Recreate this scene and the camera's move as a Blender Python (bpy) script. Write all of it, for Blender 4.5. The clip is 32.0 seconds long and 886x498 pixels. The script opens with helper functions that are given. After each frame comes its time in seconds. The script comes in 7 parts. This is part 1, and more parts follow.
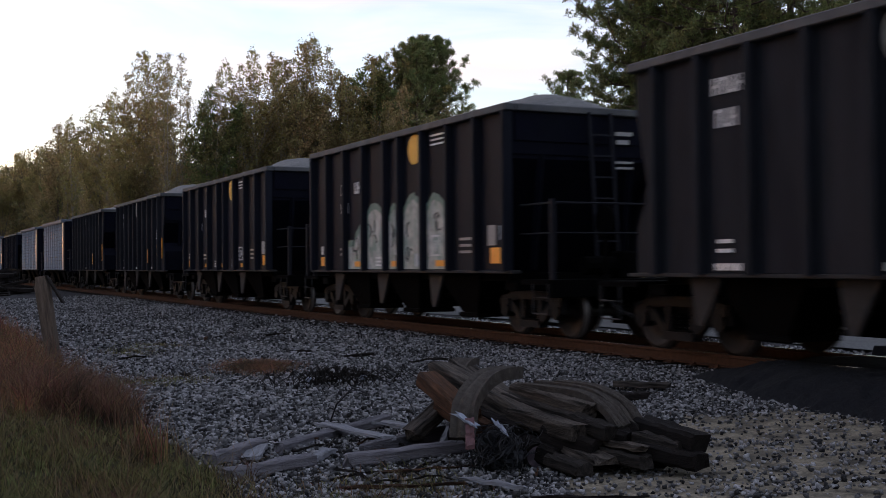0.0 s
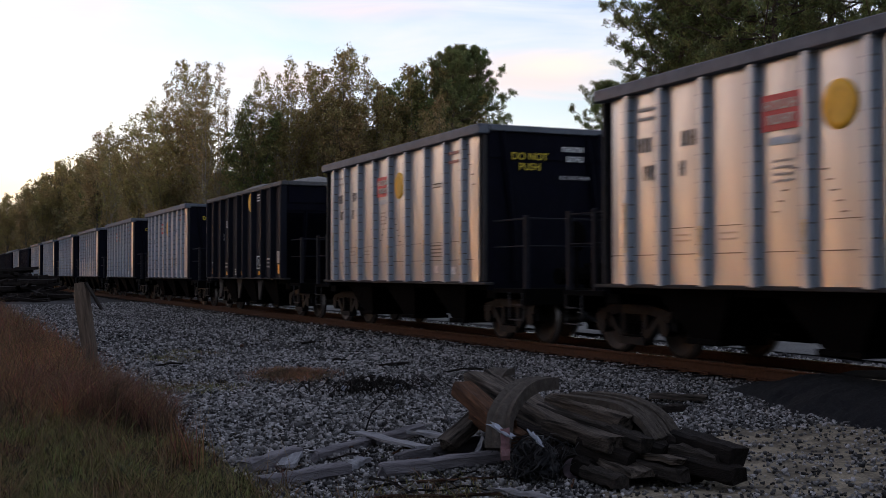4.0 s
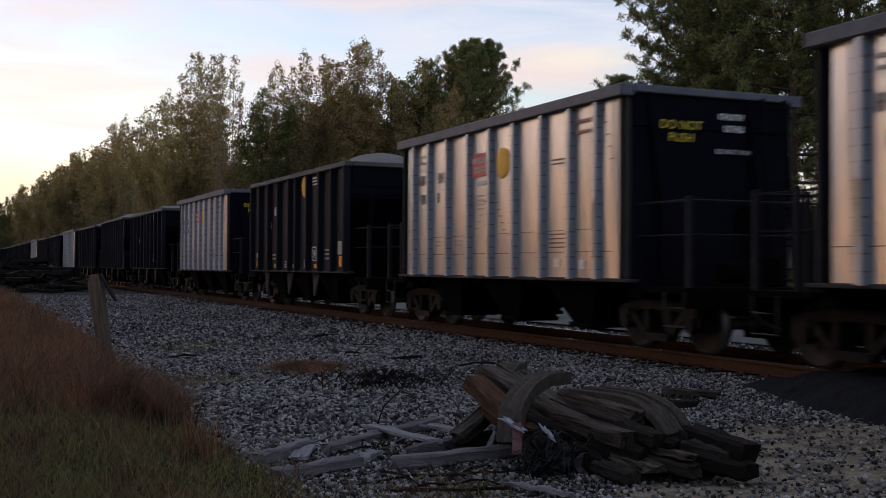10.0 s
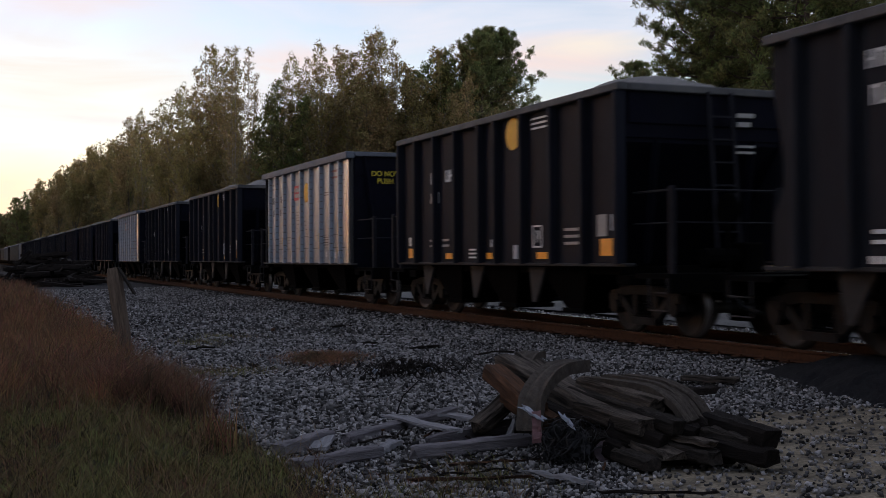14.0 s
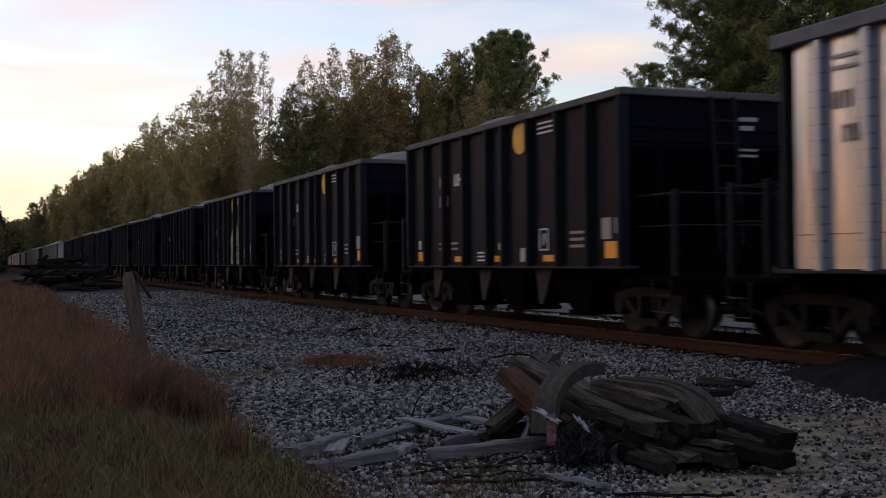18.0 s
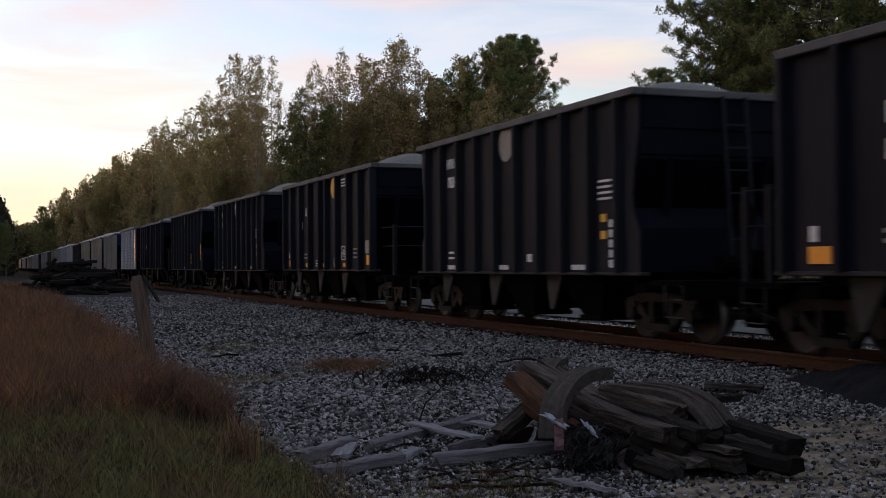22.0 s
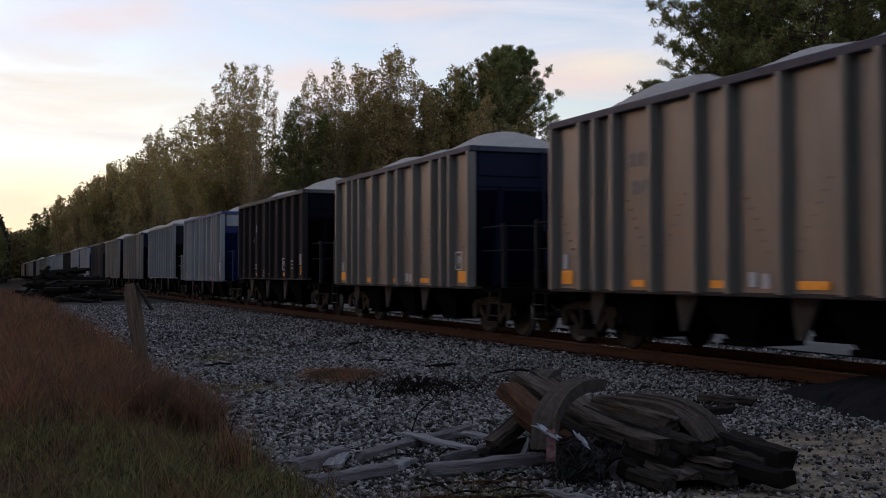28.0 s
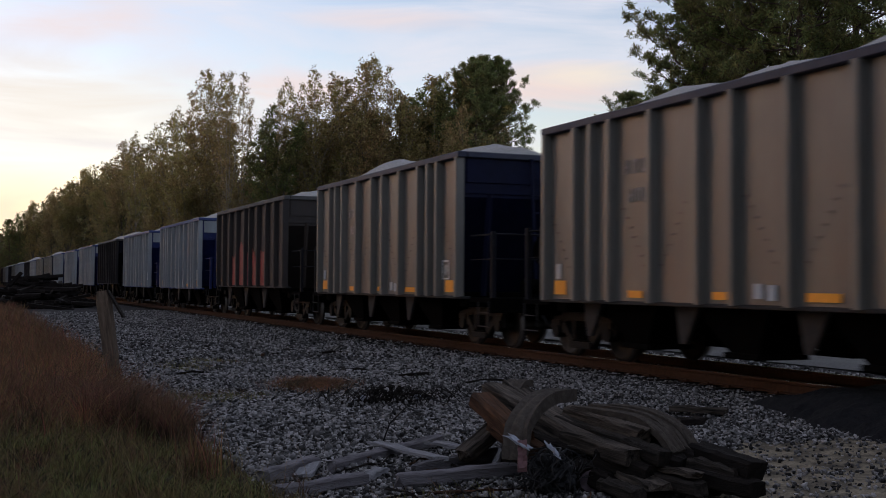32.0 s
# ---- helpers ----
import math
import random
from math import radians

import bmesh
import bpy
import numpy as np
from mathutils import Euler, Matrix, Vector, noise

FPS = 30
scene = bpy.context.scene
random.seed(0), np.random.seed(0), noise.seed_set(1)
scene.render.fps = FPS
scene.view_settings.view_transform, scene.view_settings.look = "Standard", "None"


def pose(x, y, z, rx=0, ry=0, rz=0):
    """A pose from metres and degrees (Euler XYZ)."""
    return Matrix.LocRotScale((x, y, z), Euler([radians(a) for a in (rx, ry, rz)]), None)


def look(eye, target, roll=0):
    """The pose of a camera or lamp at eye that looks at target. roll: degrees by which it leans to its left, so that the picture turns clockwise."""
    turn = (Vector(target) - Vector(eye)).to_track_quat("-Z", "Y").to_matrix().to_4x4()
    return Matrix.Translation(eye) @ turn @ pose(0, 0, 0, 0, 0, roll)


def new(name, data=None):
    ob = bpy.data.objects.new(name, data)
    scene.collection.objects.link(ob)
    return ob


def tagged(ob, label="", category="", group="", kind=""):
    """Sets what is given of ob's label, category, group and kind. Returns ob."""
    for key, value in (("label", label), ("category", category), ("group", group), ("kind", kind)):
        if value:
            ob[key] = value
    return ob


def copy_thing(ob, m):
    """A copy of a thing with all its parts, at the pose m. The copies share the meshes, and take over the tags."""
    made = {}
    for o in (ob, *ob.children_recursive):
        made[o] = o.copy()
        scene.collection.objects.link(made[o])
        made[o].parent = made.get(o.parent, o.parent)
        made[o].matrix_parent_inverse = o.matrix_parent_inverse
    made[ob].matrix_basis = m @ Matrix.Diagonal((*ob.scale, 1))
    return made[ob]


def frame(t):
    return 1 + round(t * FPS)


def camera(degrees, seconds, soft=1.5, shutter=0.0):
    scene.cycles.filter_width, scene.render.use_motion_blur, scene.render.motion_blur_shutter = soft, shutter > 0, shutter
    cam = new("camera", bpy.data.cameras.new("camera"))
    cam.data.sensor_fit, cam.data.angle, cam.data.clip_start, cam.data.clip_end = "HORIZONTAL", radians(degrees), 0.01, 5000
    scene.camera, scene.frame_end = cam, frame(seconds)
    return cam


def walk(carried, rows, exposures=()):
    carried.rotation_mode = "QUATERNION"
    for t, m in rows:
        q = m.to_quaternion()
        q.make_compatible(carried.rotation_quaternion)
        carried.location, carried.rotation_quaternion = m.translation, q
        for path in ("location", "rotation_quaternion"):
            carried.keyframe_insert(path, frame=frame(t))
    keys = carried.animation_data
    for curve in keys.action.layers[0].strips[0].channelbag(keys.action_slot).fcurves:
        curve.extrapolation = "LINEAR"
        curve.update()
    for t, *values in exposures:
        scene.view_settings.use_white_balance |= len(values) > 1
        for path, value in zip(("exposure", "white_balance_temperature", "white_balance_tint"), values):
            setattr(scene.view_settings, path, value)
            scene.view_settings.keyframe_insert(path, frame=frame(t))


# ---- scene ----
EXPOSURE = 0.0
SKY_STRENGTH = 0.46
SKY_GAIN = (1.27, 1.0, 1.07, 1.0)
VEIL = 0.85
CLOUD_HIGH = (1.95, 1.95, 2.18, 1.0)
PINK = (2.3, 1.72, 1.55, 1.0)
CREAM = (2.2, 2.0, 1.75, 1.0)
GLOW = (2.25, 1.92, 1.42, 1.0)
STREAKS = ((28.5, 9.6, 6.0, 1.5, 0.85, PINK), (30.0, 10.2, 4.0, 0.8, 0.8, CREAM), (20.0, 12.9, 6.0, 0.7, 0.4, PINK), (6.0, 12.2, 7.0, 1.3, 0.4, PINK), (15.5, 9.5, 5.0, 1.2, 0.5, PINK),
           (5.0, 8.5, 10.0, 2.5, 0.7, CREAM), (1.0, 2.8, 9.0, 3.2, 0.65, GLOW))
SUN_ENERGY = 0.12
FOV = 42.05
cam = camera(FOV, 32.0, soft=0.7, shutter=0.26)
PATH = [
    (0, 0.001, -0.006, 1.597, 90.743, 0.449, -25.823), (0.5, -0.000, -0.006, 1.602, 90.870, 0.504, -25.543),
    (1, 0.001, -0.002, 1.601, 90.956, 0.662, -25.263), (1.5, -0.005, -0.001, 1.598, 90.964, 0.602, -24.935),
    (2, -0.002, 0.003, 1.599, 90.959, 0.457, -24.705), (2.5, -0.017, 0.000, 1.597, 91.056, 0.308, -23.991),
    (3, -0.001, 0.004, 1.599, 91.185, 0.194, -23.961), (3.5, -0.002, 0.011, 1.598, 91.223, -0.017, -24.062),
    (5.5, 0.003, -0.001, 1.598, 91.161, 0.316, -23.965), (6, 0.002, -0.005, 1.600, 91.055, 0.438, -23.762),
    (6.5, 0.002, -0.003, 1.599, 90.863, 0.435, -23.647), (7, 0.001, -0.002, 1.600, 90.764, 0.363, -23.429),
    (7.5, -0.004, -0.003, 1.603, 90.719, 0.328, -23.287), (8, -0.003, -0.002, 1.604, 90.749, 0.187, -23.186),
    (8.5, -0.008, -0.001, 1.602, 90.744, 0.003, -23.241), (9, -0.000, 0.000, 1.600, 90.700, -0.050, -23.301),
    (9.5, 0.005, 0.003, 1.601, 90.860, -0.141, -23.326), (10, -0.003, 0.001, 1.601, 90.902, -0.356, -23.422),
    (10.5, -0.001, 0.001, 1.598, 90.881, -0.352, -23.450), (11, 0.004, 0.002, 1.598, 90.847, -0.184, -23.385),
    (11.5, 0.002, 0.001, 1.597, 90.802, -0.038, -23.327), (12, -0.006, -0.000, 1.599, 90.704, 0.014, -23.271),
    (12.5, -0.005, 0.003, 1.597, 90.654, 0.054, -23.204), (13, -0.005, 0.001, 1.599, 90.620, 0.143, -23.090),
    (13.5, -0.007, 0.004, 1.595, 90.515, 0.289, -22.690), (14, -0.008, 0.009, 1.602, 90.374, 0.338, -22.604),
    (14.5, -0.009, -0.001, 1.597, 90.370, 0.365, -22.294), (16.5, -0.001, 0.004, 1.598, 90.350, 0.582, -21.861),
    (17, -0.001, 0.005, 1.595, 90.408, 0.632, -21.920), (17.5, -0.001, 0.003, 1.597, 90.449, 0.549, -21.856),
    (18, 0.000, 0.002, 1.599, 90.538, 0.547, -21.845), (18.5, -0.003, 0.006, 1.599, 90.539, 0.532, -21.844),
    (19, -0.005, -0.001, 1.597, 90.585, 0.608, -21.708), (19.5, 0.000, 0.005, 1.598, 90.565, 0.704, -21.727),
    (20, -0.005, -0.001, 1.595, 90.653, 0.686, -21.571), (20.5, -0.005, -0.000, 1.596, 90.722, 0.710, -21.525),
    (21, -0.004, 0.005, 1.598, 90.746, 0.716, -21.441), (21.5, -0.002, 0.004, 1.599, 90.739, 0.634, -21.414),
    (22, -0.000, 0.002, 1.598, 90.766, 0.408, -21.451), (22.5, 0.002, 0.002, 1.598, 90.872, 0.338, -21.503),
    (23, 0.003, 0.001, 1.598, 90.805, 0.414, -21.457), (23.5, 0.002, -0.001, 1.600, 90.838, 0.378, -21.534),
    (24, -0.003, -0.004, 1.600, 90.831, 0.380, -21.539), (24.5, 0.003, 0.001, 1.599, 90.839, 0.349, -21.545),
    (25, 0.001, -0.004, 1.599, 90.910, 0.277, -21.575), (25.5, 0.002, -0.000, 1.602, 90.902, 0.220, -21.556),
    (27.5, 0.007, 0.000, 1.600, 91.216, 0.118, -21.766), (28, 0.003, -0.007, 1.600, 91.268, 0.008, -21.743),
    (28.5, 0.009, -0.003, 1.601, 91.326, -0.079, -21.798), (29, 0.005, -0.007, 1.602, 91.389, -0.167, -21.820),
    (29.5, 0.007, -0.008, 1.601, 91.431, -0.174, -21.840), (30, 0.004, -0.007, 1.603, 91.461, -0.308, -21.883),
    (30.5, 0.006, -0.002, 1.602, 91.543, -0.355, -21.904), (31, 0.006, -0.008, 1.606, 91.649, -0.342, -22.078),
    (31.5, 0.016, -0.010, 1.605, 91.694, -0.290, -22.337), (32, 0.026, -0.008, 1.604, 91.719, -0.373, -22.966)]
walk(cam, [(t, pose(x, y, z, rx, ry, rz)) for t, x, y, z, rx, ry, rz in PATH], exposures=[(0.0, EXPOSURE + 0.28, 6350, 10), (3.0, EXPOSURE + 0.22, 6450, 10), (6.0, EXPOSURE + 0.03, 6580, 10), (9.0, EXPOSURE - 0.03, 6600, 10), (24.0, EXPOSURE - 0.06, 6640, 10), (28.0, EXPOSURE - 0.12, 6600, 10), (32.0, EXPOSURE - 0.14, 6650, 10)])

# ---- dusk light: a clear sky after sunset, glow low over the open ground on the west side ----
SUN_BEARING = -38.0      # degrees from the line of the track
SUN_HEIGHT = 4.0
world = bpy.data.worlds.new("dusk")
scene.world = world
world.use_nodes = True


def build_sky():
    nt = world.node_tree
    nt.nodes.clear()
    n, l = nt.nodes, nt.links
    out = n.new("ShaderNodeOutputWorld")
    bg = n.new("ShaderNodeBackground")
    sky = n.new("ShaderNodeTexSky")
    sky.sky_type = "NISHITA"
    sky.sun_disc = False
    sky.sun_elevation = radians(SUN_HEIGHT)
    sky.sun_rotation = radians(SUN_BEARING)
    sky.air_density, sky.dust_density, sky.ozone_density = 1.0, 0.6, 2.0
    co = n.new("ShaderNodeTexCoord")
    sep = n.new("ShaderNodeSeparateXYZ")
    l.new(co.outputs["Generated"], sep.inputs[0])
    def math_node(op, x, y=None):
        m = n.new("ShaderNodeMath")
        m.operation = op
        for k, v in enumerate((x, y)):
            if isinstance(v, (int, float)):
                m.inputs[k].default_value = v
            elif v is not None:
                l.new(v, m.inputs[k])
        return m.outputs[0]

    bearing = math_node("MULTIPLY", math_node("ARCTAN2", sep.outputs["X"], sep.outputs["Y"]), 57.296)
    height = math_node("MULTIPLY", math_node("ARCSINE", sep.outputs["Z"]), 57.296)
    # ragged noise that breaks up every cloud, drawn out along the horizon
    flat = n.new("ShaderNodeCombineXYZ")
    l.new(math_node("MULTIPLY", bearing, 0.085), flat.inputs[0])
    l.new(math_node("MULTIPLY", height, 0.42), flat.inputs[1])
    nz = n.new("ShaderNodeTexNoise")
    nz.inputs["Scale"].default_value = 1.0
    nz.inputs["Detail"].default_value = 6.0
    nz.inputs["Roughness"].default_value = 0.55
    nz.inputs["Distortion"].default_value = 0.6
    l.new(flat.outputs[0], nz.inputs["Vector"])
    gain = n.new("ShaderNodeMix")
    gain.data_type, gain.blend_type = "RGBA", "MULTIPLY"
    gain.inputs["Factor"].default_value = 1.0
    gain.inputs["B"].default_value = SKY_GAIN
    l.new(sky.outputs[0], gain.inputs["A"])
    last = gain.outputs["Result"]

    def cloud(last, fac, colour):
        mix = n.new("ShaderNodeMix")
        mix.data_type = "RGBA"
        l.new(fac, mix.inputs["Factor"])
        l.new(last, mix.inputs["A"])
        mix.inputs["B"].default_value = colour
        return mix.outputs["Result"]

    # a thin veil all over, in long wisps
    mr = n.new("ShaderNodeMapRange")
    mr.inputs[1].default_value, mr.inputs[2].default_value, mr.inputs[4].default_value = 0.36, 0.66, VEIL
    l.new(nz.outputs["Fac"], mr.inputs[0])
    last = cloud(last, mr.outputs[0], CLOUD_HIGH)
    # single streaks: bearing, height, half length, half depth, strength
    for b0, h0, wb, wh, amount, colour in STREAKS:
        u = math_node("POWER", math_node("ABSOLUTE", math_node("DIVIDE", math_node("SUBTRACT", bearing, b0), wb)), 2.0)
        v = math_node("POWER", math_node("ABSOLUTE", math_node("DIVIDE", math_node("SUBTRACT", height, h0), wh)), 2.0)
        g = math_node("EXPONENT", math_node("MULTIPLY", math_node("ADD", u, v), -1.0))
        q = n.new("ShaderNodeMapRange")
        q.inputs[1].default_value, q.inputs[2].default_value, q.inputs[4].default_value = 0.18, 0.5, amount
        l.new(math_node("MULTIPLY", g, nz.outputs["Fac"]), q.inputs[0])
        last = cloud(last, q.outputs[0], colour)
    l.new(last, bg.inputs["Color"])
    bg.inputs["Strength"].default_value = SKY_STRENGTH
    l.new(bg.outputs[0], out.inputs[0])


build_sky()
sun = new("sun", bpy.data.lights.new("sun", "SUN"))
sun.data.energy = SUN_ENERGY
sun.data.angle = radians(12)
sun.data.color = (1.0, 0.82, 0.64)
a = radians(SUN_BEARING)
sun.matrix_world = look((0, 0, 30), (-100 * math.sin(a), -100 * math.cos(a), 30 - 100 * math.tan(radians(5.0))))

# ---- materials ----
MATS = {}


def mat(name, colour, rough=0.6, metal=0.0, vary=0.25, scale=6.0, bump=0.0, bump_scale=40.0, dirt=None, dirt_amount=0.4, dirt_scale=1.5,
        stretch=(1, 1, 1), island=0.0, obj=0.0, spec=0.5, skew=1.0):
    """A procedural surface: base colour with fine grain, large stains of a second colour, and relief."""
    m = bpy.data.materials.new(name)
    m.use_nodes = True
    nt = m.node_tree
    n, l = nt.nodes, nt.links
    b = n["Principled BSDF"]
    b.inputs["Roughness"].default_value = rough
    b.inputs["Metallic"].default_value = metal
    b.inputs["Specular IOR Level"].default_value = spec
    co = n.new("ShaderNodeTexCoord")
    mp = n.new("ShaderNodeMapping")
    mp.inputs["Scale"].default_value = stretch
    l.new(co.outputs["Object"], mp.inputs[0])
    fine = n.new("ShaderNodeTexNoise")
    fine.inputs["Scale"].default_value = scale
    fine.inputs["Detail"].default_value = 6.0
    fine.inputs["Roughness"].default_value = 0.65
    l.new(mp.outputs[0], fine.inputs["Vector"])
    lo = [c * (1 - vary) for c in colour]
    hi = [min(1, c * (1 + vary)) for c in colour]
    mr = n.new("ShaderNodeMapRange")
    mr.inputs[1].default_value, mr.inputs[2].default_value = 0.3, 0.7
    l.new(fine.outputs["Fac"], mr.inputs[0])
    mix = n.new("ShaderNodeMix")
    mix.data_type = "RGBA"
    mix.inputs["A"].default_value = (*lo, 1)
    mix.inputs["B"].default_value = (*hi, 1)
    l.new(mr.outputs[0], mix.inputs["Factor"])
    last = mix.outputs["Result"]
    if dirt:
        big = n.new("ShaderNodeTexNoise")
        big.inputs["Scale"].default_value = dirt_scale
        big.inputs["Detail"].default_value = 4.0
        l.new(mp.outputs[0], big.inputs["Vector"])
        dr = n.new("ShaderNodeMapRange")
        dr.inputs[1].default_value, dr.inputs[2].default_value = 0.42, 0.68
        dr.inputs[4].default_value = dirt_amount
        l.new(big.outputs["Fac"], dr.inputs[0])
        dm = n.new("ShaderNodeMix")
        dm.data_type = "RGBA"
        dm.inputs["B"].default_value = (*dirt, 1)
        l.new(dr.outputs[0], dm.inputs["Factor"])
        l.new(last, dm.inputs["A"])
        last = dm.outputs["Result"]
    if island or obj:
        src = n.new("ShaderNodeNewGeometry").outputs["Random Per Island"] if island else n.new("ShaderNodeObjectInfo").outputs["Random"]
        amount = island or obj
        vr = n.new("ShaderNodeMapRange")
        vr.inputs[3].default_value, vr.inputs[4].default_value = 1 - amount, 1 + amount
        pw = n.new("ShaderNodeMath")
        pw.operation = "POWER"
        pw.inputs[1].default_value = skew
        l.new(src, pw.inputs[0])
        l.new(pw.outputs[0], vr.inputs[0])
        hs = n.new("ShaderNodeHueSaturation")
        l.new(vr.outputs[0], hs.inputs["Value"])
        l.new(last, hs.inputs["Color"])
        last = hs.outputs["Color"]
    l.new(last, b.inputs["Base Color"])
    if bump:
        bn = n.new("ShaderNodeTexNoise")
        bn.inputs["Scale"].default_value = bump_scale
        bn.inputs["Detail"].default_value = 5.0
        l.new(mp.outputs[0], bn.inputs["Vector"])
        bp = n.new("ShaderNodeBump")
        bp.inputs["Strength"].default_value = bump
        bp.inputs["Distance"].default_value = 0.02
        l.new(bn.outputs["Fac"], bp.inputs["Height"])
        l.new(bp.outputs[0], b.inputs["Normal"])
    MATS[name] = m
    return m


def leaf_mat(name, colour, vary=0.35, hue=0.03, patch=0.0, patch_scale=1.0, other=None):
    """Leaves: hue and value change from leaf to leaf, and light passes through."""
    m = bpy.data.materials.new(name)
    m.use_nodes = True
    nt = m.node_tree
    n, l = nt.nodes, nt.links
    b = n["Principled BSDF"]
    b.inputs["Roughness"].default_value = 0.6
    b.inputs["Specular IOR Level"].default_value = 0.25
    g = n.new("ShaderNodeNewGeometry")
    o = n.new("ShaderNodeObjectInfo")
    v = n.new("ShaderNodeMapRange")
    v.inputs[3].default_value, v.inputs[4].default_value = 1 - vary, 1 + vary
    l.new(g.outputs["Random Per Island"], v.inputs[0])
    h = n.new("ShaderNodeMapRange")
    h.inputs[3].default_value, h.inputs[4].default_value = 0.5 - hue, 0.5 + hue
    ad = n.new("ShaderNodeMath")
    ad.operation = "MULTIPLY_ADD"
    ad.inputs[1].default_value = 7.31
    l.new(g.outputs["Random Per Island"], ad.inputs[0])
    l.new(o.outputs["Random"], ad.inputs[2])
    fr = n.new("ShaderNodeMath")
    fr.operation = "FRACT"
    l.new(ad.outputs[0], fr.inputs[0])
    l.new(fr.outputs[0], h.inputs[0])
    hs = n.new("ShaderNodeHueSaturation")
    hs.inputs["Color"].default_value = (*colour, 1)
    if patch:
        # patches of a second tint, some metres across
        co = n.new("ShaderNodeTexCoord")
        nz = n.new("ShaderNodeTexNoise")
        nz.inputs["Scale"].default_value = patch_scale
        nz.inputs["Detail"].default_value = 5.0
        l.new(co.outputs["Object"], nz.inputs["Vector"])
        pr = n.new("ShaderNodeMapRange")
        pr.inputs[1].default_value, pr.inputs[2].default_value, pr.inputs[4].default_value = 0.40, 0.62, patch
        l.new(nz.outputs["Fac"], pr.inputs[0])
        pm = n.new("ShaderNodeMix")
        pm.data_type = "RGBA"
        pm.inputs["A"].default_value = (*colour, 1)
        pm.inputs["B"].default_value = (*other, 1)
        l.new(pr.outputs[0], pm.inputs["Factor"])
        l.new(pm.outputs["Result"], hs.inputs["Color"])
    l.new(v.outputs[0], hs.inputs["Value"])
    l.new(h.outputs[0], hs.inputs["Hue"])
    l.new(hs.outputs["Color"], b.inputs["Base Color"])
    tr = n.new("ShaderNodeBsdfTranslucent")
    l.new(hs.outputs["Color"], tr.inputs["Color"])
    mx = n.new("ShaderNodeMixShader")
    mx.inputs[0].default_value = 0.45
    l.new(b.outputs[0], mx.inputs[1])
    l.new(tr.outputs[0], mx.inputs[2])
    l.new(mx.outputs[0], n["Material Output"].inputs[0])
    MATS[name] = m
    return m


BLACK = mat("black_car_paint", (0.0074, 0.0084, 0.0140), 0.62, 0, 0.3, 3, 0.12, 30, (0.0140, 0.0145, 0.0180), 0.5, 1.1, (1, 1, 0.25), obj=0.15, spec=0.08)
BROWNBLACK = mat("browned_black_car_paint", (0.0190, 0.0170, 0.0185), 0.66, 0, 0.3, 3, 0.12, 30, (0.030, 0.026, 0.026), 0.5, 1.1, (1, 1, 0.25), obj=0.10, spec=0.08)
BLACK_A = mat("worn_black_car_paint", (0.0130, 0.0140, 0.0185), 0.68, 0, 0.3, 3, 0.15, 30, (0.025, 0.0248, 0.0275), 0.5, 1.1, (1, 1, 0.25), obj=0.12, spec=0.07)
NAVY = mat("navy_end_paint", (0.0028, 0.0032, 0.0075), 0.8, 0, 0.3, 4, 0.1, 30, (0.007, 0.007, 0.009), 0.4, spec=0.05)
BLUE = mat("blue_car_paint", (0.0075, 0.015, 0.080), 0.55, 0, 0.25, 4, 0.1, 30, (0.014, 0.018, 0.05), 0.4, spec=0.2)
ALU = mat("brushed_aluminium", (0.36, 0.385, 0.41), 0.33, 0.66, 0.12, 2.5, 0.12, 2.2, (0.29, 0.30, 0.315), 0.6, 0.9, (1, 1, 0.2), obj=0.06)
# rib front coloured lighter than the flanks, for the west light it catches
ALU_FRONT = mat("lit_aluminium_rib_face", (0.35, 0.395, 0.45), 0.40, 0.55, 0.10, 3, 0.05, 30, (0.20, 0.20, 0.205), 0.4, 1, (1, 1, 0.3))
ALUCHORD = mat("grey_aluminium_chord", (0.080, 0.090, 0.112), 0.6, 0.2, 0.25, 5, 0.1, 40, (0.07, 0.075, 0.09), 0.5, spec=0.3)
ALU_RIB = mat("shaded_aluminium_rib", (0.235, 0.275, 0.335), 0.6, 0.3, 0.12, 4, 0.05, 60, (0.13, 0.13, 0.14), 0.4, 1, (1, 1, 0.3))
TAN = mat("weathered_tan_paint", (0.132, 0.130, 0.122), 0.46, 0.25, 0.12, 3, 0.08, 40, (0.088, 0.074, 0.064), 0.6, 0.7, (1, 1, 0.3), obj=0.08)
SILVER = mat("pale_silver_paint", (0.190, 0.212, 0.240), 0.46, 0.3, 0.14, 3, 0.08, 40, (0.135, 0.140, 0.150), 0.6, 0.8, (1, 1, 0.3), obj=0.05)
GREY = mat("light_grey_paint", (0.145, 0.162, 0.190), 0.5, 0.1, 0.08, 3, 0.05, 40, (0.118, 0.125, 0.138), 0.5, 0.7, (1, 1, 0.3))
RUSTY = mat("rusty_dark_paint", (0.016, 0.012, 0.012), 0.7, 0, 0.4, 4, 0.2, 30, (0.032, 0.018, 0.013), 0.6, 1.3, (1, 1, 0.3))
CHORD = mat("dusty_top_chord", (0.055, 0.055, 0.058), 0.7, 0, 0.3, 5, 0.1, 40, (0.11, 0.105, 0.1), 0.5, spec=0.3)
# underframe grime, sunk near black to hold the deep shade below the cars
UNDER = mat("grimy_shaded_underframe", (0.0024, 0.0023, 0.0024), 0.9, 0, 0.35, 6, 0.2, 40, (0.005, 0.0045, 0.004), 0.4, spec=0.02)
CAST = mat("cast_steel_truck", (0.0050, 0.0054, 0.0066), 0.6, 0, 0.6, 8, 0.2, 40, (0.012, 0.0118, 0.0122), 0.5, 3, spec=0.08)
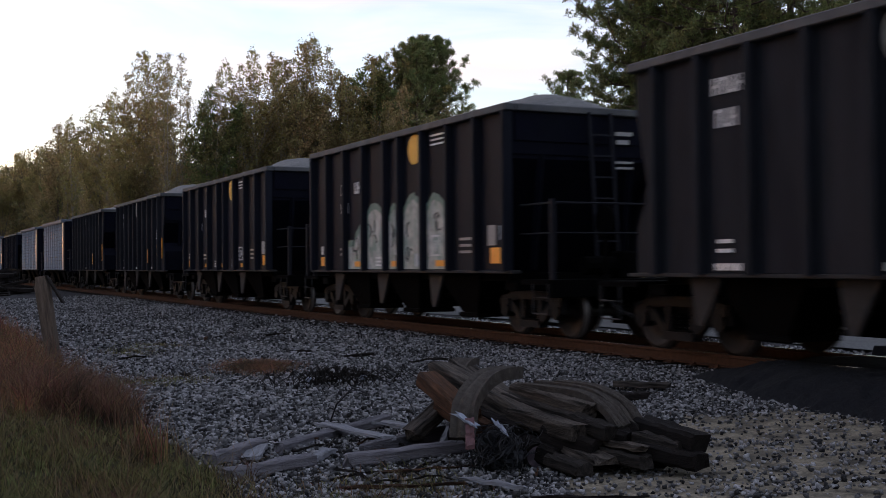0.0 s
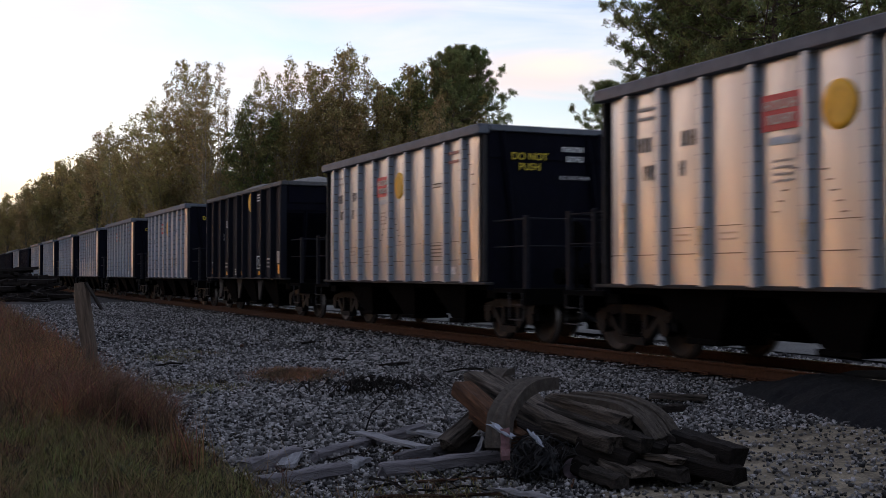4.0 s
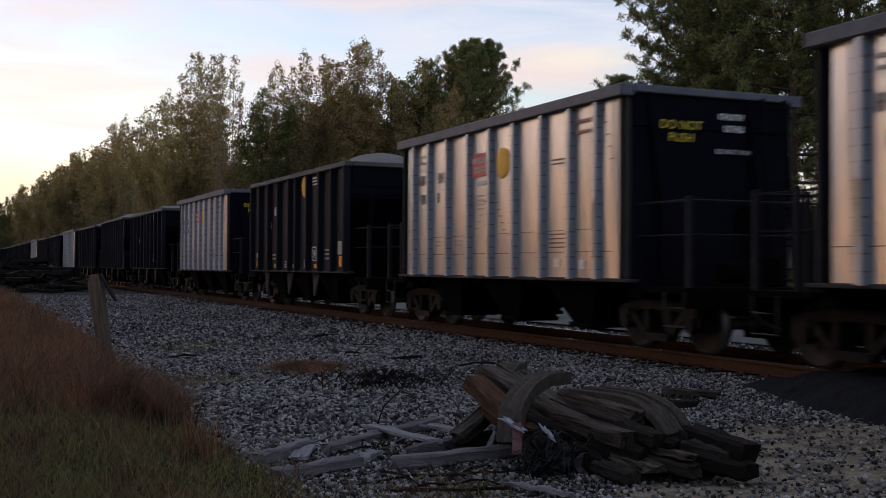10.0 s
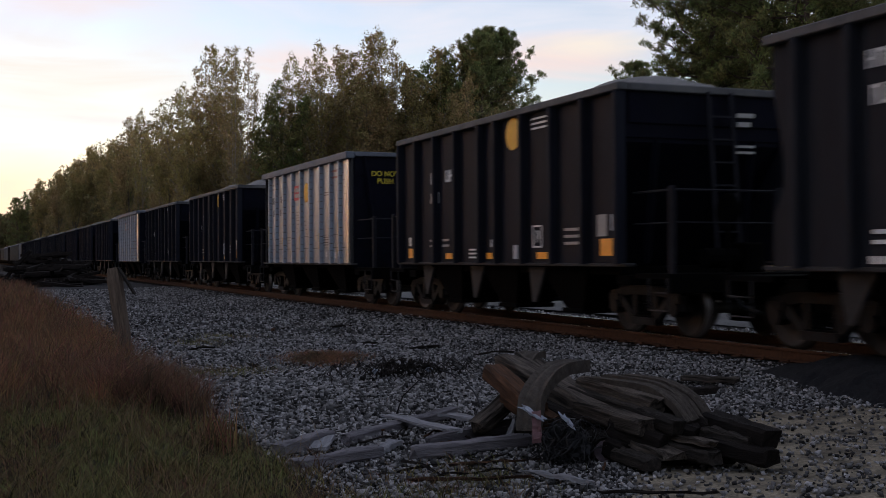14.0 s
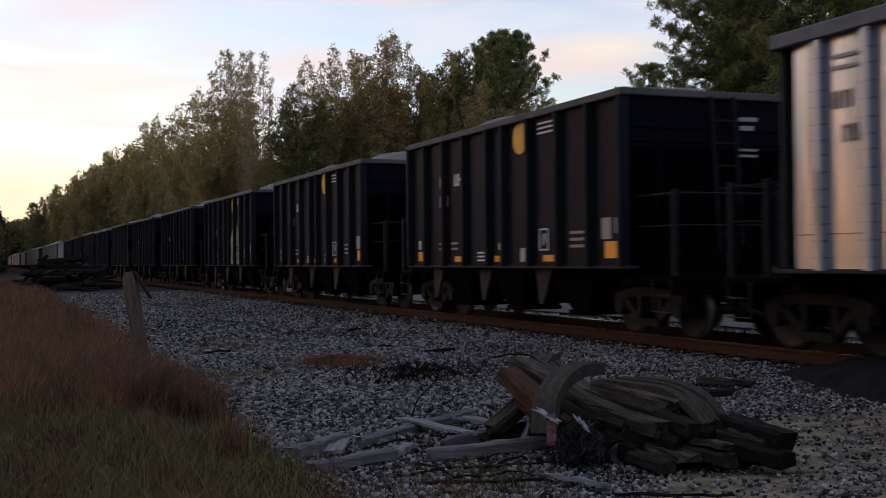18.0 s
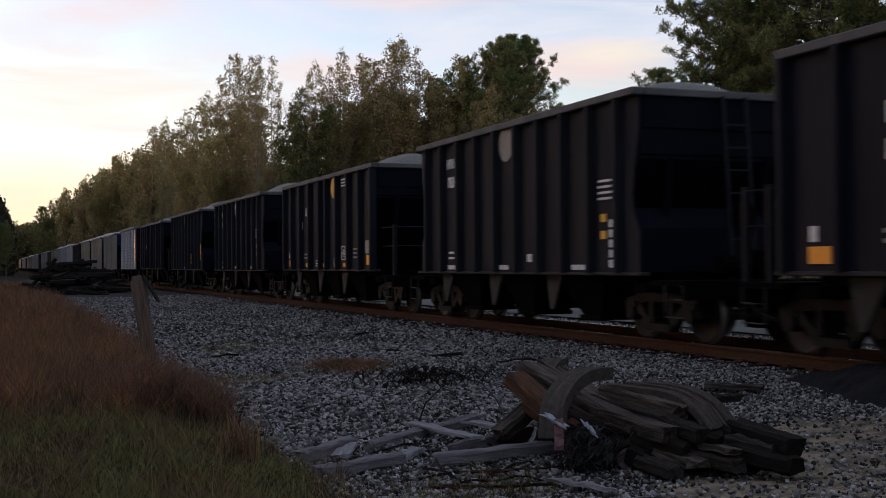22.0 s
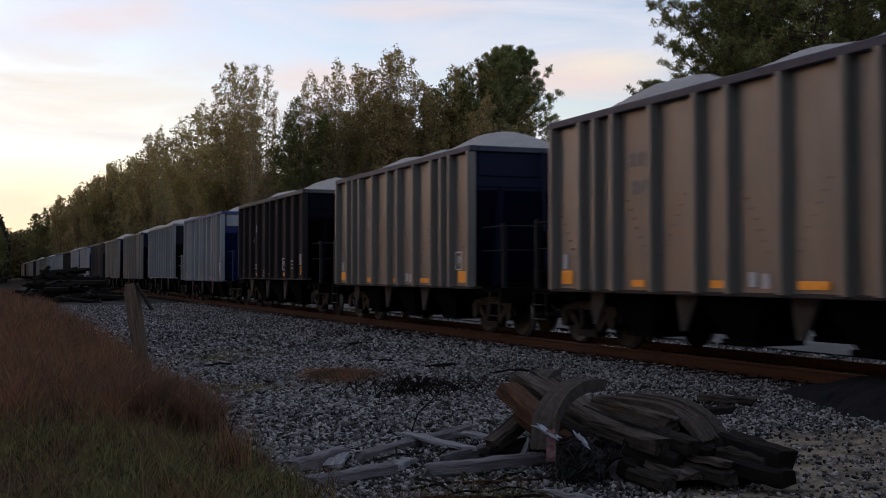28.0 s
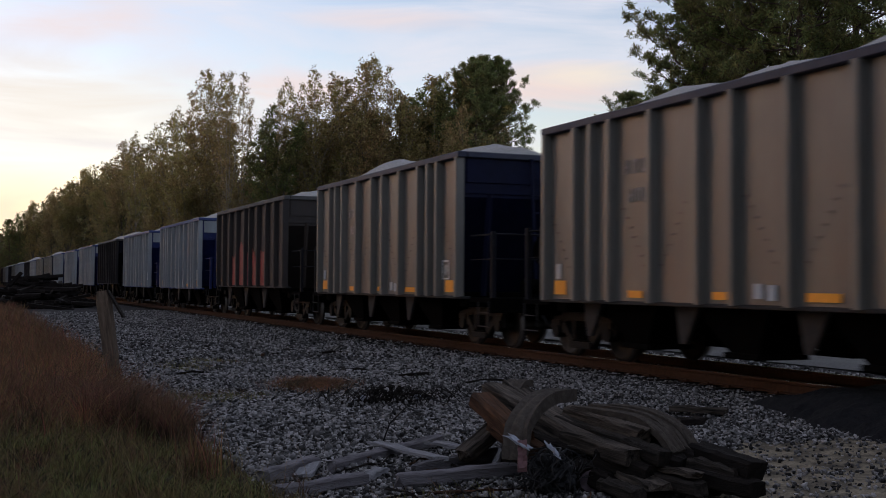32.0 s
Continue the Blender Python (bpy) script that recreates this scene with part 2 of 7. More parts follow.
WHEEL = mat("wheel_steel", (0.0085, 0.007, 0.0066), 0.6, 0.2, 0.4, 8, 0.1, 40, (0.026, 0.018, 0.014), 0.5, 3, spec=0.2)
TREAD = mat("worn_wheel_tread", (0.13, 0.12, 0.115), 0.5, 0.8, 0.2)
GUSSET = mat("dusty_gusset", (0.022, 0.021, 0.022), 0.75, 0, 0.3, 6, 0.1, 40, spec=0.2)
LOAD = mat("crushed_stone_load", (0.27, 0.265, 0.26), 0.95, 0, 0.35, 18, 0.8, 30, (0.2, 0.19, 0.18), 0.4)
LOAD_DARK = mat("dark_stone_load", (0.13, 0.125, 0.12), 0.95, 0, 0.4, 18, 0.8, 30, (0.09, 0.085, 0.08), 0.4)
YELLOW = mat("faded_yellow_paint", (0.68, 0.36, 0.02), 0.6, 0, 0.12, 8, dirt=(0.52, 0.28, 0.03), dirt_amount=0.4)
PALE = mat("faded_grey_disc", (0.17, 0.165, 0.15), 0.6, 0, 0.2, 8)
ORANGE = mat("orange_reflector", (0.75, 0.28, 0.01), 0.4, 0, 0.1, 8)
WHITE = mat("white_stencil_paint", (0.62, 0.62, 0.62), 0.6, 0, 0.25, 25, dirt=(0.3, 0.3, 0.3), dirt_amount=0.5, dirt_scale=8)
GREYINK = mat("faded_stencil_paint", (0.26, 0.25, 0.24), 0.6, 0, 0.25, 25)
DARKINK = mat("dark_stencil_paint", (0.09, 0.08, 0.075), 0.6, 0, 0.25, 25)
RED = mat("red_sign_paint", (0.42, 0.03, 0.03), 0.55, 0, 0.15, 8)
PALEBLUE = mat("pale_blue_label", (0.30, 0.35, 0.40), 0.5, 0, 0.15, 10)
SPRAY = mat("pale_spray_paint", (0.24, 0.25, 0.27), 0.6, 0, 0.3, 4, dirt=(0.08, 0.10, 0.10), dirt_amount=0.7, dirt_scale=3)
SPRAY_GREEN = mat("yellow_green_spray_paint", (0.24, 0.26, 0.13), 0.6, 0, 0.3, 6)
SPRAY_RED = mat("red_spray_paint", (0.20, 0.016, 0.015), 0.6, 0, 0.3, 4, dirt=(0.09, 0.02, 0.015), dirt_amount=0.6, dirt_scale=3)
RUST = mat("rusty_rail", (0.055, 0.024, 0.0125), 0.85, 0.0, 0.35, 12, 0.2, 60, (0.052, 0.026, 0.015), 0.5, 4, spec=0.1)
RAILTOP = mat("polished_rail_head", (0.55, 0.54, 0.53), 0.25, 0.95, 0.1)
TIE = mat("creosoted_tie", (0.017, 0.0135, 0.012), 0.9, 0, 0.5, 10, 0.6, 25, (0.006, 0.005, 0.0045), 0.8, 3, (1, 8, 8), obj=0.3, spec=0.1)
WOODGREY = mat("weathered_grey_timber", (0.090, 0.074, 0.062), 0.95, 0, 0.5, 6, 1.0, 16, (0.008, 0.007, 0.006), 0.95, 2.2, (1, 11, 11), obj=0.35, spec=0.1)
WOODDARK = mat("dark_weathered_timber", (0.036, 0.030, 0.026), 0.95, 0, 0.5, 5, 1.0, 14, (0.009, 0.008, 0.007), 0.92, 2.2, (1, 11, 11), obj=0.35, spec=0.1)
WOODCURVE = mat("curved_grey_timber", (0.066, 0.056, 0.048), 0.95, 0, 0.4, 14, 0.6, 30, (0.030, 0.025, 0.022), 0.6, 7, (3, 3, 3), spec=0.1)
WOODBROWN = mat("brown_timber", (0.075, 0.038, 0.022), 0.95, 0, 0.4, 5, 0.9, 14, (0.016, 0.010, 0.008), 0.9, 2.2, (1, 11, 11), obj=0.2, spec=0.1)
PLANK = mat("pale_weathered_plank", (0.20, 0.20, 0.215), 0.9, 0, 0.25, 5, 0.5, 14, (0.09, 0.087, 0.09), 0.6, 2.2, (1, 11, 11), obj=0.15, spec=0.1)
BEAMGREY = mat("grey_weathered_beam", (0.140, 0.130, 0.140), 0.95, 0, 0.35, 5, 0.7, 14, (0.060, 0.055, 0.060), 0.6, 2.2, (1, 11, 11), obj=0.2, spec=0.1)
POSTWOOD = mat("weathered_post", (0.125, 0.094, 0.072), 0.95, 0, 0.35, 6, 0.6, 14, (0.05, 0.037, 0.03), 0.7, 2.0, (11, 11, 1), spec=0.1)
WIRE = mat("dark_wire", (0.010, 0.010, 0.012), 0.5, 0.3, 0.3, 20, spec=0.3)
RAG = mat("pale_plastic_scrap", (0.22, 0.24, 0.29), 0.5, 0, 0.3, 20)
REDRAG = mat("faded_red_scrap", (0.11, 0.05, 0.055), 0.7, 0, 0.3, 15)
BALLAST = mat("ballast_stone", (0.176, 0.169, 0.169), 0.95, 0, 0.35, 40, 0.4, 80, island=0.92, spec=0.1, skew=1.6)
GRAVEL = mat("gravel_ground", (0.038, 0.036, 0.037), 0.95, 0, 0.7, 45, 1.0, 35, (0.014, 0.013, 0.012), 0.6, 0.5, spec=0.05)
SAND = mat("sandy_ground", (0.195, 0.165, 0.122), 0.95, 0, 0.5, 30, 0.8, 30, (0.05, 0.044, 0.037), 0.95, 3.5, spec=0.05)
ASPHALT = mat("dark_asphalt", (0.012, 0.012, 0.0135), 0.95, 0, 0.45, 30, 0.8, 40, (0.02, 0.0195, 0.019), 0.5, 1.5, spec=0.05)
SOIL = mat("dark_soil", (0.020, 0.016, 0.012), 1.0, 0, 0.4, 12, 0.6, 20, spec=0.05)
BARK = mat("grey_bark", (0.10, 0.085, 0.07), 0.9, 0, 0.35, 6, 0.5, 15, (0.05, 0.042, 0.035), 0.5, 2, (3, 3, 0.6), obj=0.2)
PALEBARK = mat("pale_bark", (0.27, 0.24, 0.205), 0.9, 0, 0.3, 6, 0.5, 15, (0.16, 0.14, 0.12), 0.5, 2, (3, 3, 0.6), obj=0.2)
PINEBARK = mat("pine_bark", (0.075, 0.05, 0.037), 0.9, 0, 0.35, 6, 0.6, 12, (0.04, 0.03, 0.024), 0.5, 2, (3, 3, 0.6))
OLIVE = leaf_mat("olive_leaves", (0.270, 0.235, 0.086), 0.5, 0.03, 0.8, 0.35, (0.24, 0.166, 0.074))
TAWNY = leaf_mat("tawny_leaves", (0.310, 0.222, 0.104), 0.5, 0.03, 0.8, 0.35, (0.22, 0.190, 0.076))
GREEN = leaf_mat("green_leaves", (0.120, 0.152, 0.048), 0.5, 0.03, 0.7, 0.4, (0.19, 0.155, 0.060))
NEEDLE = leaf_mat("pine_needles", (0.140, 0.172, 0.062), 0.5, 0.03, 0.6, 0.6, (0.15, 0.12, 0.05))
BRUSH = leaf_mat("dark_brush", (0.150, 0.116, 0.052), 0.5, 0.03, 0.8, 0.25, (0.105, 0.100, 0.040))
# leaf colour darkened so the wood west of the line does not glow when backlit
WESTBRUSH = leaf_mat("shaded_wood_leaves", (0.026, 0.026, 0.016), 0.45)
SEDGE = leaf_mat("russet_sedge", (0.196, 0.094, 0.049), 0.8, 0.05, 0.95, 1.6, (0.060, 0.042, 0.023))
GRASS = leaf_mat("dull_green_grass", (0.116, 0.112, 0.038), 0.95, 0.06, 0.9, 1.9, (0.105, 0.058, 0.030))
DARKSEDGE = leaf_mat("dark_russet_sedge", (0.150, 0.076, 0.046), 0.8, 0.04, 0.9, 2.6, (0.055, 0.036, 0.022))
STRAW = leaf_mat("straw_stalks", (0.22, 0.15, 0.085), 0.4, 0.02)

# ---- mesh helpers ----
def mesh_of(name, bm, material, smooth=False):
    me = bpy.data.meshes.new(name)
    bm.normal_update()
    bm.to_mesh(me)
    bm.free()
    for m in material if isinstance(material, (list, tuple)) else (material,):
        me.materials.append(m)
    if smooth:
        me.polygons.foreach_set("use_smooth", [True] * len(me.polygons))
    return me


def part(name, bm, material, parent, label="", smooth=False):
    """One mesh object under a thing or a part; bm may be a ready mesh that alike parts share."""
    me = bm if isinstance(bm, bpy.types.Mesh) else mesh_of(name, bm, material, smooth)
    ob = new(name, me)
    ob.parent = parent
    if label:
        ob["label"] = label
    return ob


def thing(name, label, category, group="", m=None, kind=""):
    ob = new(name)
    ob.empty_display_size = 0.3
    if m is not None:
        ob.matrix_basis = m
    return tagged(ob, label, category, group, kind)


def box(bm, x0, x1, y0, y1, z0, z1, bevel=0.0, mi=0):
    vs = [bm.verts.new((x, y, z)) for z in (z0, z1) for x, y in ((x0, y0), (x1, y0), (x1, y1), (x0, y1))]
    fs = [bm.faces.new([vs[i] for i in f]) for f in ((3, 2, 1, 0), (4, 5, 6, 7), (0, 1, 5, 4), (1, 2, 6, 5), (2, 3, 7, 6), (3, 0, 4, 7))]
    for f in fs:
        f.material_index = mi
    if bevel:
        bmesh.ops.bevel(bm, geom=list({e for f in fs for e in f.edges}), offset=bevel, segments=1, affect="EDGES")
    return bm


def beam(bm, a, b, w, h, up=(0, 0, 1)):
    """A bar of width w and height h from a to b."""
    a, b = Vector(a), Vector(b)
    d = (b - a).normalized()
    u = Vector(up)
    if abs(d.dot(u)) > 0.99:
        u = Vector((1, 0, 0))
    s = d.cross(u).normalized()
    t = s.cross(d).normalized()
    vs = [bm.verts.new(p + s * (i * w / 2) + t * (j * h / 2)) for p in (a, b) for i, j in ((-1, -1), (1, -1), (1, 1), (-1, 1))]
    for f in ((3, 2, 1, 0), (4, 5, 6, 7), (0, 1, 5, 4), (1, 2, 6, 5), (2, 3, 7, 6), (3, 0, 4, 7)):
        bm.faces.new([vs[i] for i in f])
    return bm


def tube(bm, pts, radii, seg=6, cap=True):
    """A tapered tube through the points."""
    rings = []
    for i, p in enumerate(pts):
        p = Vector(p)
        d = (Vector(pts[min(i + 1, len(pts) - 1)]) - Vector(pts[max(i - 1, 0)])).normalized()
        u = Vector((1, 0, 0)) if abs(d.x) < 0.8 else Vector((0, 1, 0))
        s = d.cross(u).normalized()
        t = d.cross(s)
        r = radii[i] if isinstance(radii, (list, tuple)) else radii
        rings.append([bm.verts.new(p + (s * math.cos(k * math.tau / seg) + t * math.sin(k * math.tau / seg)) * r) for k in range(seg)])
    for a, b in zip(rings, rings[1:]):
        for k in range(seg):
            bm.faces.new((a[k], a[(k + 1) % seg], b[(k + 1) % seg], b[k]))
    if cap:
        bm.faces.new(rings[0])
        bm.faces.new(rings[-1][::-1])
    return bm


def disc(bm, x0, x1, y, z, r, seg=20):
    """A short cylinder along x."""
    rings = [[bm.verts.new((x, y + r * math.cos(k * math.tau / seg), z + r * math.sin(k * math.tau / seg))) for k in range(seg)] for x in (x0, x1)]
    for k in range(seg):
        bm.faces.new((rings[0][k], rings[0][(k + 1) % seg], rings[1][(k + 1) % seg], rings[1][k]))
    bm.faces.new(rings[0][::-1])
    bm.faces.new(rings[1])
    return bm


def slab(bm, outline, x0, x1):
    """An outline in (y, z), made a plate from x0 to x1."""
    rings = [[bm.verts.new((x, y, z)) for y, z in outline] for x in (x0, x1)]
    k = len(outline)
    for i in range(k):
        bm.faces.new((rings[0][i], rings[0][(i + 1) % k], rings[1][(i + 1) % k], rings[1][i]))
    bm.faces.new(rings[0][::-1])
    bm.faces.new(rings[1])
    bmesh.ops.recalc_face_normals(bm, faces=bm.faces)
    return bm


def fast_mesh(name, verts, faces, materials, slots=None, smooth=False):
    """A large mesh from arrays: verts (n, 3), faces (m, k) with k corners each."""
    me = bpy.data.meshes.new(name)
    verts, faces = np.asarray(verts, np.float32), np.asarray(faces, np.int32)
    me.vertices.add(len(verts))
    me.vertices.foreach_set("co", verts.ravel())
    k = faces.shape[1]
    me.loops.add(faces.size)
    me.loops.foreach_set("vertex_index", faces.ravel())
    me.polygons.add(len(faces))
    me.polygons.foreach_set("loop_start", np.arange(0, faces.size, k, dtype=np.int32))
    if slots is not None:
        me.polygons.foreach_set("material_index", np.asarray(slots, np.int32))
    for m in materials:
        me.materials.append(m)
    if smooth:
        me.polygons.foreach_set("use_smooth", np.ones(len(faces), bool))
    me.update(calc_edges=True)
    return me


# ---- the plan ----
TRACK = 11.35        # middle of the track, which runs along y
RAIL = 0.30          # top of the rails
GAUGE = 1.435


def smoothstep(a, b, x):
    t = np.clip((x - a) / (b - a), 0, 1)
    return t * t * (3 - 2 * t)


def ground_z(x, y):
    """Height of the ground: a low ballast bed under the track, gently uneven elsewhere."""
    x, y = np.asarray(x, float), np.asarray(y, float)
    bed = smoothstep(6.6, 9.6, x) * (1 - smoothstep(13.2, 15.5, x)) * 0.075
    wave = 0.03 * np.sin(x * 1.3 + 0.4 * y) * np.sin(y * 0.9 - 0.2 * x) + 0.015 * np.sin(3.1 * x + 1.7 * y)
    calm = smoothstep(9.2, 8.0, x) + smoothstep(14, 16, x)
    bank = 0.18 * (1 - smoothstep(0.5, 2.6, x)) * smoothstep(5, 12, y)
    return bed + wave * calm + bank


def sand_edge(x, y):
    """Positive where the bare sandy ground lies, beside the ramp."""
    line = np.interp(x, [3.9, 4.3, 5.0, 5.6, 6.5, 7.2, 7.9, 8.6], [6.6, 7.15, 7.5, 8.1, 8.9, 9.3, 9.4, 9.1])
    d = line + 0.16 * np.sin(5.3 * x + 1.0) + 0.09 * np.sin(13.0 * x) - y
    return np.where((x > 3.9) & (x < 8.6) & (y > -6), d, -1.0)


def build_ground():
    xs = np.unique(np.concatenate([np.linspace(-900, -20, 16), np.linspace(-20, 0, 14), np.linspace(0, 16, 129), np.linspace(16, 60, 20), np.linspace(60, 900, 16)]))
    ys = np.unique(np.concatenate([np.linspace(-600, -10, 10), np.linspace(-10, 5, 90), np.linspace(5, 12, 64), np.linspace(12, 30, 60), np.linspace(30, 90, 60), np.linspace(90, 1500, 24)]))
    X, Y = np.meshgrid(xs, ys)
    Z = ground_z(X, Y)
    n = len(xs)
    v = np.c_[X.ravel(), Y.ravel(), Z.ravel()]
    i = np.arange(len(ys) - 1)[:, None] * n + np.arange(n - 1)[None, :]
    f = np.c_[i.ravel(), i.ravel() + 1, i.ravel() + n + 1, i.ravel() + n]
    c = (v[f].mean(1))
    slot = np.zeros(len(f), int)
    edge = 2.4 + 0.35 * np.sin(c[:, 1] * 0.8) + 0.02 * np.clip(c[:, 1] - 15, 0, 60)
    slot[c[:, 0] < edge] = 1
    slot[c[:, 0] > 24] = 1
    slot[c[:, 1] > 130] = 1
    slot[(c[:, 0] > 8.2) & (c[:, 0] < 14.5)] = 0
    slot[(sand_edge(c[:, 0], c[:, 1]) > 0)] = 2
    me = fast_mesh("ground", v, f, [GRAVEL, SOIL, SAND], slot, True)
    tagged(new("ground", me), "grey gravel yard with sandy and grassy patches", "ground", kind="structure")


build_ground()


def build_track():
    """Two rusty rails on ties, with spikes and plates on the near ones."""
    prof = [(-0.07, 0), (0.07, 0), (0.07, 0.012), (0.012, 0.03), (0.012, 0.13), (0.036, 0.138), (0.036, 0.172), (0.03, 0.178), (-0.03, 0.178), (-0.036, 0.172),
            (-0.036, 0.138), (-0.012, 0.13), (-0.012, 0.03), (-0.07, 0.012)]
    ends = (-150.0, 900.0)
    for k, side in enumerate((-1, 1)):
        bm = bmesh.new()
        x0 = TRACK + side * (GAUGE / 2 + 0.036)
        rings = [[bm.verts.new((x0 + x, y, RAIL - 0.178 + z)) for x, z in prof] for y in ends]
        n = len(prof)
        for i in range(n):
            f = bm.faces.new((rings[0][i], rings[1][i], rings[1][(i + 1) % n], rings[0][(i + 1) % n]))
            f.material_index = 1 if i in (7,) else 0
        bm.faces.new(rings[0]), bm.faces.new(rings[1][::-1])
        bmesh.ops.recalc_face_normals(bm, faces=bm.faces)
        me = mesh_of("rail", bm, [RUST, RAILTOP])
        tagged(new("rail", me), "rust-brown steel rail with a worn bright head", "rail", "rails of the track", "structure")


build_track()


def build_ties():
    rng = random.Random(4)
    bm = bmesh.new()
    box(bm, -1.3, 1.3, -0.11, 0.11, -0.16, 0.0, 0.012)
    me = mesh_of("tie", bm, TIE)
    bed = thing("track_bed", "dark creosoted wooden ties in grey ballast", "railway track", m=pose(TRACK, 0, RAIL - 0.19), kind="structure")
    for i in range(150):
        y = 12.9 + i * 0.53
        t = part("tie", me, None, bed)
        t.matrix_basis = pose(rng.uniform(-0.05, 0.05), y, rng.uniform(-0.012, 0.004), 0, 0, rng.uniform(-1.2, 1.2))
    bm = bmesh.new()
    for i in range(150):
        y = 12.9 + i * 0.53
        for s in (-1, 1):
            x = s * (GAUGE / 2 + 0.036)
            box(bm, x - 0.17, x + 0.17, y - 0.09, y + 0.09, 0.002, 0.014)
            for dx in (-0.1, 0.1):
                box(bm, x + dx - 0.015, x + dx + 0.015, y - 0.05, y - 0.02, 0.01, 0.04)
    part("tie_plate", bm, RUST, bed)
    bed_far = bmesh.new()
    for i in range(420):
        y = 92.4 + i * 0.53
        box(bed_far, -1.3, 1.3, y - 0.11, y + 0.11, -0.16, 0)
    o = part("far_ties", bed_far, TIE, bed)
    o["kind"] = "stuff"


build_ties()


def build_crossing():
    """The asphalt of a road crossing, ramped up to the rails."""
    xs, ys = np.linspace(7.6, 17.5, 100), np.unique(np.r_[np.linspace(-16, 6, 20), np.linspace(6, 13, 120)])
    X, Y = np.meshgrid(xs, ys)
    top = RAIL + 0.004
    west = 8.35 + 0.30 * np.clip(Y - 9.3, 0, 20) + 0.08 * np.sin(2.3 * Y) + 0.06 * np.sin(6.1 * Y)
    h = np.clip((X - west) / 1.1, 0, 1) ** 0.75
    h = h * h * (3 - 2 * h)
    north = np.clip((12.45 + 0.12 * np.sin(2.9 * X) + 0.08 * np.sin(7.3 * X) - Y) / 0.75, 0, 1)
    Z = ground_z(X, Y) - 0.05 + (top - ground_z(X, Y) + 0.05) * h * north ** 0.7 + 0.012 * np.sin(5 * X) * np.sin(4 * Y) + np.random.default_rng(7).normal(0, 0.016, X.shape) * (np.abs(X - TRACK) > 1.0)
    Z = np.where(X > 13.5, top - (X - 13.5) * 0.05, Z)
    groove = (np.abs(np.abs(X - TRACK) - GAUGE / 2 + 0.09) < 0.08)
    Z = np.where(groove, Z - 0.03, Z)
    n = len(xs)
    v = np.c_[X.ravel(), Y.ravel(), Z.ravel()]
    i = np.arange(len(ys) - 1)[:, None] * n + np.arange(n - 1)[None, :]
    f = np.c_[i.ravel(), i.ravel() + 1, i.ravel() + n + 1, i.ravel() + n]
    tagged(new("crossing", fast_mesh("crossing", v, f, [ASPHALT], smooth=True)), "dark asphalt ramp of a road crossing", "road", kind="structure")


build_crossing()


def build_road():
    bm = bmesh.new()
    n = 40
    ring = []
    for i in range(n + 1):
        y = -40 + 240 * i / n
        ring.append([bm.verts.new((x, y, 0.10 + 0.02 * math.sin(0.3 * y) - (0.06 if x in (15.6, 22.5) else 0))) for x in (15.6, 15.9, 19.0, 22.2, 22.5)])
    for a, b in zip(ring, ring[1:]):
        for k in range(4):
            bm.faces.new((a[k], a[k + 1], b[k + 1], b[k]))
    bmesh.ops.recalc_face_normals(bm, faces=bm.faces)
    me = mesh_of("road", bm, PALEROAD, True)
    tagged(new("road", me), "pale gravel service road behind the track", "road", kind="structure")


PALEROAD = mat("pale_gravel_road", (0.12, 0.118, 0.115), 0.95, 0, 0.3, 20, 0.4, 40, (0.07, 0.066, 0.062), 0.6, 0.4, spec=0.1)
build_road()

# ---- the train ----
PITCH = 13.732
FIRST = 8.95         # middle of the first car at the start
SLACK = ((0, -0.25), (3, -0.15), (8, 0.1), (14, 0.15), (20, 0.1), (26, -0.2), (30, -0.3), (36, 0.0), (40, 0.2), (44, 0.35), (60, 0.4))


def car_place(i):
    """Middle of car i at the start; the couplers' slack runs in and out along the train."""
    return FIRST + PITCH * i + float(np.interp(i, [a for a, b in SLACK], [b for a, b in SLACK]))


SPEED, GAIN = 17.04, 0.01293


def travelled(t):
    return SPEED * t + GAIN * ((t - 16) ** 2 - 256)


SHARED = {}


def shared(key, make):
    if key not in SHARED:
        SHARED[key] = make()
    return SHARED[key]


WHEEL_R = 0.457


def wheel_mesh():
    """A wheelset: two solid wheels with plate and flange on one axle, and bearing caps, turning about x."""
    bm = bmesh.new()
    prof = [(0.90, 0.0), (0.90, 0.10), (0.80, 0.11), (0.77, 0.14), (0.74, 0.36), (0.79, 0.40), (0.79, 0.452), (0.70, 0.46), (0.675, 0.482), (0.66, 0.482), (0.65, 0.41), (0.69, 0.36), (0.70, 0.15), (0.60, 0.11), (0.60, 0.085), (0.0, 0.085)]
    seg = 28
    for side in (-1, 1):
        rings = [[bm.verts.new((side * x, r * math.cos(k * math.tau / seg), r * math.sin(k * math.tau / seg))) for k in range(seg)] if r > 0 else [bm.verts.new((side * x, 0, 0))] for x, r in prof]
        for j, (a, b) in enumerate(zip(rings, rings[1:])):
            for k in range(seg):
                q = (a[0], b[(k + 1) % seg], b[k]) if len(a) == 1 else (a[k], a[(k + 1) % seg], b[(k + 1) % seg], b[k])
                f = bm.faces.new(q)
                f.material_index = 1 if j in (6,) else 0
                f.smooth = True
        # bolts on the bearing cap
        for k in range(3):
            a = k * math.tau / 3
            cy, cz = 0.055 * math.cos(a), 0.055 * math.sin(a)
            box(bm, side * 0.93 - 0.03, side * 0.93 + 0.03, cy - 0.02, cy + 0.02, cz - 0.02, cz + 0.02)
    bmesh.ops.recalc_face_normals(bm, faces=bm.faces)
    return mesh_of("wheelset", bm, [WHEEL, TREAD])


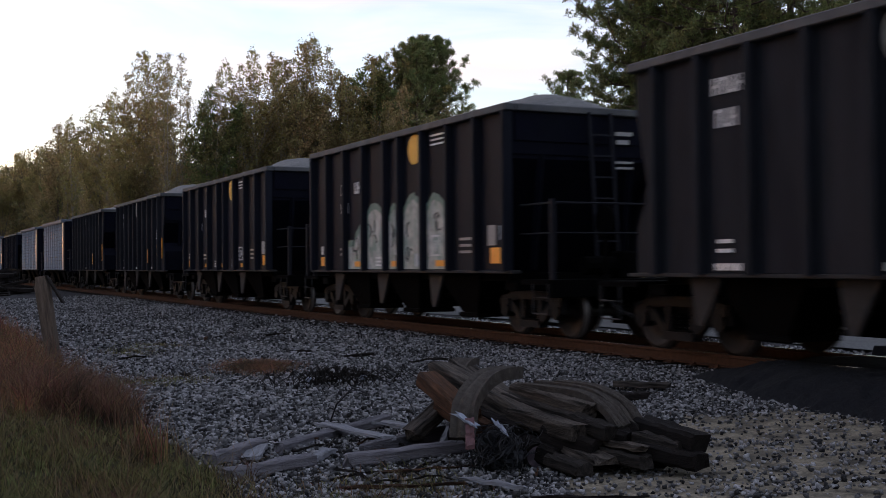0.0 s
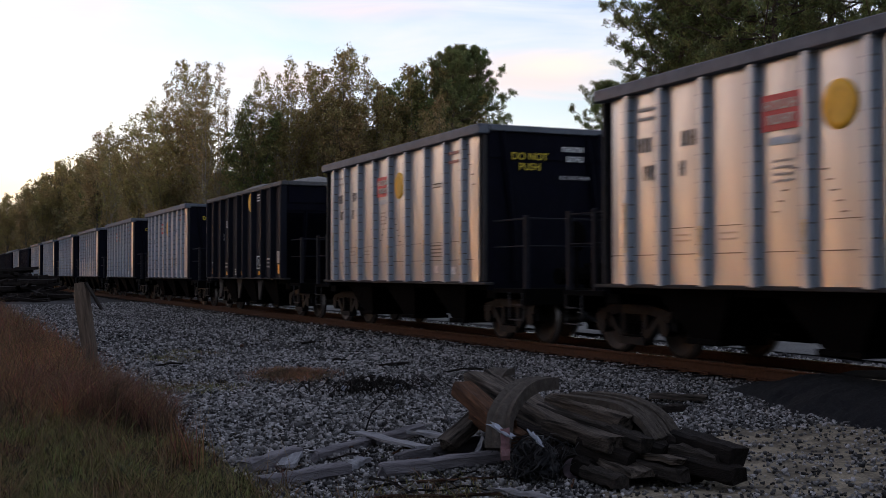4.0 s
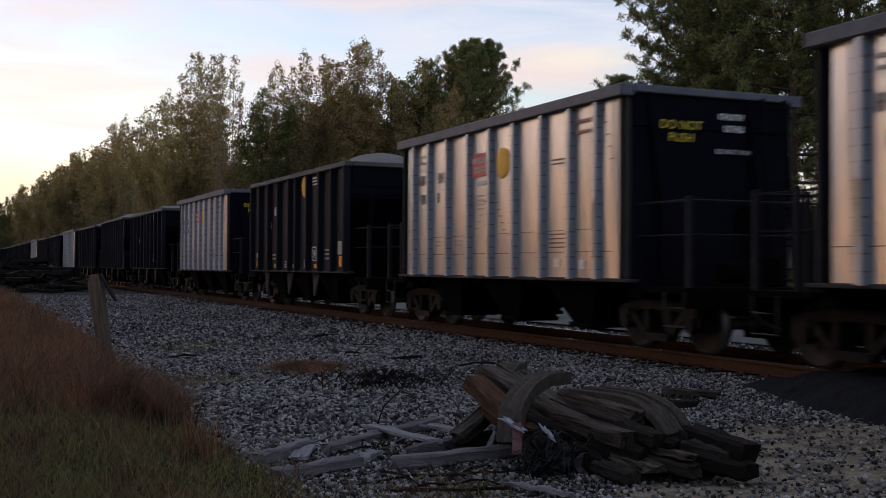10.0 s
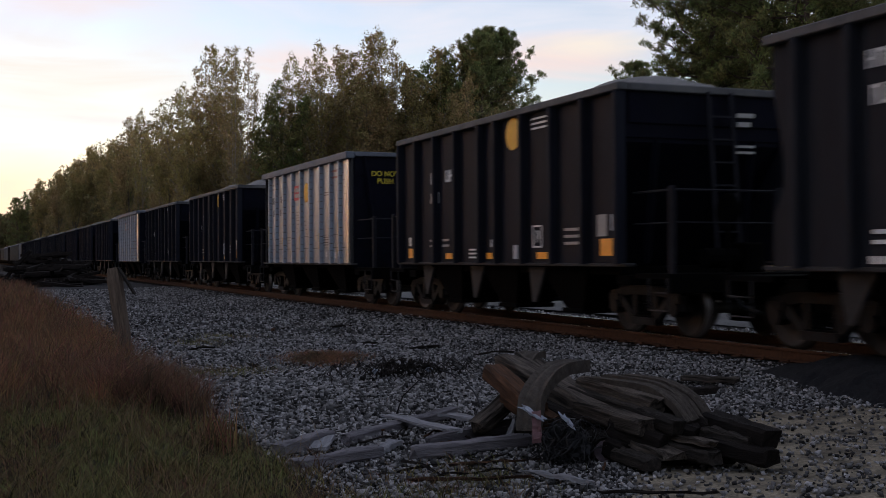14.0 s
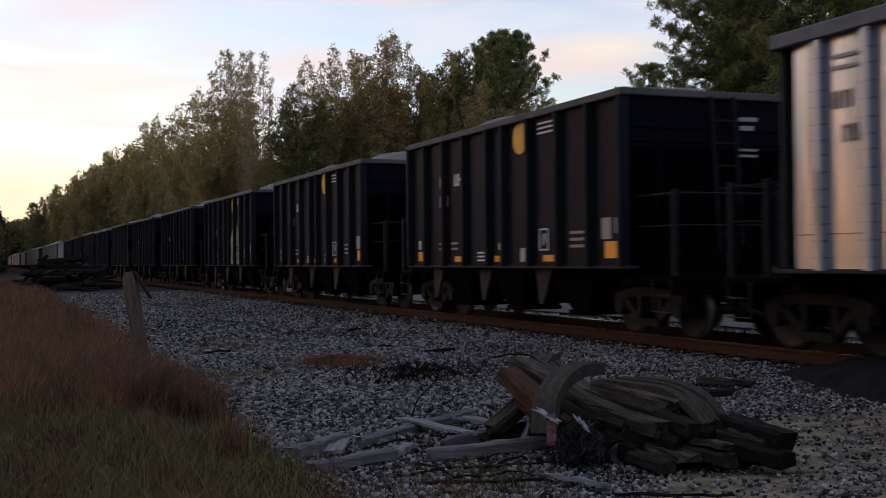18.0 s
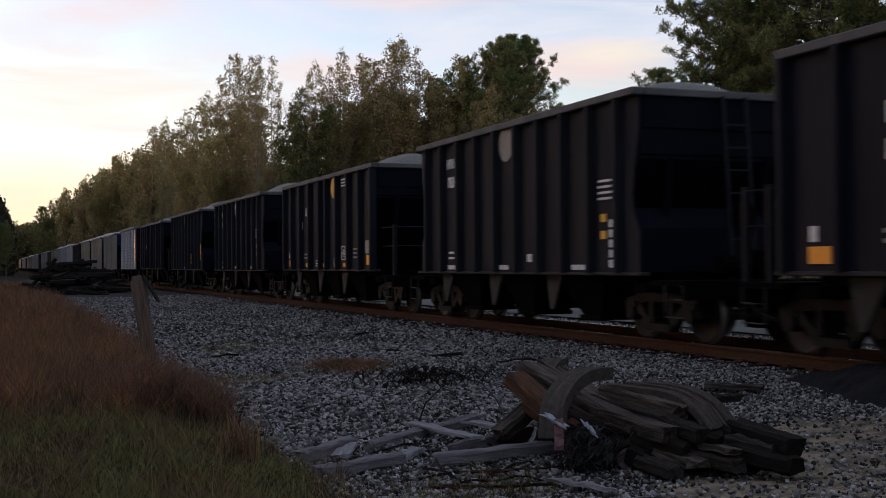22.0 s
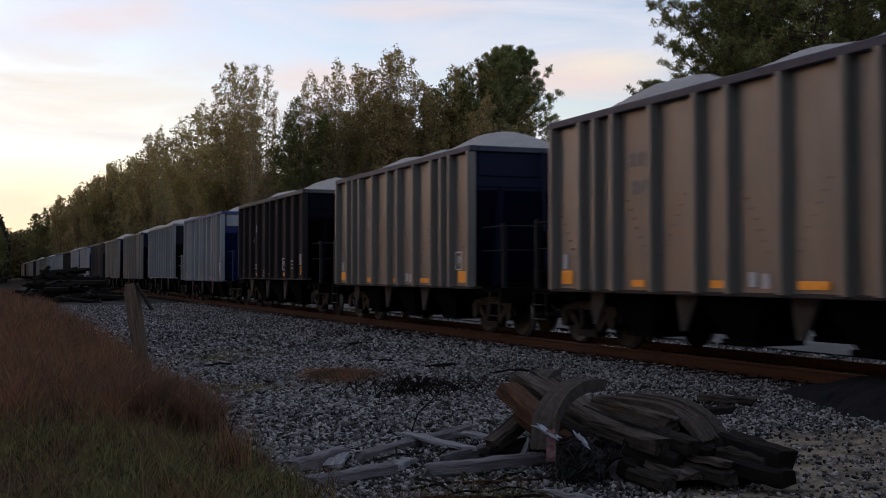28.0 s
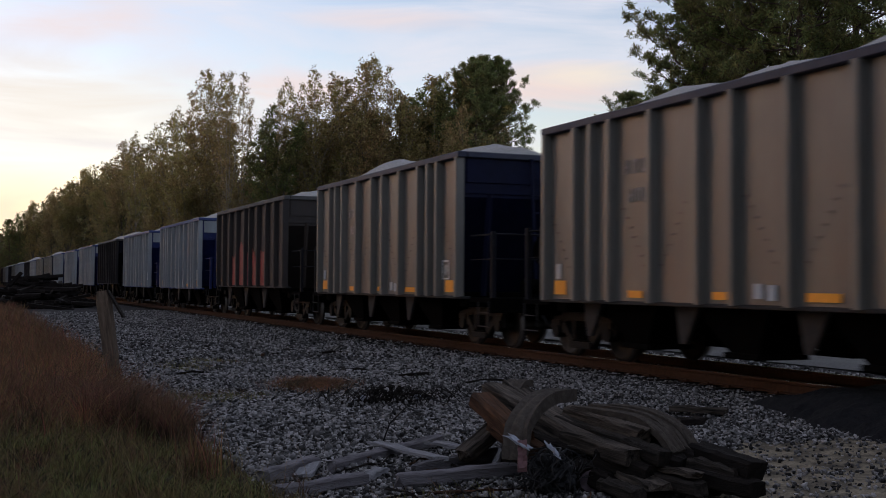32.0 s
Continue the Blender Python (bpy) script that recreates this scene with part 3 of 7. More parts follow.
def sideframe_mesh():
    """The cast side frame of a truck with its window and the spring nest."""
    bm = bmesh.new()
    # a ring of bars leaves the windows open
    def bar(a, b, w, h=0.13):
        beam(bm, (0, *a), (0, *b), h, w)
    bar((-1.04, 0.63), (-0.42, 0.73), 0.15)
    bar((-0.45, 0.73), (0.45, 0.73), 0.15)
    bar((0.42, 0.73), (1.04, 0.63), 0.15)
    bar((-0.72, 0.62), (-0.30, 0.24), 0.13)
    bar((0.72, 0.62), (0.30, 0.24), 0.13)
    bar((-0.36, 0.23), (0.36, 0.23), 0.12, 0.2)
    bar((-0.30, 0.28), (-0.30, 0.72), 0.10)
    bar((0.30, 0.28), (0.30, 0.72), 0.10)
    for s in (-1, 1):
        bar((s * 1.06, 0.66), (s * 1.06, 0.42), 0.08)
        bar((s * 0.74, 0.64), (s * 0.74, 0.42), 0.08)
    for e in (-0.89, 0.89):
        disc(bm, -0.1, 0.1, e, WHEEL_R, 0.13, 14)
        box(bm, -0.09, 0.09, e - 0.17, e + 0.17, WHEEL_R + 0.09, WHEEL_R + 0.2)
    bmesh.ops.recalc_face_normals(bm, faces=bm.faces)
    return mesh_of("side_frame", bm, CAST)


def spring_mesh():
    bm = bmesh.new()
    for dy in (-0.17, 0.0, 0.17):
        prof, radii = [], []
        for k in range(5):
            z = 0.31 + k * 0.05
            prof += [(0, dy, z), (0, dy, z + 0.006), (0, dy, z + 0.03), (0, dy, z + 0.036)]
            radii += [0.044, 0.062, 0.062, 0.044]
        tube(bm, prof, radii, 8)
    box(bm, -0.09, 0.09, -0.26, 0.26, 0.29, 0.32)
    return mesh_of("spring", bm, UNDER)


def bolster_mesh():
    bm = bmesh.new()
    box(bm, -1.0, 1.0, -0.2, 0.2, 0.54, 0.72, 0.02)
    box(bm, -0.35, 0.35, -0.28, 0.28, 0.7, 0.8, 0.02)
    for s in (-1, 1):
        beam(bm, (-0.75, s * 0.36, 0.42), (0.75, s * 0.36, 0.42), 0.1, 0.12)
    return mesh_of("bolster", bm, UNDER)


def add_truck(car, y):
    tr = part("truck", shared("bolster", bolster_mesh), None, car)
    tr.matrix_basis = pose(0, y, 0)
    for s in (-1, 1):
        part("side_frame", shared("frame", sideframe_mesh), None, tr).matrix_basis = pose(s * 1.0, 0, 0)
        part("spring", shared("spring", spring_mesh), None, tr).matrix_basis = pose(s * 1.0, 0, 0)
    for e in (-1, 1):
        w = part("wheelset", shared("wheel", wheel_mesh), None, tr, "solid steel wheels with bright worn treads")
        w.matrix_basis = pose(0, e * 0.89, WHEEL_R)


# what sets the kinds of car apart: length and rib places of the sides, heights, paints
BLUECHORD = mat("faded_blue_chord", (0.030, 0.048, 0.140), 0.6, 0, 0.3, 5, 0.1, 40, (0.06, 0.07, 0.12), 0.5, spec=0.3)
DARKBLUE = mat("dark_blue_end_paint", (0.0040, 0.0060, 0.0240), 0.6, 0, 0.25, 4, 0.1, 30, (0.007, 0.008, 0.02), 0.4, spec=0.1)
NAVYCHORD = mat("dark_navy_chord", (0.022, 0.027, 0.052), 0.6, 0, 0.3, 5, 0.1, 40, (0.05, 0.05, 0.06), 0.4, spec=0.3)
BLUESILL = mat("faded_blue_sill", (0.018, 0.032, 0.125), 0.6, 0, 0.3, 5, 0.1, 40, (0.03, 0.034, 0.06), 0.5, spec=0.3)
DOWN = dict(
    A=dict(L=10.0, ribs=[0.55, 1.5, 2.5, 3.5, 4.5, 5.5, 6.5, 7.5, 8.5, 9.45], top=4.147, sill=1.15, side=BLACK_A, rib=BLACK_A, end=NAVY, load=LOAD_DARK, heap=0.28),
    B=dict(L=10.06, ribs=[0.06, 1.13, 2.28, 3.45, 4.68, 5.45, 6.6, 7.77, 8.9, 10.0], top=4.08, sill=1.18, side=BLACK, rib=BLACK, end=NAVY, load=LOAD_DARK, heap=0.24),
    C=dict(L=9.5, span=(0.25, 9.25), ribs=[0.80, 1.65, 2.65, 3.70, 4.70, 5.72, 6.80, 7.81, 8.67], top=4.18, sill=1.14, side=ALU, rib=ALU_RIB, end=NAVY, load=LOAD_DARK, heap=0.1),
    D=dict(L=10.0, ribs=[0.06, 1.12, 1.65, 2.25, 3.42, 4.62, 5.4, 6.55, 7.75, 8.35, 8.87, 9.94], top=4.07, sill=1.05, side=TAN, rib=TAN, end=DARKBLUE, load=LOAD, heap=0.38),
    G=dict(L=10.05, ribs=[0.05, 0.83, 1.74, 2.7, 3.68, 4.68, 5.6, 6.54, 7.46, 8.4, 9.38, 10.0], top=4.10, sill=1.15, side=GREY, rib=GREY, end=BLACK_A, load=LOAD, heap=0.36),
)
DOWN["E"] = dict(DOWN["B"], side=BROWNBLACK, rib=BROWNBLACK, load=LOAD, heap=0.50)
DOWN["F"] = dict(DOWN["D"], side=SILVER, rib=SILVER, end=BLUE, load=LOAD, heap=0.30)
DOWN["H"] = dict(DOWN["B"], side=RUSTY, rib=RUSTY, end=RUSTY, load=LOAD, heap=0.2)
HALF = 1.6


C_BULGE = 0.050


def sheet_edges(kind, spec):
    """Where the side sheets meet, from the far end of the body."""
    if kind == "C":
        return [spec["span"][0]] + spec["ribs"] + [spec["span"][1]]
    if kind in "AG":
        return [0.0] + spec["ribs"] + [spec["L"]]
    return [0.0] + spec["ribs"][1:-1] + [spec["L"]]


def panel_mesh(kind, k, spec):
    """One sheet between two ribs; the aluminium ones bulge a little outwards at mid height."""
    L, z0, z1 = spec["L"], spec["sill"], spec["top"] - 0.1
    edges = sheet_edges(kind, spec)
    y0, y1 = L / 2 - edges[k + 1], L / 2 - edges[k]
    rng = random.Random(k * 31 + ord(kind))
    bm = bmesh.new()
    bulge = C_BULGE if kind == "C" else 0.012
    nz, ny = 9, 8
    last = len(edges) - 2
    grid = []
    for i in range(nz + 1):
        z = z0 + (z1 - z0) * i / nz
        a, b = y0, y1
        if kind in "AG":
            cut = 0.28 if kind == "A" else 0.2
            q = 0.0
            if z < z0 + 0.72 or z > z0 + 2.3:
                q = 0.0
            elif z < z0 + 1.08:
                q = cut * (z - z0 - 0.72) / 0.36
            else:
                q = cut * (z0 + 2.3 - z) / 1.22
            if k == 0:
                b -= q
            if k == last:
                a += q
        row = []
        for j in range(ny + 1):
            v = j / ny
            dent = bulge * math.sin(math.pi * v) * (0.5 + 0.5 * math.sin(math.pi * i / nz)) + rng.uniform(-0.0025, 0.0025)
            row.append(bm.verts.new((-dent, a + (b - a) * v, z)))
        grid.append(row)
    for i in range(nz):
        for j in range(ny):
            bm.faces.new((grid[i][j], grid[i + 1][j], grid[i + 1][j + 1], grid[i][j + 1])).smooth = True
    geom = bmesh.ops.extrude_face_region(bm, geom=bm.faces[:])
    bmesh.ops.translate(bm, verts=[g for g in geom["geom"] if isinstance(g, bmesh.types.BMVert)], vec=(0.04, 0, 0))
    bmesh.ops.recalc_face_normals(bm, faces=bm.faces)
    for e in bm.edges:
        e.smooth = len(e.link_faces) == 2 and e.calc_face_angle() < 0.7
    return mesh_of("side_sheet", bm, spec["side"])


def rib_mesh(kind, spec):
    z0, z1 = spec["sill"] - 0.02, spec["top"] - 0.12
    w, d = (0.070, 0.125) if kind == "C" else (0.062, 0.155)
    bm = bmesh.new()
    out = [(-w - 0.03, 0.012), (-w, -d * 0.9), (-w * 0.6, -d), (w * 0.6, -d), (w, -d * 0.9), (w + 0.03, 0.012)]
    rings = [[bm.verts.new((x, y, z)) for y, x in out] for z in (z0, z1)]
    for i in range(5):
        f = bm.faces.new((rings[0][i], rings[0][i + 1], rings[1][i + 1], rings[1][i]))
        # on aluminium cars the outermost face gets the colour of its lit side
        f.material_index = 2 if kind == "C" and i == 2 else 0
    bm.faces.new(rings[0][::-1]), bm.faces.new(rings[1])
    if kind == "C":
        # rows of weld dashes down both flanks
        rng = random.Random(5)
        z = z0 + 0.15
        while z < z1 - 0.1:
            for q in (-1, 1):
                box(bm, -d * 0.92, -0.02, q * (w + 0.012) - 0.012, q * (w + 0.012) + 0.012, z, z + 0.020, 0, 1)
            z += rng.uniform(0.18, 0.22)
    bmesh.ops.recalc_face_normals(bm, faces=bm.faces)
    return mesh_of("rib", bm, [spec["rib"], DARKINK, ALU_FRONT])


def far_wall_mesh(kind, spec):
    """The side away from the yard: sheets and ribs folded from one plate."""
    L, z0, z1 = spec["L"], spec["sill"], spec["top"] - 0.1
    line = [(-L / 2, 0.0)]
    for y in spec["ribs"]:
        c = y - L / 2
        line += [(c - 0.09, 0.0), (c - 0.06, 0.09), (c + 0.06, 0.09), (c + 0.09, 0.0)]
    line.append((L / 2, 0.0))
    line = sorted(line, key=lambda q: q[0])
    bm = bmesh.new()
    rows = [[bm.verts.new((HALF - 0.04 + x, min(max(y, -L / 2), L / 2), z)) for y, x in line] for z in (z0, z1)]
    back = [[bm.verts.new((HALF - 0.08, min(max(y, -L / 2), L / 2), z)) for y, x in line] for z in (z0, z1)]
    for r in (rows, back):
        for i in range(len(line) - 1):
            bm.faces.new((r[0][i], r[0][i + 1], r[1][i + 1], r[1][i]))
    for k in (0, 1):
        for i in range(len(line) - 1):
            bm.faces.new((rows[k][i], rows[k][i + 1], back[k][i + 1], back[k][i]))
    bmesh.ops.recalc_face_normals(bm, faces=bm.faces)
    return mesh_of("far_side", bm, spec["side"])


def chord_mesh(spec, kind):
    """The top frame round the open body."""
    h, t, L = HALF, spec["top"], spec["L"]
    bm = bmesh.new()
    deep, wide = (0.19, 0.16) if kind == "C" else (0.13, 0.13)
    for s in (-1, 1):
        x0, x1 = sorted((s * (h - 0.08), s * (h + wide)))
        box(bm, x0, x1, -L / 2 - 0.06, L / 2 + 0.06, t - deep, t, 0.015)
    for s in (-1, 1):
        box(bm, -h + 0.08, h - 0.08, s * L / 2 - 0.08, s * L / 2 + 0.06, t - 0.13, t - 0.004, 0.015)
    return mesh_of("top_chord", bm, {"F": BLUECHORD, "C": ALUCHORD, "D": NAVYCHORD, "G": GREY}.get(kind, CHORD))


def sill_mesh(kind, spec):
    L, z = spec["L"], spec["sill"]
    bm = bmesh.new()
    h = L / 2 + 0.15
    for s in (-1, 1):
        box(bm, s * (HALF - 0.02) - 0.09, s * (HALF - 0.02) + 0.10, -h, h, z - 0.06, z - 0.005, 0.010)
    return mesh_of("side_sill", bm, BLUESILL if kind == "F" else {"G": GREY}.get(kind, GUSSET))


def end_mesh(kind, spec):
    """An end of the body: upright sheet above, slope sheet running down and inwards below it."""
    L, z0, z1 = spec["L"], spec["sill"], spec["top"] - 0.12
    h = HALF - 0.05
    bm = bmesh.new()
    e = L / 2 - 0.02
    if kind == "C":
        box(bm, -h, h, e - 0.05, e, 0.98, z1)
    else:
        low = z1 - (0.95 if kind in "AG" else 0.75)
        box(bm, -h, h, e - 0.05, e, low, z1)
        # slope sheet
        a, b = (e - 0.03, low), (e - 1.75, z0 - 0.05)
        vs = [bm.verts.new((x, y, z)) for x in (-h, h) for y, z in (a, b, (b[0], b[1] - 0.06), (a[0], a[1] - 0.08))]
        for f in ((0, 1, 2, 3), (7, 6, 5, 4), (0, 4, 5, 1), (1, 5, 6, 2), (2, 6, 7, 3), (3, 7, 4, 0)):
            bm.faces.new([vs[i] for i in f])
    if kind == "A":
        # the boxed lower end with its sloping shelf
        slab(bm, [(e - 0.05, z0), (e, z0), (e, z0 + 0.72), (e - 0.26, z0 + 1.06), (e - 0.34, z0 + 1.06), (e - 0.06, z0 + 0.70)], -h, h)
    bmesh.ops.recalc_face_normals(bm, faces=bm.faces)
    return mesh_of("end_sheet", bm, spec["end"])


def end_post_mesh(kind, spec):
    """A stiffener of an end: a slanting strut on the aluminium cars, an upright elsewhere."""
    L, z0, z1 = spec["L"], spec["sill"], spec["top"] - 0.12
    e = L / 2
    bm = bmesh.new()
    if kind == "C":
        tube(bm, [(0.28, e + 0.03, z1), (0.02, e + 0.03, z0 + 0.95), (0.0, e + 0.03, z0 + 0.02)], 0.06, 4)
    else:
        low = z1 - (0.95 if kind in "AG" else 0.75)
        tube(bm, [(0, e - 0.05, low), (0, e - 0.35, z0)], 0.07, 4)
    return mesh_of("end_post", bm, spec["end"])


def rail_post_mesh(kind):
    bm = bmesh.new()
    box(bm, -0.045, 0.045, -0.045, 0.045, 1.0, 2.36, 0.008)
    return mesh_of("railing_post", bm, {"F": BLUE, "G": GREY}.get(kind, RAILPAINT))


def end_cap_mesh(kind, spec):
    """The painted band across the top of an end."""
    L, z1 = spec["L"], spec["top"] - 0.14
    bm = bmesh.new()
    box(bm, -HALF + 0.1, HALF - 0.1, L / 2 - 0.01, L / 2 + 0.012, z1 - 0.5, z1)
    return mesh_of("end_band", bm, SILVER if kind == "F" else spec["end"])


def load_mesh(kind, spec, seed):
    """Heaped crushed stone: two or three mounds along the body."""
    rng = random.Random(seed)
    L, t = spec["L"] - 0.2, spec["top"]
    nx, ny = 16, 56
    tops = [(-L * 0.30 + rng.uniform(-0.3, 0.3), rng.uniform(0.75, 1.0)), (rng.uniform(-0.4, 0.4), rng.uniform(0.5, 0.9)), (L * 0.30 + rng.uniform(-0.3, 0.3), rng.uniform(0.75, 1.05))]
    if kind == "C" and seed % 3:
        tops = [(0.0, 0.8)]
    off = rng.uniform(0, 50)
    v = []
    for j in range(ny + 1):
        y = -L / 2 + L * j / ny
        for i in range(nx + 1):
            x = -HALF + 0.1 + (2 * HALF - 0.2) * i / nx
            q = max(a * math.exp(-((y - c) / 2.3) ** 2) for c, a in tops)
            z = -0.22 + (spec["heap"] + 0.46) * q * max(0.0, 1 - abs(x / 1.55) ** 1.7)
            z += 0.05 * noise.noise((x * 1.7, y * 1.7, off)) + 0.025 * noise.noise((x * 6, y * 6, off))
            edge = min(1.0, (HALF - 0.1 - abs(x)) / 0.3 + 0.15, (L / 2 - abs(y)) / 0.6 + 0.1)
            v.append((x, y, t + z * edge - 0.12 * (1 - edge)))
    n = nx + 1
    f = [(j * n + i, j * n + i + 1, (j + 1) * n + i + 1, (j + 1) * n + i) for j in range(ny) for i in range(nx)]
    return fast_mesh("load", v, f, [spec["load"]], smooth=True)


def bay_mesh():
    """A discharge hopper under the floor."""
    bm = bmesh.new()
    for s in (-1, 1):
        top = [(s * 0.25, -0.95, 1.12), (s * 1.48, -0.95, 1.12), (s * 1.48, 0.95, 1.12), (s * 0.25, 0.95, 1.12)]
        low = [(s * 0.4, -0.32, 0.36), (s * 1.2, -0.32, 0.36), (s * 1.2, 0.32, 0.36), (s * 0.4, 0.32, 0.36)]
        a, b = [bm.verts.new(p) for p in top], [bm.verts.new(p) for p in low]
        for i in range(4):
            bm.faces.new((a[i], a[(i + 1) % 4], b[(i + 1) % 4], b[i]))
        bm.faces.new(a), bm.faces.new(b[::-1])
        box(bm, min(s * 0.38, s * 1.25), max(s * 0.38, s * 1.25), -0.4, 0.4, 0.28, 0.36, 0.01)
    bmesh.ops.recalc_face_normals(bm, faces=bm.faces)
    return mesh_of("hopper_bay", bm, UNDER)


def gusset_mesh(side):
    bm = bmesh.new()
    slab(bm, [(-0.36, 1.10), (0.30, 1.10), (0.16, 0.44), (0.04, 0.44)], side * 1.46 - 0.03, side * 1.46 + 0.03)
    return mesh_of("bay_gusset", bm, GUSSET)


def frame_mesh():
    bm = bmesh.new()
    box(bm, -0.18, 0.18, -6.3, 6.3, 0.72, 1.0, 0.01)
    box(bm, -1.40, 1.40, -4.6, 4.6, 0.98, 1.12, 0.01)
    for y in (-4.75, 4.75):
        box(bm, -1.45, 1.45, y - 0.2, y + 0.2, 0.82, 0.98, 0.01)
    for s in (-1, 1):
        beam(bm, (s * 0.7, -5.6, 0.66), (s * 0.7, 5.6, 0.66), 0.05, 0.05)
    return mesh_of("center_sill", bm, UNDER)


def platform_mesh(L):
    bm = bmesh.new()
    box(bm, -1.5, 1.5, L / 2 + 0.16, 6.15, 0.93, 1.02, 0.01)
    box(bm, -1.5, 1.5, 6.05, 6.2, 0.72, 1.02, 0.01)
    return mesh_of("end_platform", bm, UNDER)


def coupler_mesh():
    bm = bmesh.new()
    box(bm, -0.12, 0.12, 6.2, 6.62, 0.74, 0.98, 0.02)
    box(bm, -0.2, 0.1, 6.55, 6.86, 0.72, 1.0, 0.04)
    box(bm, 0.06, 0.2, 6.6, 6.9, 0.76, 0.96, 0.03)
    tube(bm, [(0.35, 6.1, 0.75), (0.33, 6.4, 0.5), (0.28, 6.75, 0.42)], 0.035, 6)
    return mesh_of("coupler", bm, CAST)


def railing_mesh(L, kind):
    """Handrails round an end platform, bent from one bar at each height."""
    bm = bmesh.new()
    e = L / 2
    pts = [(-1.42, e + 0.02), (-1.42, 6.12), (1.42, 6.12), (1.42, e + 0.02)]
    tube(bm, [(x, y, 2.3) for x, y in pts], 0.02, 5)
    tube(bm, [(x, y, 1.8) for x, y in pts], 0.014, 5)
    return mesh_of("handrail", bm, {"F": BLUE, "G": GREY}.get(kind, RAILPAINT))


RAILPAINT = mat("worn_railing_paint", (0.013, 0.013, 0.017), 0.7, 0, 0.3, 8, spec=0.08)


def ladder_mesh(L, top, kind):
    bm = bmesh.new()
    y = L / 2 + 0.12
    x0 = -1.35 if kind == "C" else -0.40
    for x in (x0, x0 + 0.45):
        beam(bm, (x, y + 0.25, 1.0), (x, y, top - 0.1), 0.05, 0.05)
    z = 1.3
    while z < top - 0.2:
        q = y + 0.25 * (1 - (z - 1.0) / (top - 1.1))
        beam(bm, (x0, q, z), (x0 + 0.45, q, z), 0.03, 0.03)
        z += 0.38
    return mesh_of("end_ladder", bm, {"F": BLUE, "D": DARKBLUE, "C": NAVY}.get(kind, RAILPAINT))


def step_mesh():
    """A stirrup step bent from one bar."""
    bm = bmesh.new()
    tube(bm, [(0, y, z) for y, z in ((5.6, 0.95), (5.6, 0.45), (6.1, 0.45), (6.1, 0.72), (5.6, 0.72), (6.1, 0.73), (6.1, 0.95))], 0.018, 5)
    return mesh_of("stirrup_step", bm, GUSSET)


def brake_mesh():
    bm = bmesh.new()
    disc(bm, 0.2, 0.26, 5.9, 2.0, 0.28, 16)
    tube(bm, [(-0.2, 5.55, 1.25), (0.45, 5.55, 1.25)], 0.16, 10)
    box(bm, -0.6, -0.2, 5.4, 5.75, 1.02, 1.5, 0.03)
    beam(bm, (0.23, 5.9, 1.0), (0.23, 5.9, 2.0), 0.05, 0.05)
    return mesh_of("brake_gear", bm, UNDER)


def plate(name, parent, y, z, w, h, material, out=0.0, side=-1, label=""):
    """A painted patch on a side: y is measured from the far end of the body."""
    key = ("plate", round(w, 2), round(h, 2), material.name)

    def make():
        bm = bmesh.new()
        box(bm, -0.006, 0.006, -w / 2, w / 2, -h / 2, h / 2)
        return mesh_of("painted_patch", bm, material)
    o = part(name, shared(key, make), None, parent, label)
    o.matrix_basis = pose(side * (HALF + 0.034 + out), y, z)
    return o


def oval_mesh(r, material):
    bm = bmesh.new()
    disc(bm, -0.006, 0.006, 0, 0, r, 32)
    return mesh_of("disc", bm, material)


def bulged_disc(r, material, half=0.53):
    """A painted disc that follows the bulge of its sheet."""
    bm = bmesh.new()
    rings = []
    for q in (0.02, 0.35, 0.7, 1.0):
        rings.append([bm.verts.new((C_BULGE * (1 - math.cos(math.pi / 2 * q * r * math.cos(k * math.tau / 32) / half)), q * r * math.cos(k * math.tau / 32), q * r * math.sin(k * math.tau / 32))) for k in range(32)])
    for a, b in zip(rings, rings[1:]):
        for k in range(32):
            bm.faces.new((a[k], a[(k + 1) % 32], b[(k + 1) % 32], b[k])).smooth = True
    bm.faces.new(rings[0])
    geom = bmesh.ops.extrude_face_region(bm, geom=bm.faces[:])
    bmesh.ops.translate(bm, verts=[g for g in geom["geom"] if isinstance(g, bmesh.types.BMVert)], vec=(0.008, 0, 0))
    bmesh.ops.recalc_face_normals(bm, faces=bm.faces)
    return mesh_of("disc", bm, material)


def words_mesh(text, size, material):
    cu = bpy.data.curves.new("words", "FONT")
    cu.body, cu.size, cu.extrude, cu.align_x = text, size, 0.002, "CENTER"
    ob = bpy.data.objects.new("words", cu)
    scene.collection.objects.link(ob)
    me = bpy.data.meshes.new_from_object(ob.evaluated_get(bpy.context.evaluated_depsgraph_get()))
    bpy.data.objects.remove(ob)
    me.materials.clear()
    me.materials.append(material)
    return me


def bars_mesh(rows, material):
    """Stencilled marks that cannot be read, as plain bars: rows of (y, z, width, height)."""
    bm = bmesh.new()
    for y, z, w, h in rows:
        box(bm, -0.005, 0.005, y - w / 2, y + w / 2, z - h / 2, z + h / 2)
    return mesh_of("stencil", bm, material)


def glyphs(row, material):
    """Marks the size of letters, each drawn as three thin bars: rows of (y, z, width, height)."""
    out = []
    for k, (y, z, w, h) in enumerate(row):
        t = w * 0.26
        out += [(y + w / 2 - t / 2, z, t, h), (y - w / 2 + t / 2, z, t, h)]
        out.append((y, z + (0.0, h * 0.38, -h * 0.38)[k % 3], w * 0.5, t))
    return bars_mesh(out, material)


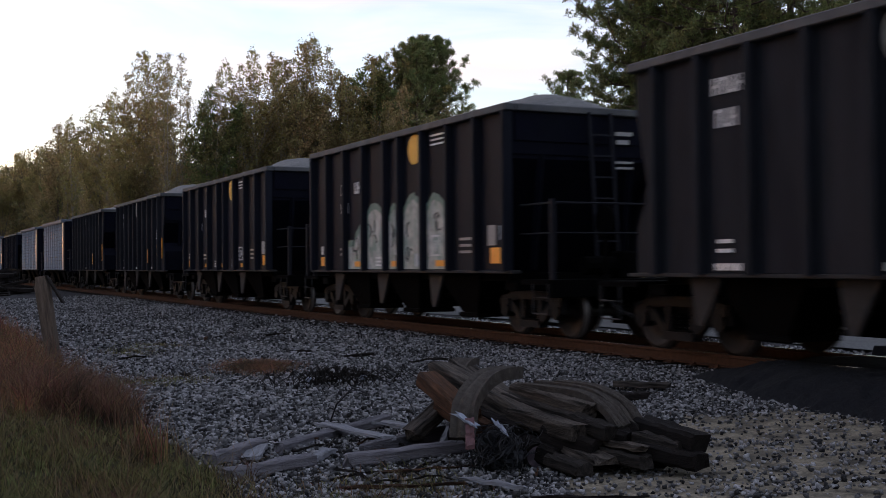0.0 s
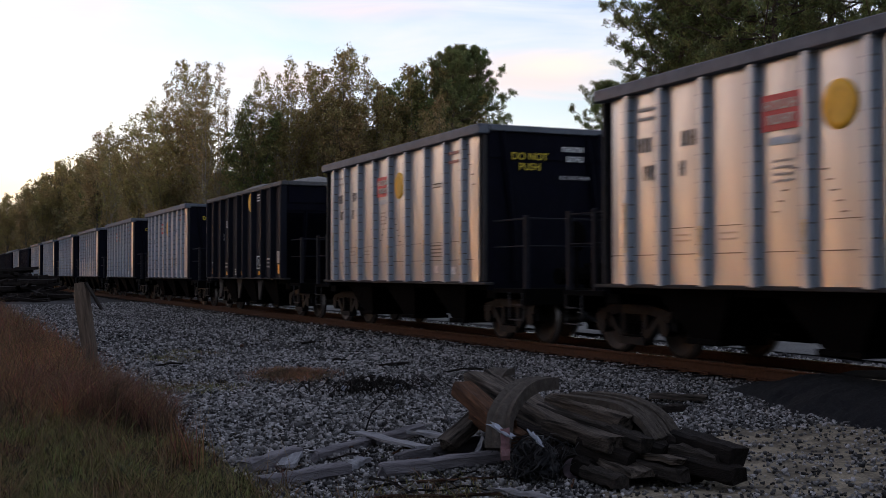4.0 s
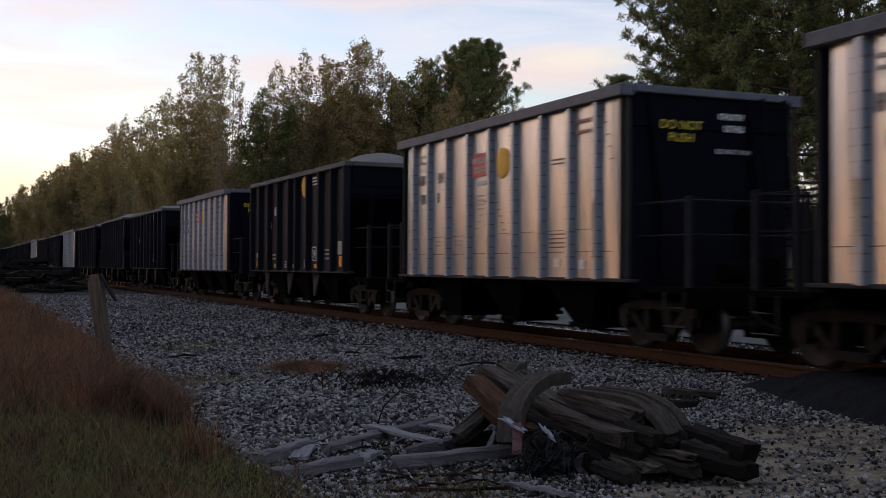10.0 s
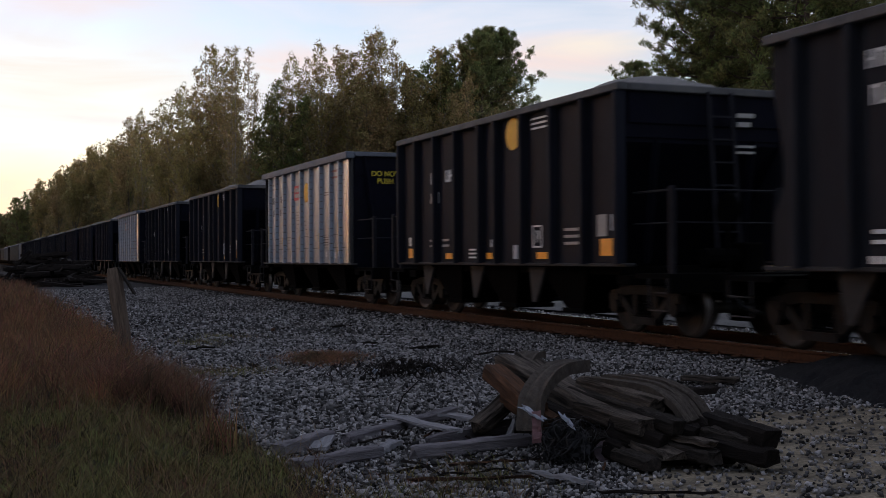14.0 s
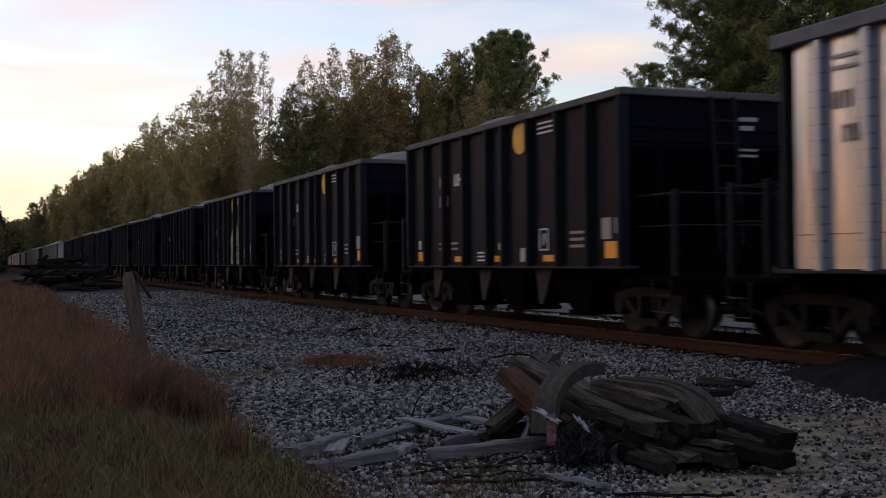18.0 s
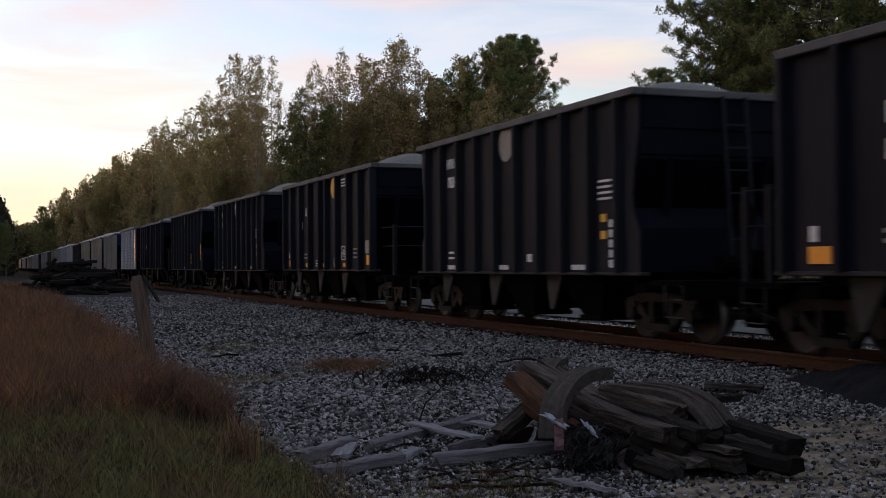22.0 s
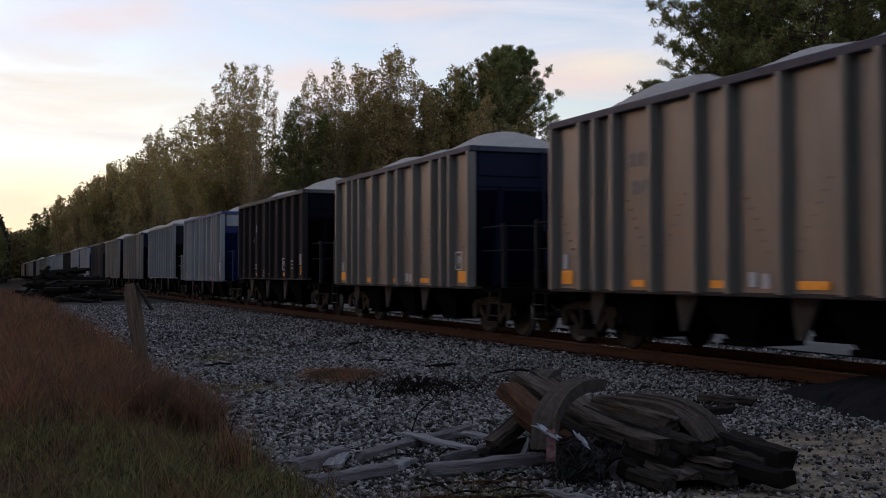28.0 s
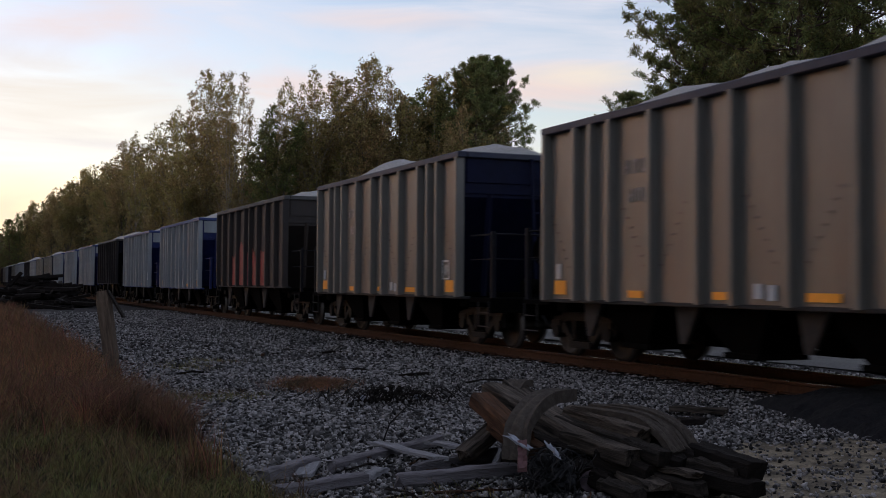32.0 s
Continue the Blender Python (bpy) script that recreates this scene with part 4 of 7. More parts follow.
def panel_spray(car, kind, spec, seed, material, which, low, high, out, label):
    """Sprayed paint that fills the foot of some sheets, with a ragged top; each sheet's paint is a part."""
    rng = random.Random(seed)
    edges = sheet_edges(kind, spec)
    for k in which:
        a, b = edges[k], edges[k + 1]
        bm = bmesh.new()
        n = 12
        top = []
        level = rng.uniform(low, high)
        for i in range(n + 1):
            level = min(high + 0.15, max(low - 0.15, level + rng.uniform(-0.16, 0.16)))
            top.append((spec["L"] / 2 - (a + 0.1 + (b - a - 0.2) * i / n), level))
        slab(bm, top + [(spec["L"] / 2 - b + 0.1, 0.0), (spec["L"] / 2 - a - 0.1, 0.0)], -0.004, 0.004)
        part("spray_paint", bm, material, car, label).matrix_basis = pose(-HALF - out, 0, spec["sill"] + 0.02)


def arch_spray(car, spec, letters, fill, rim, seed):
    """Sprayed letters, a sheet each: a pale body with a rounded top, a coloured rim above it and dark strokes."""
    rng = random.Random(seed)
    h = spec["L"] / 2
    for a, b, low, high, peak in letters:
        n = 14
        us = [i / n for i in range(n + 1)]
        top = [(h - (a + (b - a) * u), low + (high - low) * math.sin(math.pi * min(1.0, max(0.0, (u - peak) * 0.9 + 0.5))) + rng.uniform(-0.02, 0.02)) for u in us]
        bm = bmesh.new()
        slab(bm, top + [(h - b, 0.0), (h - a, 0.0)], -0.003, 0.003)
        part("spray_tag", bm, fill, car, "pale sprayed letter").matrix_basis = pose(-HALF - 0.026, 0, spec["sill"] + 0.015)
        bm = bmesh.new()
        slab(bm, [(y, z + 0.11 + rng.uniform(-0.02, 0.02)) for y, z in top] + [(y, z - 0.03) for y, z in top[::-1]], -0.003, 0.003)
        part("spray_rim", bm, rim, car, "coloured rim of a sprayed letter").matrix_basis = pose(-HALF - 0.032, 0, spec["sill"] + 0.015)
        for k in range(3):
            y0, z0 = h - (a + (b - a) * rng.uniform(0.15, 0.6)), high * rng.uniform(0.2, 0.75)
            t0 = rng.uniform(0, math.tau)
            bm = bmesh.new()
            tube(bm, [(0, y0 - 0.05 * i * math.cos(t0 + 0.35 * i), max(0.03, z0 + 0.06 * i * math.sin(t0 + 0.35 * i))) for i in range(6)], 0.011, 4)
            part("spray_stroke", bm, BLACK, car).matrix_basis = pose(-HALF - 0.036, 0, spec["sill"] + 0.015)


LABELS = dict(
    A="black open hopper car with ribbed sides and sloped ends",
    B="black ribbed open hopper car with yellow disc, heaped with stone",
    C="silver aluminium hopper car with ribs, red panel and gold disc",
    D="weathered tan hopper car with uneven ribs and dark blue ends",
    E="black ribbed hopper car with a high pale stone heap",
    F="pale silver hopper car with blue ends and stone heap",
    G="smooth light grey hopper car with thin ribs and yellow strips",
    H="dark rusty hopper car with red spray paint",
)


def car_model(kind):
    spec = DOWN[kind]
    L, top, z0 = spec["L"], spec["top"], spec["sill"]
    h = L / 2
    car = thing("hopper_car", LABELS[kind], "hopper car", "cars of the train")
    edges = sheet_edges(kind, spec)
    ribm = rib_mesh(kind, spec)
    turn = pose(-HALF, 0, 0)
    for k in range(len(edges) - 1):
        me = shared((kind, "panel", k), lambda: panel_mesh(kind, k, spec))
        part("side_sheet", me, None, car).matrix_basis = turn
    for y in spec["ribs"]:
        part("rib", ribm, None, car).matrix_basis = turn @ pose(0, h - y, 0)
    if kind == "C":
        for q in (-1, 1):
            # added dark plate stands in for the shadowed gap beside the corner post
            bm = bmesh.new()
            box(bm, -HALF + 0.05, -HALF + 0.09, min(q * 4.5, q * 4.74), max(q * 4.5, q * 4.74), z0, top - 0.19)
            part("corner_sheet", bm, NAVY, car, "added dark plate in place of the shaded corner gap")
            bm = bmesh.new()
            box(bm, -HALF - 0.03, -HALF + 0.06, q * 4.72 - 0.03, q * 4.72 + 0.03, z0, top - 0.19, 0.008)
            part("corner_post", bm, GUSSET, car, "dark grey corner post")
    part("far_side", far_wall_mesh(kind, spec), None, car)
    part("top_chord", chord_mesh(spec, kind), None, car)
    part("side_sill", sill_mesh(kind, spec), None, car)
    part("center_sill", shared("sill", frame_mesh), None, car)
    em, bmh, pl, rl = end_mesh(kind, spec), end_cap_mesh(kind, spec), platform_mesh(L), railing_mesh(L, kind)
    pm = end_post_mesh(kind, spec)
    ld, st = ladder_mesh(L, top, kind), shared("step", step_mesh)
    for a in (0, 180):
        m = pose(0, 0, 0, 0, 0, a)
        rails = (("handrail", rl),) if kind != "A" else ()
        for nm, me in rails + (("end_sheet", em), ("end_band", bmh), ("end_platform", pl), ("end_ladder", ld), ("coupler", shared("coupler", coupler_mesh))):
            part(nm, me, None, car).matrix_basis = m
        for x, y in ((-1.42, h + 0.55), (-1.42, 6.12), (1.42, 6.12), (-0.55, 6.12)) if kind != "A" else ():
            part("railing_post", shared(("rpost", kind), lambda: rail_post_mesh(kind)), None, car).matrix_basis = m @ pose(x, y, 0)
        for x in (-1.5, 1.5):
            part("stirrup_step", st, None, car).matrix_basis = m @ pose(x, 0, 0)
        for x in (-0.95, 0.95):
            part("end_post", pm, None, car).matrix_basis = m @ pose(x, 0, 0)
    part("brake_gear", shared("brake", brake_mesh), None, car).matrix_basis = pose(0, 0, 0, 0, 0, 180)
    for y in (-2.7, 0.0, 2.7):
        part("hopper_bay", shared("bay", bay_mesh), None, car).matrix_basis = pose(0, y, 0)
        if kind != "C":
            for s in (-1, 1):
                part("bay_gusset", shared(("gusset", s), lambda: gusset_mesh(s)), None, car).matrix_basis = pose(0, y + 0.95, 0)
    add_truck(car, 4.75)
    add_truck(car, -4.75)
    dress(kind, car, spec)
    return car


def dress(kind, car, spec):
    """Discs, stencils, reflectors."""
    L, top, z0 = spec["L"], spec["top"], spec["sill"]
    h = L / 2

    def at(name, me, y, z, out=0.03, side=-1, label=""):
        o = part(name, me, None, car, label)
        if name in ("mark", "weld_line", "slots", "sign_panel"):
            o["kind"] = "stuff"
        o.matrix_basis = pose(side * (HALF + out), h - y, z)
        return o
    if kind in "BE":
        if kind == "B":
            at("disc", shared("disc_y", lambda: oval_mesh(0.31, YELLOW)), 6.12, top - 0.44, label="faded yellow disc")
        for y, z, w, hh in ((0.72, z0 + 0.20, 0.42, 0.22), (3.02, z0 + 0.13, 0.5, 0.12), (5.12, z0 + 0.13, 0.46, 0.12), (7.40, z0 + 0.13, 0.62, 0.12), (9.62, z0 + 0.26, 0.5, 0.28)):
            at("reflector", shared(("refl", w, hh), lambda: bars_mesh([(0, 0, w, hh)], ORANGE)), y, z, label="orange reflective sheet")
        at("mark", shared("markB1", lambda: glyphs([(0.0, 0.16, 0.17, 0.26), (-0.22, 0.16, 0.17, 0.26), (-0.86, 0.16, 0.18, 0.26), (-1.08, 0.16, 0.18, 0.26), (0.02, -0.28, 0.14, 0.24), (-0.15, -0.28, 0.14, 0.24), (-0.32, -0.28, 0.12, 0.24)], WHITE)), 2.0, z0 + 1.71, label="white stencilled bars")
        if kind == "B":
            at("mark", shared("markB2", lambda: bars_mesh([(0, 0.12 - 0.09 * i, 0.6, 0.035) for i in range(3)], WHITE)), 7.2, top - 0.37)
        at("mark", shared("markB3", lambda: bars_mesh([(0, 0.06 - 0.12 * i, 0.3, 0.05) for i in range(2)] + [(-0.75, 0.06 - 0.12 * i, 0.35, 0.05) for i in range(2)], GREYINK)), 2.0, z0 + 0.42)
        at("mark", shared("markB4", lambda: bars_mesh([(0, 0.1 - 0.08 * i, 0.45, 0.035) for i in range(3)], WHITE)), 4.25, z0 + 0.16)
        at("mark", shared("markB5", lambda: bars_mesh([(0, 0.19, 0.36, 0.03), (0, -0.19, 0.36, 0.03), (0.17, 0, 0.03, 0.36), (-0.17, 0, 0.03, 0.36), (0.02, 0, 0.03, 0.22), (-0.06, 0.03, 0.03, 0.16)], WHITE)), 7.1, z0 + 0.48)
        at("mark", shared("markB6", lambda: bars_mesh([(0, 0.12 - 0.12 * i, 0.62, 0.05) for i in range(3)], GREYINK)), 8.45, z0 + 0.46)
        at("label_sheet", shared("markB7", lambda: bars_mesh([(0, 0, 0.3, 0.36)], GREYINK)), 9.42, z0 + 0.62)
        at("label_sheet", shared("markB8", lambda: bars_mesh([(0, 0, 0.18, 0.26)], PALEBLUE)), 9.8, z0 + 0.66)
        at("label_sheet", shared("markB8", None), 6.2, z0 + 0.2)
        at("label_sheet", shared("markB9", lambda: bars_mesh([(0, 0, 0.2, 0.15)], WHITE)), 5.2, z0 + 0.38)
        at("label_sheet", shared("markB10", lambda: bars_mesh([(0, 0, 0.14, 0.2)], WHITE)), 0.6, z0 + 0.47)
        bm = shared("markB11", lambda: bars_mesh([(0, 0.0, 0.36, 0.07), (0.03, -0.15, 0.26, 0.08), (0, -0.52, 0.36, 0.04), (0, -0.62, 0.36, 0.04)], GREYINK))
        o = part("mark", bm, None, car)
        o.matrix_basis = pose(0.75, -h - 0.04, top - 0.45, 0, 0, 90)
    if kind == "A":
        at("disc", shared("disc_p", lambda: oval_mesh(0.36, PALE)), 4.95, top - 0.42, label="faded grey disc")
        at("mark", shared("markA1", lambda: glyphs([(0.26 - 0.16 * i, 0.2, 0.13, 0.22) for i in range(4)] + [(0.2 - 0.15 * i, -0.22, 0.12, 0.24) for i in range(3)], WHITE)), 2.05, z0 + 2.22, label="white stencilled bars")
        at("reflector", shared("reflA", lambda: bars_mesh([(0, 0, 0.075, 0.55)], ORANGE)), 4.95, z0 + 0.5, 0.034, label="orange reflective strip")
        at("reflector", shared("reflA", None), 7.65, z0 + 0.55, 0.162)
        at("reflector", shared("reflA2", lambda: bars_mesh([(0, 0, 0.1, 0.8)], ORANGE)), 9.75, z0 + 0.85, label="orange reflective strip")
        at("mark", shared("markA2", lambda: bars_mesh([(0, 0.15 - 0.1 * i, 0.45, 0.04) for i in range(4)], WHITE)), 8.95, z0 + 1.4)
        at("label_sheet", shared("markA3", lambda: bars_mesh([(0, 0, 0.17, 0.14)], YELLOW)), 8.9, z0 + 0.92)
        at("label_sheet", shared("markA3", None), 8.9, z0 + 0.63)
        at("mark", shared("markA4", lambda: bars_mesh([(0, 0.3 - 0.17 * i, 0.2, 0.13) for i in range(5)], WHITE)), 9.2, z0 + 0.52)
        for y in (2.0, 4.75, 8.0):
            at("mark", shared("markA5", lambda: bars_mesh([(0.22 - 0.09 * i, 0, 0.07, 0.09) for i in range(6)], WHITE)), y, z0 + 0.08)
        at("mark", shared("markA6", lambda: bars_mesh([(0, 0.06 - 0.12 * i, 0.3, 0.05) for i in range(2)], WHITE)), 1.95, z0 + 0.35)
        at("label_sheet", shared("markB9", lambda: bars_mesh([(0, 0, 0.2, 0.15)], WHITE)), 6.0, z0 + 0.26)
    if kind == "C":
        at("disc", shared("disc_g", lambda: bulged_disc(0.30, YELLOW)), 5.22, top - 0.90, 0.056, label="gold disc")
        at("sign_panel", shared("redC", lambda: bars_mesh([(0, 0, 0.70, 0.46)], RED)), 4.22, top - 0.86, 0.058, label="red panel with pale bars")
        at("mark", shared("redC2", lambda: glyphs([(0.24 - 0.155 * i, 0.09, 0.10, 0.12) for i in range(4)] + [(0.20 - 0.135 * i, -0.09, 0.09, 0.12) for i in range(4)], LABELWHITE)), 4.22, top - 0.86, 0.068)
        at("label_sheet", shared("markC5", lambda: bars_mesh([(0, 0, 0.5, 0.10)], PALEBLUE)), 4.24, top - 1.22, 0.058, label="pale blue strip")
        at("mark", shared("markC0", lambda: bars_mesh([(0, 0.13 - 0.085 * i, 0.3, 0.03) for i in range(4)], GREYINK)), 4.24, top - 1.6, 0.058)
        at("mark", shared("markC1", lambda: glyphs([(0.26 - 0.2 * i, 0.2, 0.13, 0.22) for i in range(2)] + [(-0.85 - 0.2 * i, 0.2, 0.13, 0.22) for i in range(2)] + [(0.1, -0.22, 0.12, 0.22), (-0.07, -0.22, 0.12, 0.22), (-0.8, -0.22, 0.12, 0.22)], GREYDARK)), 1.35, z0 + 1.86, 0.057, label="dark stencilled bars")
        at("mark", shared("markC6", lambda: bars_mesh([(0, 0.05 - 0.14 * i, 0.42, 0.05) for i in range(2)], GREYINK)), 1.25, top - 0.5, 0.057)
        at("mark", shared("markC7", lambda: bars_mesh([(0, 0.08 - 0.18 * i, 0.5, 0.06) for i in range(2)], REDINK)), 8.2, top - 0.52, 0.057, label="faded red stencilled bars")
        at("mark", shared("markC2", lambda: bars_mesh([(0, 0.12 - 0.075 * i, 0.55, 0.025) for i in range(4)], DARKINK)), 7.35, z0 + 0.62, 0.058)
        at("mark", shared("markC8", lambda: bars_mesh([(0.52, 0.08, 0.35, 0.025), (0.52, 0.0, 0.35, 0.025), (-0.52, 0.08, 0.35, 0.025), (-0.52, 0.0, 0.35, 0.025)], GREYINK)), 2.65, z0 + 0.62, 0.058)
        at("mark", shared("markC3", lambda: bars_mesh([(0, 0.05 - 0.07 * i, 0.42, 0.025) for i in range(2)], DARKINK)), 7.35, z0 + 1.98, 0.057)
        # worn strips on the faces of some ribs
        for y, z, hh in ((0.80, 0.85, 0.75), (2.65, 0.60, 0.42), (4.70, 0.60, 0.42), (6.80, 0.63, 0.48), (8.67, 0.80, 0.95)):
            at("worn_strip", shared(("stripC", hh), lambda: bars_mesh([(0, 0, 0.08, hh)], STRIP)), y, z0 + z, 0.126)
        at("label_sheet", shared("markB9", lambda: bars_mesh([(0, 0, 0.2, 0.15)], WHITE)), 8.2, z0 + 0.22, 0.058)
        at("label_sheet", shared("markB9", None), 7.35, z0 + 0.25, 0.058)
        # weld lines along the sheets, and slanting rows of short welds beside the disc
        mid = (0.52, 1.22, 2.15, 3.2, 4.2, 5.2, 6.26, 7.3, 8.24, 8.95)
        at("weld_line", shared("weldC", lambda: bars_mesh([(-x, 0, 0.62 if 1 < x < 8.5 else 0.35, 0.014) for x in mid], DARKINK)), 0.0, z0 + 0.43, 0.057)
        at("weld_line", shared("weldC2", lambda: bars_mesh([(-x, 0, 0.55, 0.012) for x in (2.15, 3.2, 5.3, 6.26, 7.3, 8.24)], DARKINK)), 0.0, z0 + 0.80, 0.057)
        at("weld_line", shared("weldC3", lambda: bars_mesh([(-(4.10 + 0.09 * i), 0.93 + 0.13 * i, 0.10, 0.02) for i in range(5)] + [(-(4.98 + 0.08 * i), 1.40 - 0.13 * i, 0.10, 0.02) for i in range(5)] + [(-(8.85 + 0.07 * i), 2.7 - 0.2 * i, 0.09, 0.02) for i in range(5)], DARKINK)), 0.0, z0, 0.057)
        me = shared("dnp", lambda: words_mesh("DO NOT\nPUSH", 0.20, YELLOWINK))
        o = part("lettering", me, None, car, "yellow warning lettering")
        o.matrix_basis = pose(-0.62, -h - 0.02, top - 0.66, 90, 0, 0)
        me = shared("markC9", lambda: glyphs([(0.2 - 0.1 * i, 0.1, 0.08, 0.10) for i in range(5)] + [(0.2 - 0.1 * i, -0.09, 0.08, 0.11) for i in range(4)], WHITE))
        part("mark", me, None, car).matrix_basis = pose(0.35, -h - 0.02, top - 0.52, 0, 0, -90)
        o = part("lettering", shared("dnh", lambda: words_mesh("DO NOT HUMP", 0.105, WHITE)), None, car, "white warning lettering")
        o.matrix_basis = pose(0.42, -h - 0.02, top - 1.02, 90, 0, 0)
    if kind in "DF":
        for y, z, w, hh in ((0.5, z0 + 0.20, 0.4, 0.24), (2.9, z0 + 0.11, 0.4, 0.11), (5.05, z0 + 0.11, 0.35, 0.11), (7.1, z0 + 0.11, 0.6, 0.11), (9.4, z0 + 0.2, 0.45, 0.25)):
            at("reflector", shared(("refl", w, hh), lambda: bars_mesh([(0, 0, w, hh)], ORANGE)), y, z, label="orange reflective sheet")
        at("mark", shared("markD1", lambda: glyphs([(0.26 - 0.25 * i, 0.2, 0.13, 0.22) for i in range(3)] + [(0.1 - 0.2 * i, -0.25, 0.12, 0.22) for i in range(3)], GREYINK)), 2.9, z0 + 1.9, label="faded stencilled bars")
        at("label_sheet", shared("markB8", lambda: bars_mesh([(0, 0, 0.18, 0.26)], PALEBLUE)), 0.45, z0 + 0.48)
        at("label_sheet", shared("markD2", lambda: bars_mesh([(0, 0, 0.18, 0.2)], PALEBLUE)), 5.86, z0 + 0.18)
        at("label_sheet", shared("markD2", None), 6.14, z0 + 0.16)
        at("label_sheet", shared("markB5", lambda: bars_mesh([(0, 0.19, 0.36, 0.03), (0, -0.19, 0.36, 0.03), (0.17, 0, 0.03, 0.36), (-0.17, 0, 0.03, 0.36), (0.02, 0, 0.03, 0.22), (-0.06, 0.03, 0.03, 0.16)], DARKINK)), 9.2, z0 + 0.55)
        # slots worn through the sheets in slanting rows
        rows = []
        for c, sgn in ((0.5, 1), (2.85, 1), (3.9, -1), (5.9, 1), (7.1, -1), (9.4, 1)):
            for i in range(7):
                rows.append((-(c + sgn * (0.30 - 0.1 * i)), 0.15 * i, 0.09, 0.03))
        at("slots", shared("slotsD", lambda: bars_mesh(rows, DARKINK)), 0.0, z0 + 0.55)
    if kind == "G":
        for y in (0.35, 1.3, 4.2, 7.0):
            at("reflector", shared("reflG", lambda: bars_mesh([(0, 0, 0.1, 0.5)], ORANGE)), y, z0 + 0.33, label="orange strip")
        at("reflector", shared("reflG2", lambda: bars_mesh([(0, 0, 0.18, 0.7)], ORANGE)), 9.55, z0 + 1.25)
        at("label_sheet", shared("markG1", lambda: bars_mesh([(0, 0, 0.45, 0.32)], LABELWHITE)), 1.3, z0 + 2.5)
        at("label_sheet", shared("markG1", None), 2.2, z0 + 2.52)
        at("mark", shared("markG2", lambda: glyphs([(0.2, 0, 0.18, 0.28), (-0.04, 0, 0.18, 0.28), (-0.6, 0, 0.18, 0.28), (-0.85, 0, 0.18, 0.28)], DARKINK)), 1.3, z0 + 2.05, label="dark stencilled bars")
        at("label_sheet", shared("markB9", lambda: bars_mesh([(0, 0, 0.2, 0.15)], WHITE)), 6.1, z0 + 0.45)
        at("label_sheet", shared("markG3", lambda: bars_mesh([(0, 0, 0.3, 0.2)], WHITE)), 9.5, z0 + 0.7)


STRIP = mat("worn_yellow_strip", (0.42, 0.31, 0.16), 0.7, 0, 0.3, 20, dirt=(0.5, 0.48, 0.45), dirt_amount=0.6, dirt_scale=5)
GREYDARK = mat("worn_dark_stencil", (0.13, 0.125, 0.12), 0.6, 0, 0.4, 25)
REDINK = mat("faded_red_stencil", (0.24, 0.10, 0.085), 0.6, 0, 0.25, 25)
YELLOWINK = mat("yellow_warning_paint", (0.55, 0.42, 0.02), 0.6, 0, 0.15, 20)
LABELWHITE = mat("cream_label", (0.5, 0.47, 0.4), 0.6, 0, 0.15, 20)
KINDS = "ABBAACCBCCCCCCBCBABCBBCBBBBBABAABCDDDEFGDDHFFEFFFDDFEFFDBFDE"
CARS = []


def build_train():
    models = {}
    for i, kind in enumerate(KINDS):
        place = pose(TRACK, car_place(i), RAIL)
        if kind not in models:
            models[kind] = car_model(kind)
            models[kind].matrix_basis = place
            car = models[kind]
        else:
            car = copy_thing(models[kind], place)
        CARS.append(car)
    for i, car in enumerate(CARS):
        kind = KINDS[i]
        spec = DOWN[kind]
        part("load", shared(("load", kind, i % 4), lambda: load_mesh(kind, spec, i % 4 + ord(kind))), None, car, "heaped crushed stone")
        if i in (0, 17, 28, 30):
            for c in [c for c in car.children if c.name.startswith("reflector")]:
                bpy.data.objects.remove(c)
        if i == 1:
            arch_spray(car, spec, ((2.35, 3.38, 0.55, 0.95, 0.9), (3.55, 4.60, 1.05, 1.35, 0.4), (4.76, 5.38, 0.95, 1.30, 0.5), (5.55, 6.50, 1.10, 1.45, 0.5), (6.70, 7.68, 1.00, 1.40, 0.4)), SPRAY_BRIGHT, SPRAY_TEAL, 3)
        if i == 25:
            arch_spray(car, spec, ((4.76, 5.38, 0.90, 1.12, 0.7), (5.52, 6.52, 0.85, 1.30, 0.5), (6.68, 7.15, 0.20, 0.85, 0.0)), SPRAY, SPRAY_GREEN, 7)
            # a second small tag above, in upright strokes
            for y, z, w, hh, tilt in ((6.85, 1.25, 0.15, 0.95, 6), (7.08, 1.15, 0.17, 0.75, -8), (7.33, 1.30, 0.16, 0.85, 5), (7.10, 0.80, 0.60, 0.16, 10), (7.15, 0.50, 0.16, 0.55, 3)):
                bm = bmesh.new()
                slab(bm, [(w * 0.5 * math.cos(k * math.tau / 16) * (1 + 0.15 * math.sin(3 * k)), hh * 0.5 * math.sin(k * math.tau / 16)) for k in range(16)], -0.003, 0.003)
                part("spray_stroke", bm, SPRAY_GREEN, car, "yellow-green sprayed stroke").matrix_basis = pose(-HALF - 0.036, spec["L"] / 2 - y, spec["sill"] + z, tilt, 0, 0)
        if i == 10:
            panel_spray(car, kind, spec, 15, PALESPRAY, (1, 2, 3, 4, 5, 6, 7, 8), 0.75, 1.05, 0.055, "white sprayed paint with a ragged top")
        if kind == "H":
            panel_spray(car, kind, spec, 4, SPRAY_RED, (2, 3, 4, 5, 6), 1.15, 1.45, 0.03, "red sprayed paint on rusty steel")


